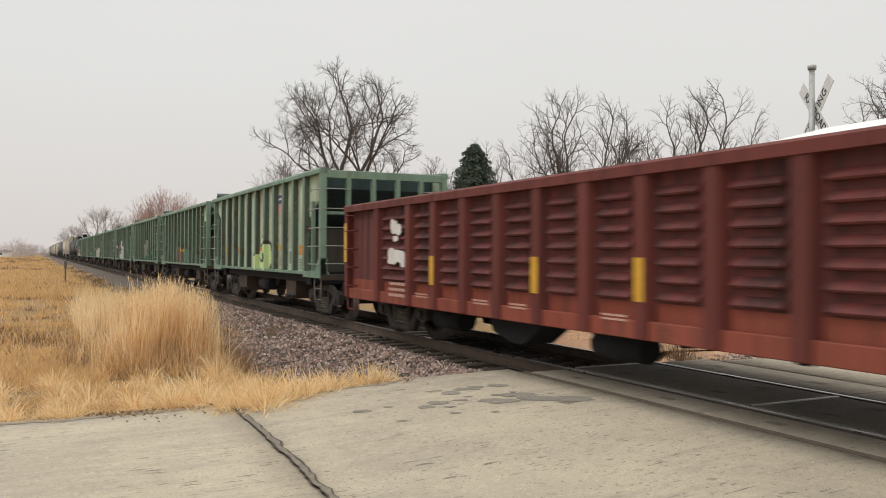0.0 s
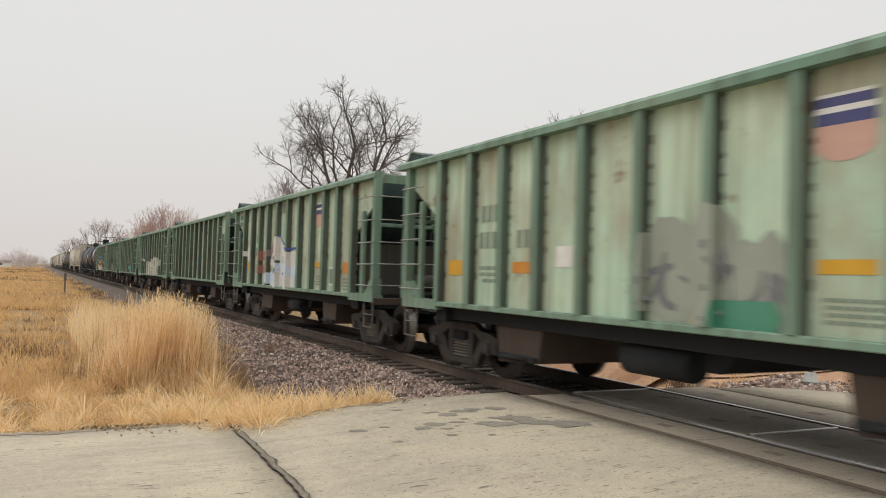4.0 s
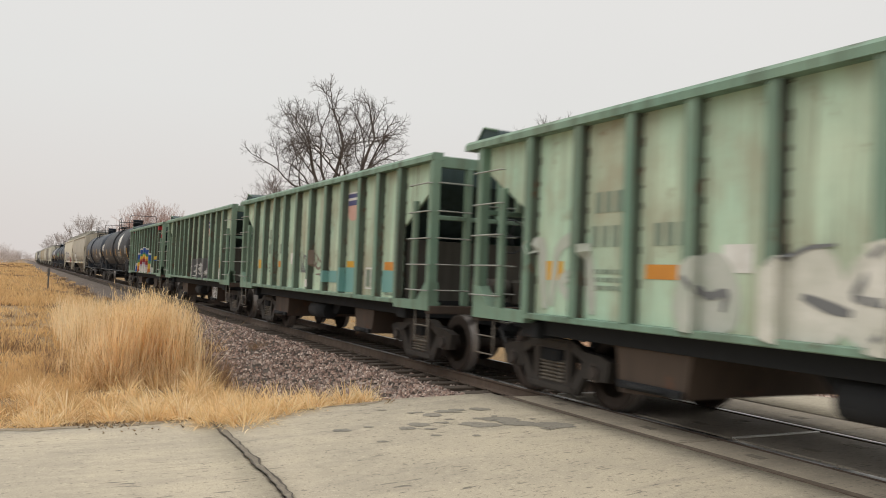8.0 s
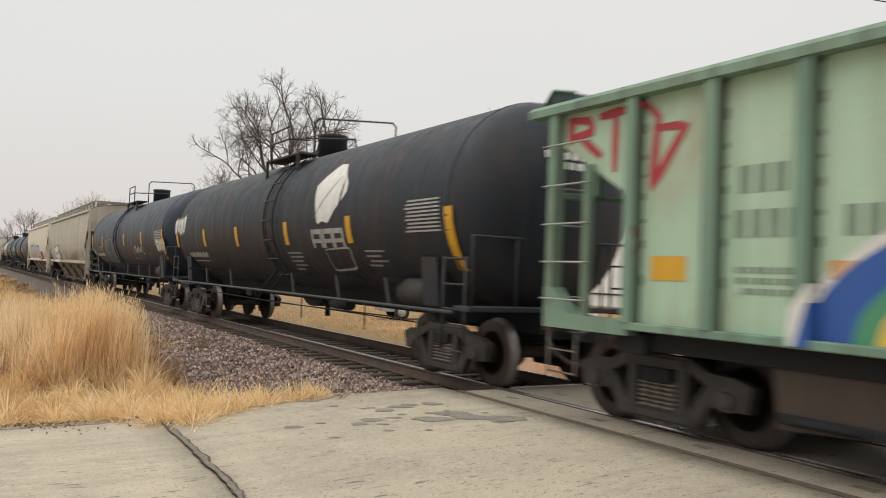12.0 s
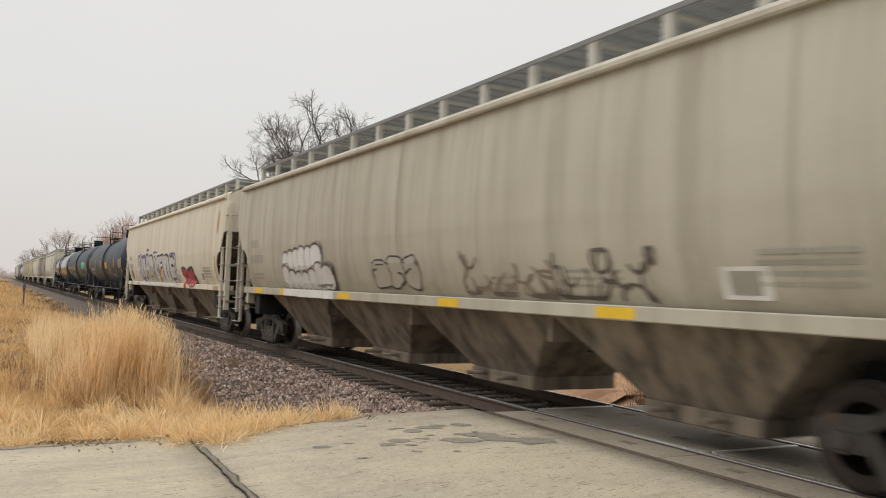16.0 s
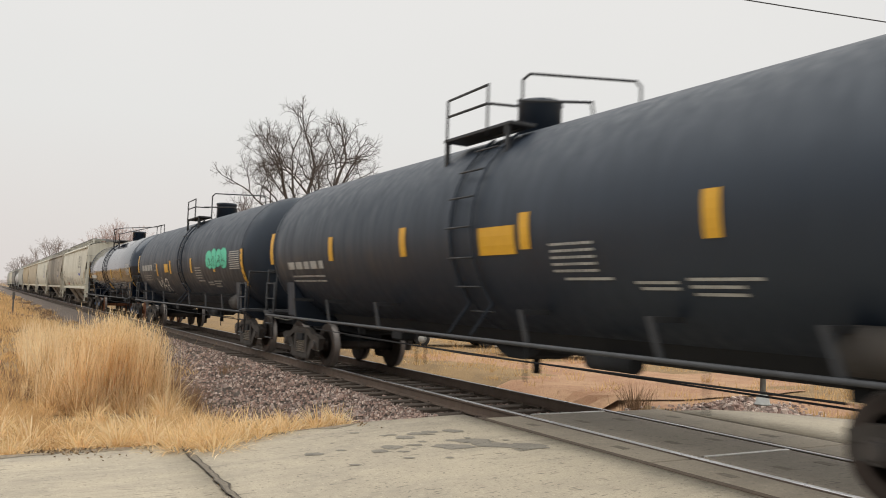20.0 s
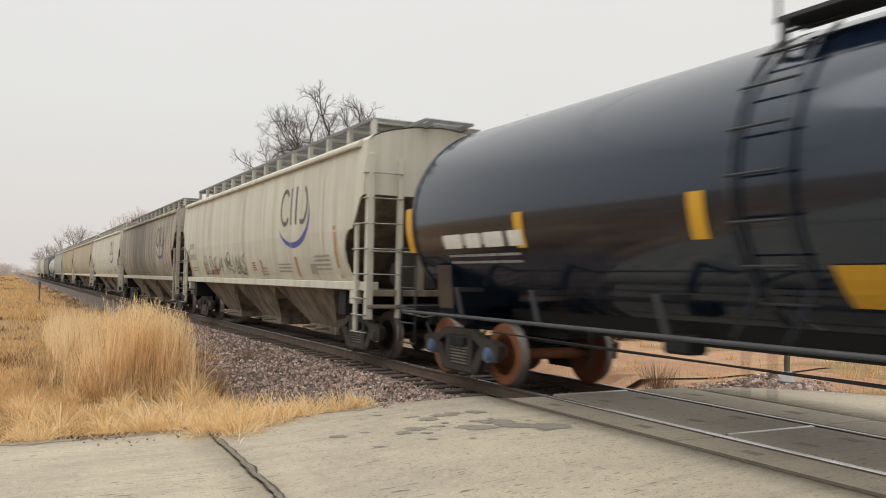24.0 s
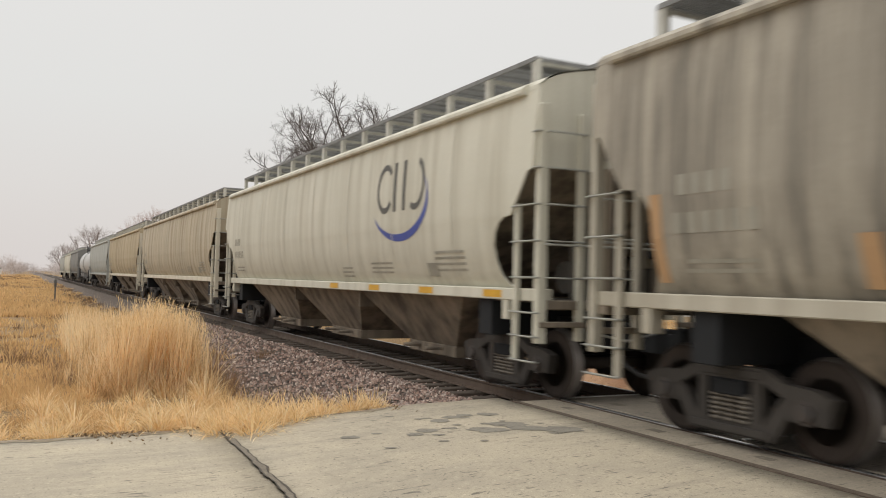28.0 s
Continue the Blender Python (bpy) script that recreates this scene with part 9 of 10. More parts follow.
def dress_tanks(t1, t2, t3, t4, t5):
    o = 9.1
    T = tank_skin

    def at(*pts):
        return tuple((o + y, z) for y, z in pts)
    # pale leaf-like emblem with three block shapes and a slanted placard
    sprayed(t1, T, at((-2.97, 2.86), (-2.89, 3.06), (-3.20, 3.26), (-3.54, 3.44), (-3.87, 3.40), (-4.10, 3.20), (-4.36, 2.99), (-4.38, 2.86), (-4.15, 2.66), (-3.96, 2.55), (-3.67, 2.34), (-3.36, 2.38), (-3.17, 2.32), (-3.08, 2.62)), M_WHITE, 4, "pale leaf-shaped emblem", name="emblem", soft=0)
    brushed(t1, T, at((-3.02, 2.45), (-3.45, 2.80), (-3.95, 3.16)), 0.018, S_GREYT, 5, "dark vein of the leaf emblem", "emblem")
    for y in (-2.82, -3.34, -3.80):
        for (a, za), (b, zb) in (((0, 1.90), (-0.09, 2.24)), ((-0.40, 1.90), (-0.50, 2.24)), ((-0.1, 2.15), (-0.42, 2.24)), ((-0.1, 1.99), (-0.42, 2.06))):
            bm = bmesh.new()
            panel(bm, T, o + y + min(a, b), o + y + max(a, b), za, zb, 0.011, (), 3)
            part("emblem_stroke", bm, M_DIMWHITE, t1, "grey block emblem stroke")
    brushed(t1, T, at((-3.34, 1.87), (-3.9, 1.885), (-4.43, 1.90), (-4.38, 1.72), (-4.33, 1.54), (-3.8, 1.515), (-3.30, 1.49), (-3.32, 1.7), (-3.34, 1.87)), 0.02, M_DIMWHITE, 4, "outline of a slanted notice", "placard_edge")
    letters(t1, tank_skin, o + 7.0, o + 8.2, 2.4, 2.9, 4, S_WHITE, S_GREYT, 51, label="white scrawl", puffy=1.5)
    dim, fog = spray("dim_grey", (0.06, 0.063, 0.068)), spray("thin_grey_coat", (0.105, 0.125, 0.145), (0.072, 0.086, 0.103), 0.8)
    grey = "dull grey sprayed letter"
    pale = spray("pale_grey_line", (0.19, 0.21, 0.23), (0.13, 0.145, 0.16))
    sprayed(t2, T, at((4.25, 2.21), (3.61, 2.50), (3.10, 2.30), (2.86, 2.12), (3.34, 1.45), (3.33, 1.25), (4.46, 1.23), (4.35, 1.74)), fog, 0, grey)
    sprayed(t2, T, at((2.84, 1.85), (2.61, 1.95), (2.41, 2.36), (2.08, 2.40), (1.91, 2.22), (2.08, 1.84), (2.21, 1.49), (2.83, 1.28), (2.96, 1.52)), fog, 1, grey)
    sprayed(t2, T, at((1.98, 2.18), (1.54, 2.40), (1.24, 2.20), (1.19, 1.92), (1.51, 1.46), (2.17, 1.31), (2.21, 1.59)), fog, 2, grey)
    sprayed(t2, T, at((3.30, 1.62), (2.9, 1.60), (2.2, 1.56), (1.7, 1.50), (1.8, 1.24), (3.4, 1.22)), fog, 3, "dull grey sprayed ground")
    for hole in (((3.50, 2.18), (3.29, 2.18), (3.35, 1.92), (3.53, 1.95)), ((1.86, 2.17), (1.38, 2.15), (1.43, 1.98), (1.89, 1.97)), ((2.58, 1.85), (2.36, 1.87), (2.47, 1.65), (2.64, 1.66))):
        sprayed(t2, T, at(*hole), dim, 5, "dark gap in the grey letters")
    for path, w in ((((3.09, 2.42), (2.45, 2.42), (2.08, 2.40)), 0.022), (((1.66, 2.35), (1.38, 2.36), (1.19, 2.16)), 0.02), (((3.62, 2.50), (3.95, 2.38), (4.27, 2.20)), 0.015), (((2.84, 1.84), (2.62, 1.95), (2.42, 2.36)), 0.018), (((3.0, 1.52), (3.3, 1.60), (3.7, 1.52)), 0.02), (((2.2, 1.62), (1.9, 1.50), (1.5, 1.52)), 0.02)):
        brushed(t2, T, at(*path), w, pale, 6, "pale grey sprayed edge")
    for path in (((0.62, 1.62), (0.50, 2.10), (0.30, 2.34), (0.12, 2.05), (0.30, 1.78)), ((0.05, 2.30), (-0.10, 1.95), (-0.05, 1.60)), ((-0.22, 2.22), (-0.35, 1.85))):
        brushed(t2, T, at(*path), 0.06, fog, 1, "dull grey sprayed stroke")
    tan_ = spray("worn_tan", (0.30, 0.25, 0.20), (0.16, 0.14, 0.12), 0.8)
    for path in (((5.87, 2.08), (5.55, 2.16), (5.10, 2.10), (4.90, 2.02)), ((5.80, 1.94), (5.40, 2.02), (5.05, 1.94)), ((5.6, 2.18), (5.45, 2.02), (5.2, 2.18), (5.05, 2.02))):
        brushed(t2, T, at(*path), 0.035, tan_, 2, "worn tan sprayed scrawl")
    for k in range(9):
        y, w = 4.9 + 0.23 * k, 0.10 + 0.05 * math.sin(k * 2.3)
        brushed(t2, T, at((y - w, 1.74 + 0.03 * math.sin(k * 1.7)), (y, 1.82), (y + w, 1.77 + 0.04 * math.cos(k))), 0.035, S_SILVER, 3, "flaking white stencil remains")
    brushed(t2, T, at((7.99, 2.17), (7.85, 2.02), (7.65, 1.95), (7.45, 1.90), (7.22, 1.82)), 0.045, S_SILVER, 2, "white scribble on the tank's end")
    brushed(t2, T, at((7.9, 1.98), (7.75, 1.86), (7.5, 1.80), (7.62, 1.93)), 0.035, S_SILVER, 3, "white scribble on the tank's end")
    brushed(t2, T, at((-2.56, 1.75), (-2.80, 2.04), (-3.10, 2.13), (-2.91, 1.77), (-3.13, 2.10), (-3.14, 1.82), (-3.45, 2.06), (-3.43, 1.82), (-3.64, 2.10), (-3.71, 1.84), (-4.00, 2.06), (-3.98, 1.83), (-4.30, 2.14), (-4.27, 1.83), (-4.55, 1.80)), 0.028, S_SILVER, 2, "white sprayed script")
    letters(t2, tank_skin, o - 8.1, o - 6.9, 1.9, 2.3, 4, S_WHITE, S_GREYT, 55, puffy=1.4)
    bm = bmesh.new()
    panel(bm, tank_skin, o - 1.76, o - 0.92, 2.10, 2.46, 0.012, (), 4)
    part("placard", bm, M_YELLOW, t3, "yellow notice panel")
    letters(t4, tank_skin, o - 6.3, o - 4.1, 2.12, 2.70, 4, S_MINT, spray("deep_mint_spray", (0.03, 0.22, 0.15)), 56, label="bright mint green sprayed lettering", puffy=4.0, rim=0.02, strokes=3)
    bm = bmesh.new()
    panel(bm, tank_skin, o + 1.7, o + 2.4, 2.1, 2.4, 0.012, (), 4)
    part("placard", bm, M_YELLOW, t4, "yellow notice panel")
    for path in (((4.19, 1.93), (4.16, 1.65), (4.00, 1.57), (3.94, 1.86)), ((3.77, 1.65), (3.42, 1.85), (3.39, 1.65), (3.82, 1.49)), ((3.35, 1.95), (3.29, 1.60), (2.98, 1.65), (3.19, 1.41), (3.50, 1.40)), ((2.88, 1.75), (2.62, 1.88), (2.34, 1.83), (2.58, 1.61), (2.76, 1.65)), ((2.58, 1.61), (2.57, 1.29))):
        brushed(t4, T, at(*path), 0.032, S_WHITE, 2, "white sprayed script")
    brushed(t4, T, at((4.42, 2.45), (4.22, 2.45), (4.03, 2.45), (4.03, 2.32), (4.03, 2.19), (4.22, 2.19), (4.42, 2.19), (4.42, 2.32), (4.42, 2.45)), 0.014, M_DIMWHITE, 2, "outline of a small notice", "placard_edge")
    bm = bmesh.new()
    bars(bm, tank_skin, o + 4.75, o + 6.9, 1.98, 1, 0.20, 0.05, (), 3, 0.014)
    tagged(part("stencil", bm, M_WHITE, t5, "bold white stencil, unreadable"), kind="stuff")
    # two rows of marks on the dished front head
    def head(x, z):
        r = min(1.0, math.hypot(x, z - TANK_Z) / TANK_R) ** (1 / 0.72)
        return o - 8.45 + 0.62 * (1 - math.sqrt(1 - r * r)) - 0.012
    for car in (t1, t5):
        bm = bmesh.new()
        for row, (z, widths) in enumerate(((3.16, (0.12, 0.10, 0.13, 0.11, 0.12, 0.10)), (3.02, (0.13, 0.12, 0.10, 0.13, 0.12)))):
            x = -0.35 + 0.08 * row
            for w in widths:
                sheet(bm, [[(u, head(u, q), q) for u in (x, x + w / 2, x + w)] for q in (z, z + 0.05, z + 0.10)], False)
                x += w + 0.035
        tagged(part("stencil", bm, M_WHITE, car, "white stencilled marks on the head, unreadable"), kind="stuff")
    bm = bmesh.new()
    panel(bm, tank_skin, o - 0.05, o + 0.45, 1.35, 1.70, 0.012, (), 4)
    part("placard", bm, M_YELLOW, t5, "yellow slanted notice panel")


def build_train():
    build_gondola(15.8 - 16.2)
    first = build_hopper(17.41)
    before = len(TURNING)
    hoppers = [first]
    for k in range(1, 9):
        s = 17.41 + 13.505 * k
        c = copy_thing(first, pose(TRACK_X, s, 0))
        CARS.append((c, s))
        for o in c.children_recursive:
            if o.name.startswith("wheelset"):
                TURNING.append((o, o.location.y, s))
        hoppers.append(c)
    dress_hoppers(hoppers)
    t1 = build_tank(147.6, M_TANK_BROWN, "dusty black tank car with a pale leaf emblem", hoop=True, spots=((-7.84, 1.56, 2.43), (-4.53, 1.97, 2.43), (-1.45, 1.97, 2.43), (1.96, 1.97, 2.43), (4.9, 2.0, 2.45), (7.98, 2.0, 2.7)))
    t2 = build_tank(165.6, M_TANK, "satin black tank car with grey sprayed lettering", 1, 0.98, hoop=True, spots=((-7.82, 1.65, 2.60), (-4.33, 2.13, 2.59), (-0.74, 2.13, 2.59), (1.63, 2.13, 2.59), (4.8, 2.13, 2.59), (7.98, 2.1, 2.75)))
    ch1 = build_covered(175.25, 19.8, M_BEIGE, M_BEIGE, "beige covered hopper car with silver graffiti", 4, "covered hopper cars")
    ch2 = build_covered(196.4, 19.7, M_CREAM, M_CREAM, "cream covered hopper car with violet graffiti", 4, "covered hopper cars")
    t3 = build_tank(226.3, M_TANK, "satin black tank car with yellow markings", shift=-0.42)
    t4 = build_tank(244.65, M_TANK, "black tank car with mint green graffiti", shift=-0.42, spots=((-7.82, 1.65, 2.60), (-4.90, 2.05, 2.5), (-1.97, 2.05, 2.5), (1.33, 2.05, 2.5), (3.84, 1.98, 2.44), (7.98, 2.15, 2.85)))
    t5 = build_tank(262.95, M_TANK_GLOSS, "glossy new black tank car reflecting the sky", 1, 0.98, 0.0, 0.2, M_WHEEL_RUST, M_BEARING_BLUE)
    s1 = build_covered(272.75, 17.45, M_STONE, M_STONE, "stone grey covered hopper car with a blue crescent", 3, "covered hopper cars", rise=1.09)
    s2 = build_covered(291.9, 17.35, M_SOOT, M_BEIGE, "soot-streaked covered hopper car with a grimy crescent", 3, "covered hopper cars", rise=1.19)
    s3 = build_covered(310.4, 17.8, M_STONE, M_STONE, "pale grey covered hopper car with a blue crescent", 3, "covered hopper cars")
    build_covered(330.0, 19.6, M_TAN, M_CREAM, "tan streaked covered hopper car", 4, "covered hopper cars")
    build_covered(351.2, 18.6, M_YELLOWTAN, M_CREAM, "yellowish tan covered hopper car", 3, "covered hopper cars", False)
    build_covered(371.4, 20.0, M_GREYCAR, M_GREYCAR, "grey covered hopper car", 4, "covered hopper cars", False)
    build_tank(402.0, M_TANK_PALE, "pale grey tank car", 0, group="tank cars")
    build_covered(413.0, 19.6, M_DARKCAR, M_DARKCAR, "dark grey covered hopper car", 4, "covered hopper cars", False)
    build_covered(434.2, 19.6, M_STONE, M_STONE, "pale covered hopper car near the train's end", 4, "covered hopper cars", False)
    build_covered(455.2, 19.6, M_GREYCAR, M_STONE, "grey covered hopper car at the train's end", 4, "covered hopper cars", False)
    dress_covered(ch1, ch2, s1, s2, s3)
    dress_tanks(t1, t2, t3, t4, t5)


def train_at(t):
    for (a, p), (b, q) in zip(TRAIN_RUN, TRAIN_RUN[1:]):
        if t <= b:
            return p + (q - p) * (t - a) / (b - a)
    return TRAIN_RUN[-1][1]


def motions():
    for car, start in CARS:
        walk(car, [(t, pose(TRACK_X, start - d, 0)) for t, d in TRAIN_RUN])
    # a wheel turns while it is near enough to be seen turning
    for w, y, start in TURNING:
        times = [k / 30 for k in range(0, 841) if 1.0 < start + y - train_at(k / 30) < 34]
        if len(times) < 3:
            continue
        rows = []
        if times[0] > 0.05:
            rows.append((0.0, pose(0, y, 0.457)))
            rows.append((times[0] - 1 / 30, pose(0, y, 0.457)))
        base = train_at(times[0])
        for t in times:
            rows.append((t, pose(0, y, 0.457, math.degrees((train_at(t) - base) / 0.457))))
        last = rows[-1][1]
        if times[-1] < 27.9:
            rows.append((times[-1] + 1 / 30, last))
            rows.append((28.0, last))
        walk(w, rows)



# ---- crossing signal, vehicles and other things ----
def build_signal():
    s = thing("crossing_signal", "railway crossing signal mast with crossbuck and red flashers", "signal", at=(11.45, 9.39, -0.06))
    top = 4.70
    bm = bmesh.new()
    rod(bm, (0, 0, 0), (0, 0, top), 0.047, 14)
    part("mast", bm, M_MAST, s, "round aluminium mast")
    bm = bmesh.new()
    lathe(bm, [(top - 0.04, 0.066), (top + 0.03, 0.07), (top + 0.04, 0.05)], (0, 0, 0), "z", 14)
    part("mast_cap", bm, M_MAST, s)
    bm = bmesh.new()
    lathe(bm, [(0.0, 0.14), (0.02, 0.14), (0.03, 0.115), (0.15, 0.095), (0.17, 0.06)], (0, 0, 0), "z", 14)
    part("mast_base", bm, M_MAST, s)
    for face, x in ((-1, 0.10),):
        for lean, word in ((48, "RAILROAD"), (-48, "CROSSING")):
            off = x + face * (0.012 if lean > 0 else 0.0)
            bm = bmesh.new()
            box(bm, -0.006, 0.006, -0.68, 0.68, -0.115, 0.115, 0.003)
            blade = part("crossbuck_blade", bm, M_SIGNWHITE, s, "white reflective crossbuck board")
            blade.location = (off, 0, top - 0.74)
            blade.rotation_euler = Euler((radians(lean * -face), 0, 0)).to_matrix().to_euler()
            blade.rotation_euler.rotate(Euler((0, 0, radians(-22))))
            cu = bpy.data.curves.new("crossbuck_lettering", 'FONT')
            cu.body, cu.size, cu.align_x, cu.align_y, cu.extrude = word, 0.19, 'CENTER', 'CENTER', 0.002
            txt = new("crossbuck_lettering", cu)
            bpy.context.view_layer.update()
            me = bpy.data.meshes.new_from_object(txt)
            bpy.data.objects.remove(txt)
            me.materials.clear()
            me.materials.append(M_SIGNBLACK)
            lt = part("crossbuck_lettering", me, None, blade, "black sign lettering")
            lt.rotation_euler = (radians(90), 0, radians(-90 if face < 0 else 90))
            lt.location = (face * 0.010, 0, 0)
    bm = bmesh.new()
    box(bm, -0.05, 0.05, -0.46, 0.46, 2.84, 2.92, 0.01)
    part("lamp_bar", bm, M_SIGNBLACK, s)
    for face in (-1, 1):
        for y in (-0.38, 0.38):
            bm = bmesh.new()
            lathe(bm, [(face * 0.10, 0.12), (face * 0.10, 0.30), (face * 0.125, 0.30), (face * 0.125, 0.12)], (0, 0, 0), "x", 24)
            lathe(bm, [(face * 0.05, 0.05), (face * 0.06, 0.14), (face * 0.18, 0.15)], (0, 0, 0), "x", 18)
            head = part("lamp_head", bm, M_SIGNBLACK, s, "black round flasher background")
            head.location = (0, y, 2.88)
            bm = bmesh.new()
            lathe(bm, [(face * 0.17, 0.135), (face * 0.20, 0.11), (face * 0.215, 0.03)], (0, 0, 0), "x", 18)
            part("lens", bm, M_LENS, head, "lit red lens")
            bm = bmesh.new()
            rows = []
            for dx in (0.16, 0.42):
                rows.append([(face * dx, math.cos(radians(a)) * 0.16, math.sin(radians(a)) * 0.16 - (dx - 0.16) * 0.12) for a in range(-10, 191, 20)])
            sheet(bm, rows)
            part("hood", bm, M_SIGNBLACK, head)


def build_shed():
    """A tall white building in the field beyond the crossing, its long side along the rails."""
    hall = thing("storage_building", "tall white metal storage building with a red lower band", "building", at=(42.24, 29.88, -0.5))
    bm = bmesh.new()
    prism(bm, [(-0.48, -0.1), (5.5, -0.1), (5.5, 7.22), (5.0, 7.87), (4.3, 8.11), (0.7, 8.11), (0.0, 7.87), (-0.48, 7.22)], "y", 2.54, 24.5)
    part("wall", bm, M_TRUCKWHITE, hall, "white ribbed metal wall")
    for k in range(9):
        bm = bmesh.new()
        box(bm, -0.54, -0.485, 3.6 + k * 2.5, 3.74 + k * 2.5, 1.0, 7.1, 0.01)
        part("wall_rib", bm, M_TRUCKWHITE, hall)
    bm = bmesh.new()
    box(bm, -0.58, -0.48, 2.55, 24.5, 0.86, 0.96, 0.01)
    part("wall_rail", bm, M_BLACK, hall)
    bm = bmesh.new()
    prism(bm, [(-2.5, -0.1), (2.52, -0.1), (2.52, 7.22), (2.2, 7.87), (-1.4, 7.97), (-2.3, 7.7), (-2.5, 6.9)][::-1], "x", -0.6, 5.3)
    part("annex", bm, M_TRUCKWHITE, hall, "white end bay with vertical seams")
    for y in (-1.3, -0.1, 1.1):
        bm = bmesh.new()
        box(bm, -0.66, -0.605, y - 0.05, y + 0.05, 1.46, 5.2, 0.01)
        part("seam", bm, M_MAST, hall)
    bm = bmesh.new()
    box(bm, -0.8, 3.3, -2.64, 2.5, 0.48, 1.30, 0.05)
    part("base_band", bm, M_TRUCKRED, hall, "faded red lower band")
    bm = bmesh.new()
    box(bm, -0.72, 3.2, -2.58, 2.5, -0.2, 0.479, 0.02)
    part("plinth", bm, M_MAST, hall)
    bm = bmesh.new()
    box(bm, -0.65, -0.59, 1.32, 2.04, 2.06, 2.9, 0.02)
    part("window", bm, M_DARKGLASS, hall)


def build_far_verge():
    """Bare soil and a heap of stones on the grass beyond the track."""
    rnd = random.Random(77)
    bm = bmesh.new()
    rings = []
    for r in (0.0, 0.35, 0.7, 1.0):
        ring = []
        for k in range(40):
            q = k * math.tau / 40
            w = r * (1 + 0.35 * wave(math.cos(q) * 2, math.sin(q) * 2, 1.0, 6) * r)
            x, y = 13.6 + 3.6 * w * math.cos(q) - 0.5 * w * math.sin(q), 13.7 + 0.9 * w * math.sin(q)
            ring.append((x, y, ground_z(x, y) + 0.035))
        rings.append(ring + ring[:1])
    sheet(bm, rings)
    soil = new("soil_patch", mesh_from("soil_patch", bm, M_SOIL))
    tagged(soil, "bare red-brown soil patch in the dry grass", "soil", kind="stuff")
    verts, faces = [], []
    for _ in range(800):
        x, y = rnd.gauss(12.9, 0.75), rnd.gauss(11.25, 0.24)
        size = rnd.uniform(0.022, 0.055)
        heap = 0.16 * math.exp(-((x - 12.8) / 0.6) ** 2 - ((y - 11.3) / 0.25) ** 2)
        n = len(verts)
        pts = rock(rnd, (x, y, max(ground_z(x, y), -0.42) + heap * rnd.random() + 0.02), size)
        verts += pts
        faces += [tuple(n + i for i in f) for f in ((0, 2, 4, 6), (1, 7, 5, 3), (0, 1, 3, 2), (2, 3, 5, 4), (4, 5, 7, 6), (6, 7, 1, 0))]
    tagged(new("stone_heap", from_arrays("stone_heap", verts, faces, M_STONES)), "low heap of pinkish stones beside the road", "gravel", kind="stuff")


def build_car(x, y, turn, paint, label):
    c = thing("parked_car", label, "car", "parked cars behind the track", at=(x, y, ground_z(x, y)))
    c.rotation_euler = (0, 0, radians(turn))
    bm = bmesh.new()
    prism(bm, [(-2.2, 0.35), (2.2, 0.35), (2.25, 0.7), (1.6, 0.92), (0.9, 0.98), (0.3, 1.42), (-1.2, 1.45), (-1.9, 1.0), (-2.25, 0.9)], "x", -0.86, 0.86)
    part("body", bm, paint, c)
    for s in (-1, 1):
        bm = bmesh.new()
        prism(bm, [(0.75, 0.98), (0.25, 1.36), (-1.1, 1.38), (-1.65, 1.02)], "x", *sorted((s * 0.862, s * 0.875)))
        part("window", bm, M_DARKGLASS, c)
        for yy in (-1.4, 1.4):
            bm = bmesh.new()
            lathe(bm, [(s * 0.70, 0.2), (s * 0.72, 0.32), (s * 0.88, 0.32), (s * 0.90, 0.2)], (0, yy, 0.32), "x", 18)
            w = part("wheel", bm, M_RUBBER, c)
            bm = bmesh.new()
            lathe(bm, [(s * 0.86, 0.2), (s * 0.905, 0.18), (s * 0.91, 0.03)], (0, yy, 0.32), "x", 14)
            part("rim", bm, M_MAST, w)


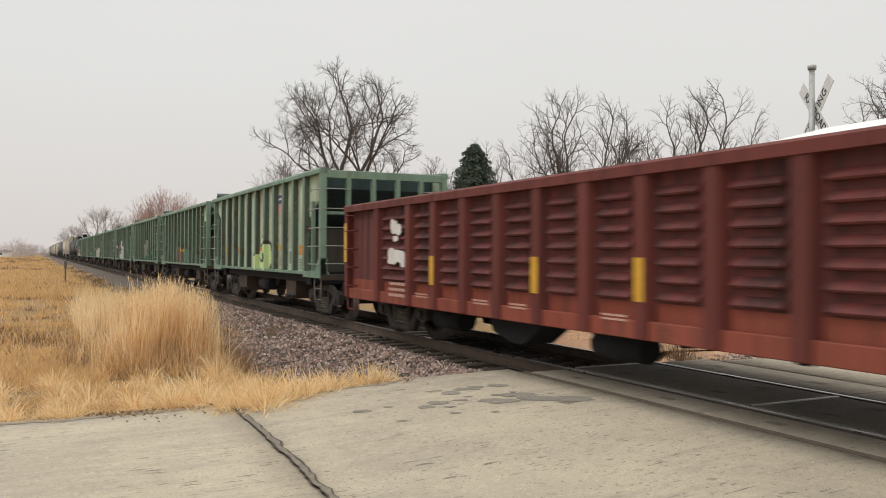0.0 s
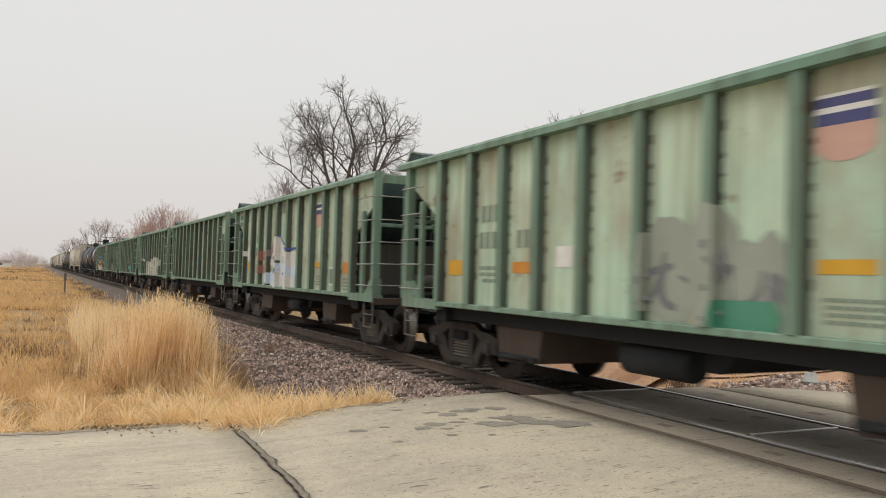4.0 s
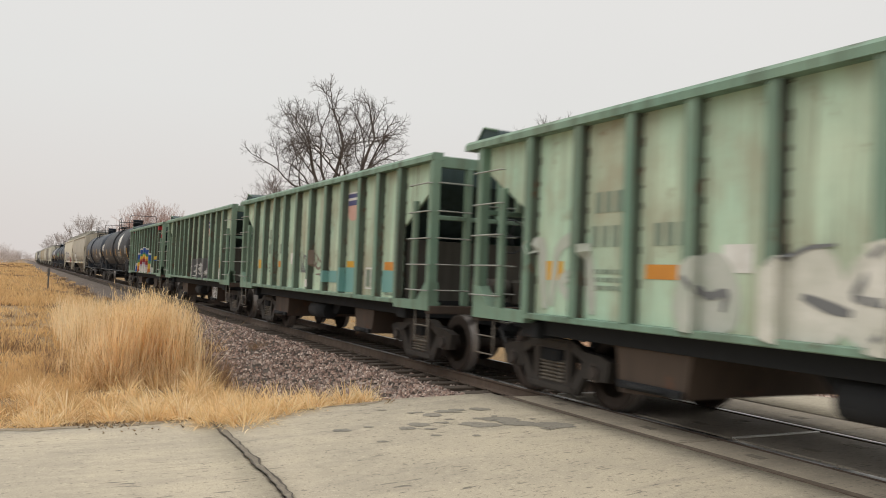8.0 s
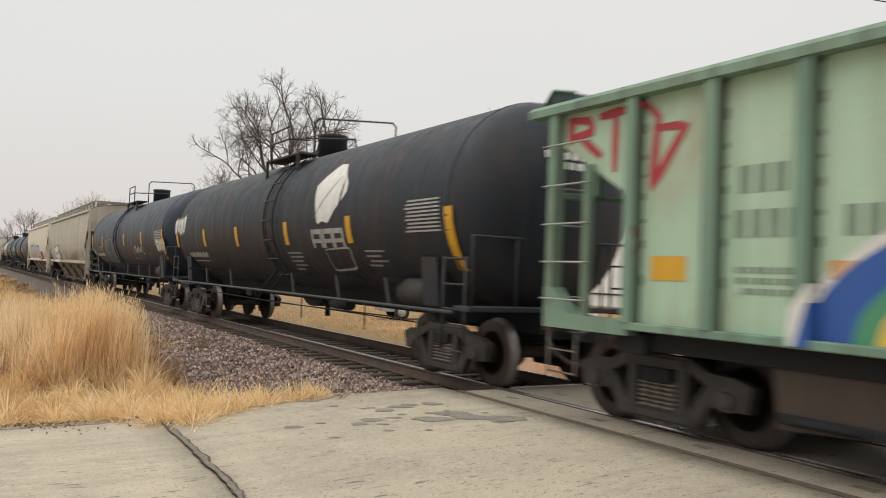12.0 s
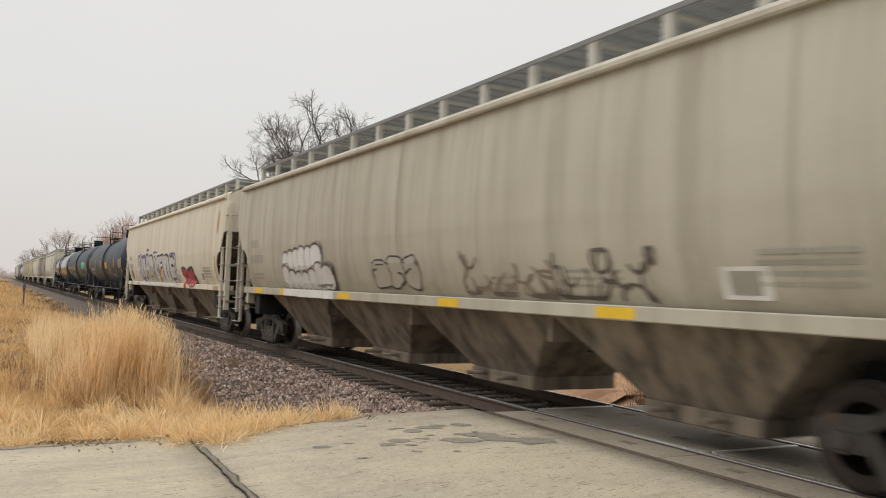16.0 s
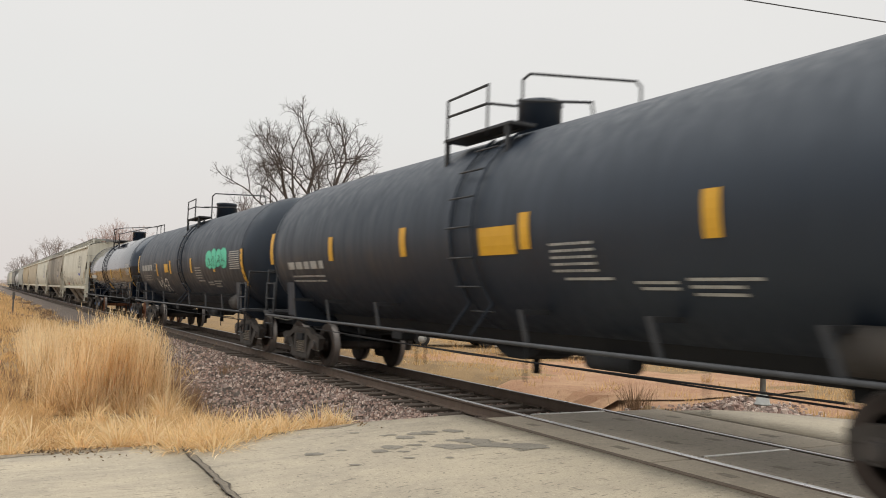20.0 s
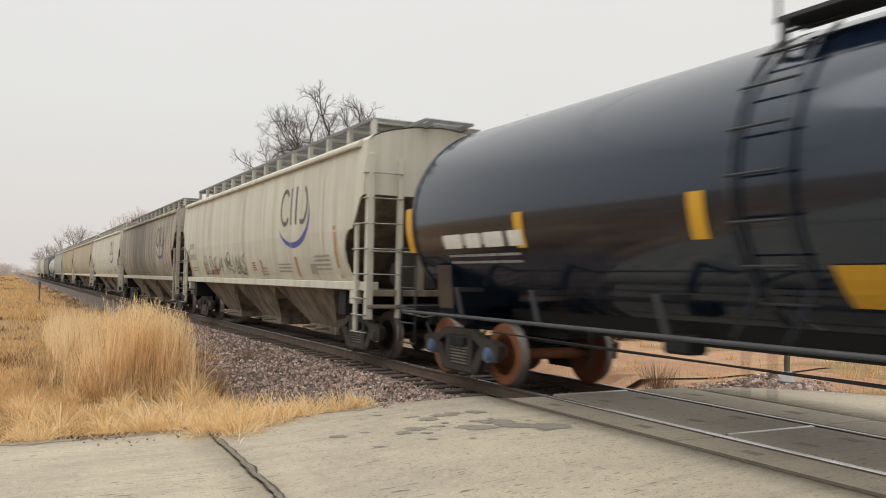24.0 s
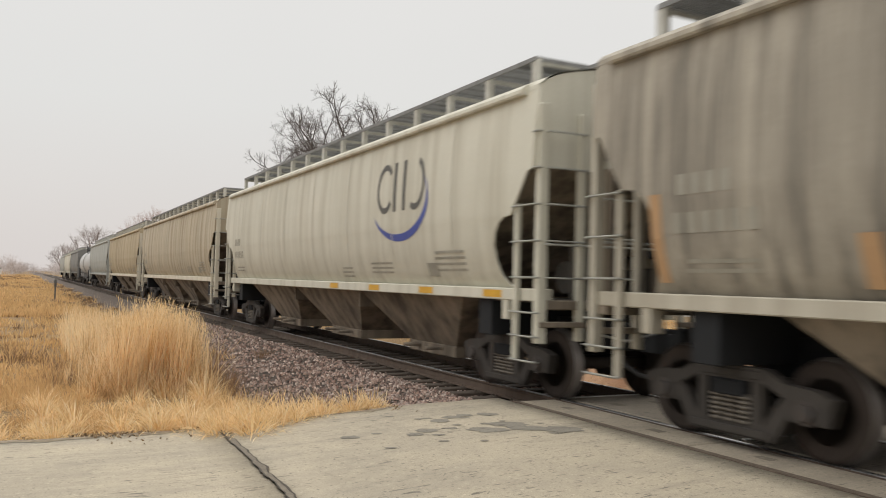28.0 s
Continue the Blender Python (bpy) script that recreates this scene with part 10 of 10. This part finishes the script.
def build_small_things():
    # low marker post left of the track
    p = thing("marker_post", "low weathered marker post with a small plate", "post", at=(1.85, 64.0, ground_z(1.85, 64.0)))
    bm = bmesh.new()
    box(bm, -0.05, 0.05, -0.04, 0.04, -0.1, 1.45, 0.01)
    part("post", bm, M_GALV, p)
    bm = bmesh.new()
    box(bm, -0.085, 0.085, -0.06, -0.045, 0.95, 1.48, 0.01)
    part("plate", bm, M_GALV, p)
    # overhead cable on two timber poles
    line = thing("utility_line", "overhead cable between two timber poles", "utility line")
    a, b = Vector((-10.0, 17.35, 8.6)), Vector((46.0, 3.9, 8.6))
    bm = bmesh.new()
    pts = []
    for k in range(33):
        f = k / 32
        q = a.lerp(b, f)
        q.z -= 0.62 * 4 * f * (1 - f)
        pts.append(q)
    pipe(bm, pts, 0.014, 5)
    part("cable", bm, M_BLACK, line)
    for q in (a, b):
        bm = bmesh.new()
        rod(bm, (q.x, q.y, -0.7), (q.x, q.y, 9.2), 0.15, 10, 0.11)
        box(bm, q.x - 0.06, q.x + 0.06, q.y - 0.9, q.y + 0.9, 8.6, 8.72, 0.01)
        part("pole", bm, M_TIE, line)
    # low white building far off on the plain
    h = thing("far_building", "low white farm building on the horizon", "building", at=(-19.3, 420.0, -0.5))
    bm = bmesh.new()
    box(bm, -9, 9, -4, 4, 0, 2.2)
    part("wall", bm, M_SIGNWHITE, h)
    bm = bmesh.new()
    prism(bm, [(-4.4, 2.2), (4.4, 2.2), (0, 3.1)], "x", -9.4, 9.4)
    part("roof", bm, M_GALV, h)
    for x in (-5, 0, 5):
        bm = bmesh.new()
        box(bm, x - 0.5, x + 0.5, -4.03, -3.98, 0.9, 1.7)
        part("window", bm, M_DARKGLASS, h)


build_ground()
build_road()
build_crossing()
build_track()
build_train()
build_signal()
build_shed()
build_far_verge()
build_car(18.6, 24.6, 60, M_TRUCKWHITE, "white parked car on the dry grass")
build_car(17.5, 30.5, 75, M_CARGREY, "silver parked car on the dry grass")
build_small_things()
build_trees()
build_grass()
motions()
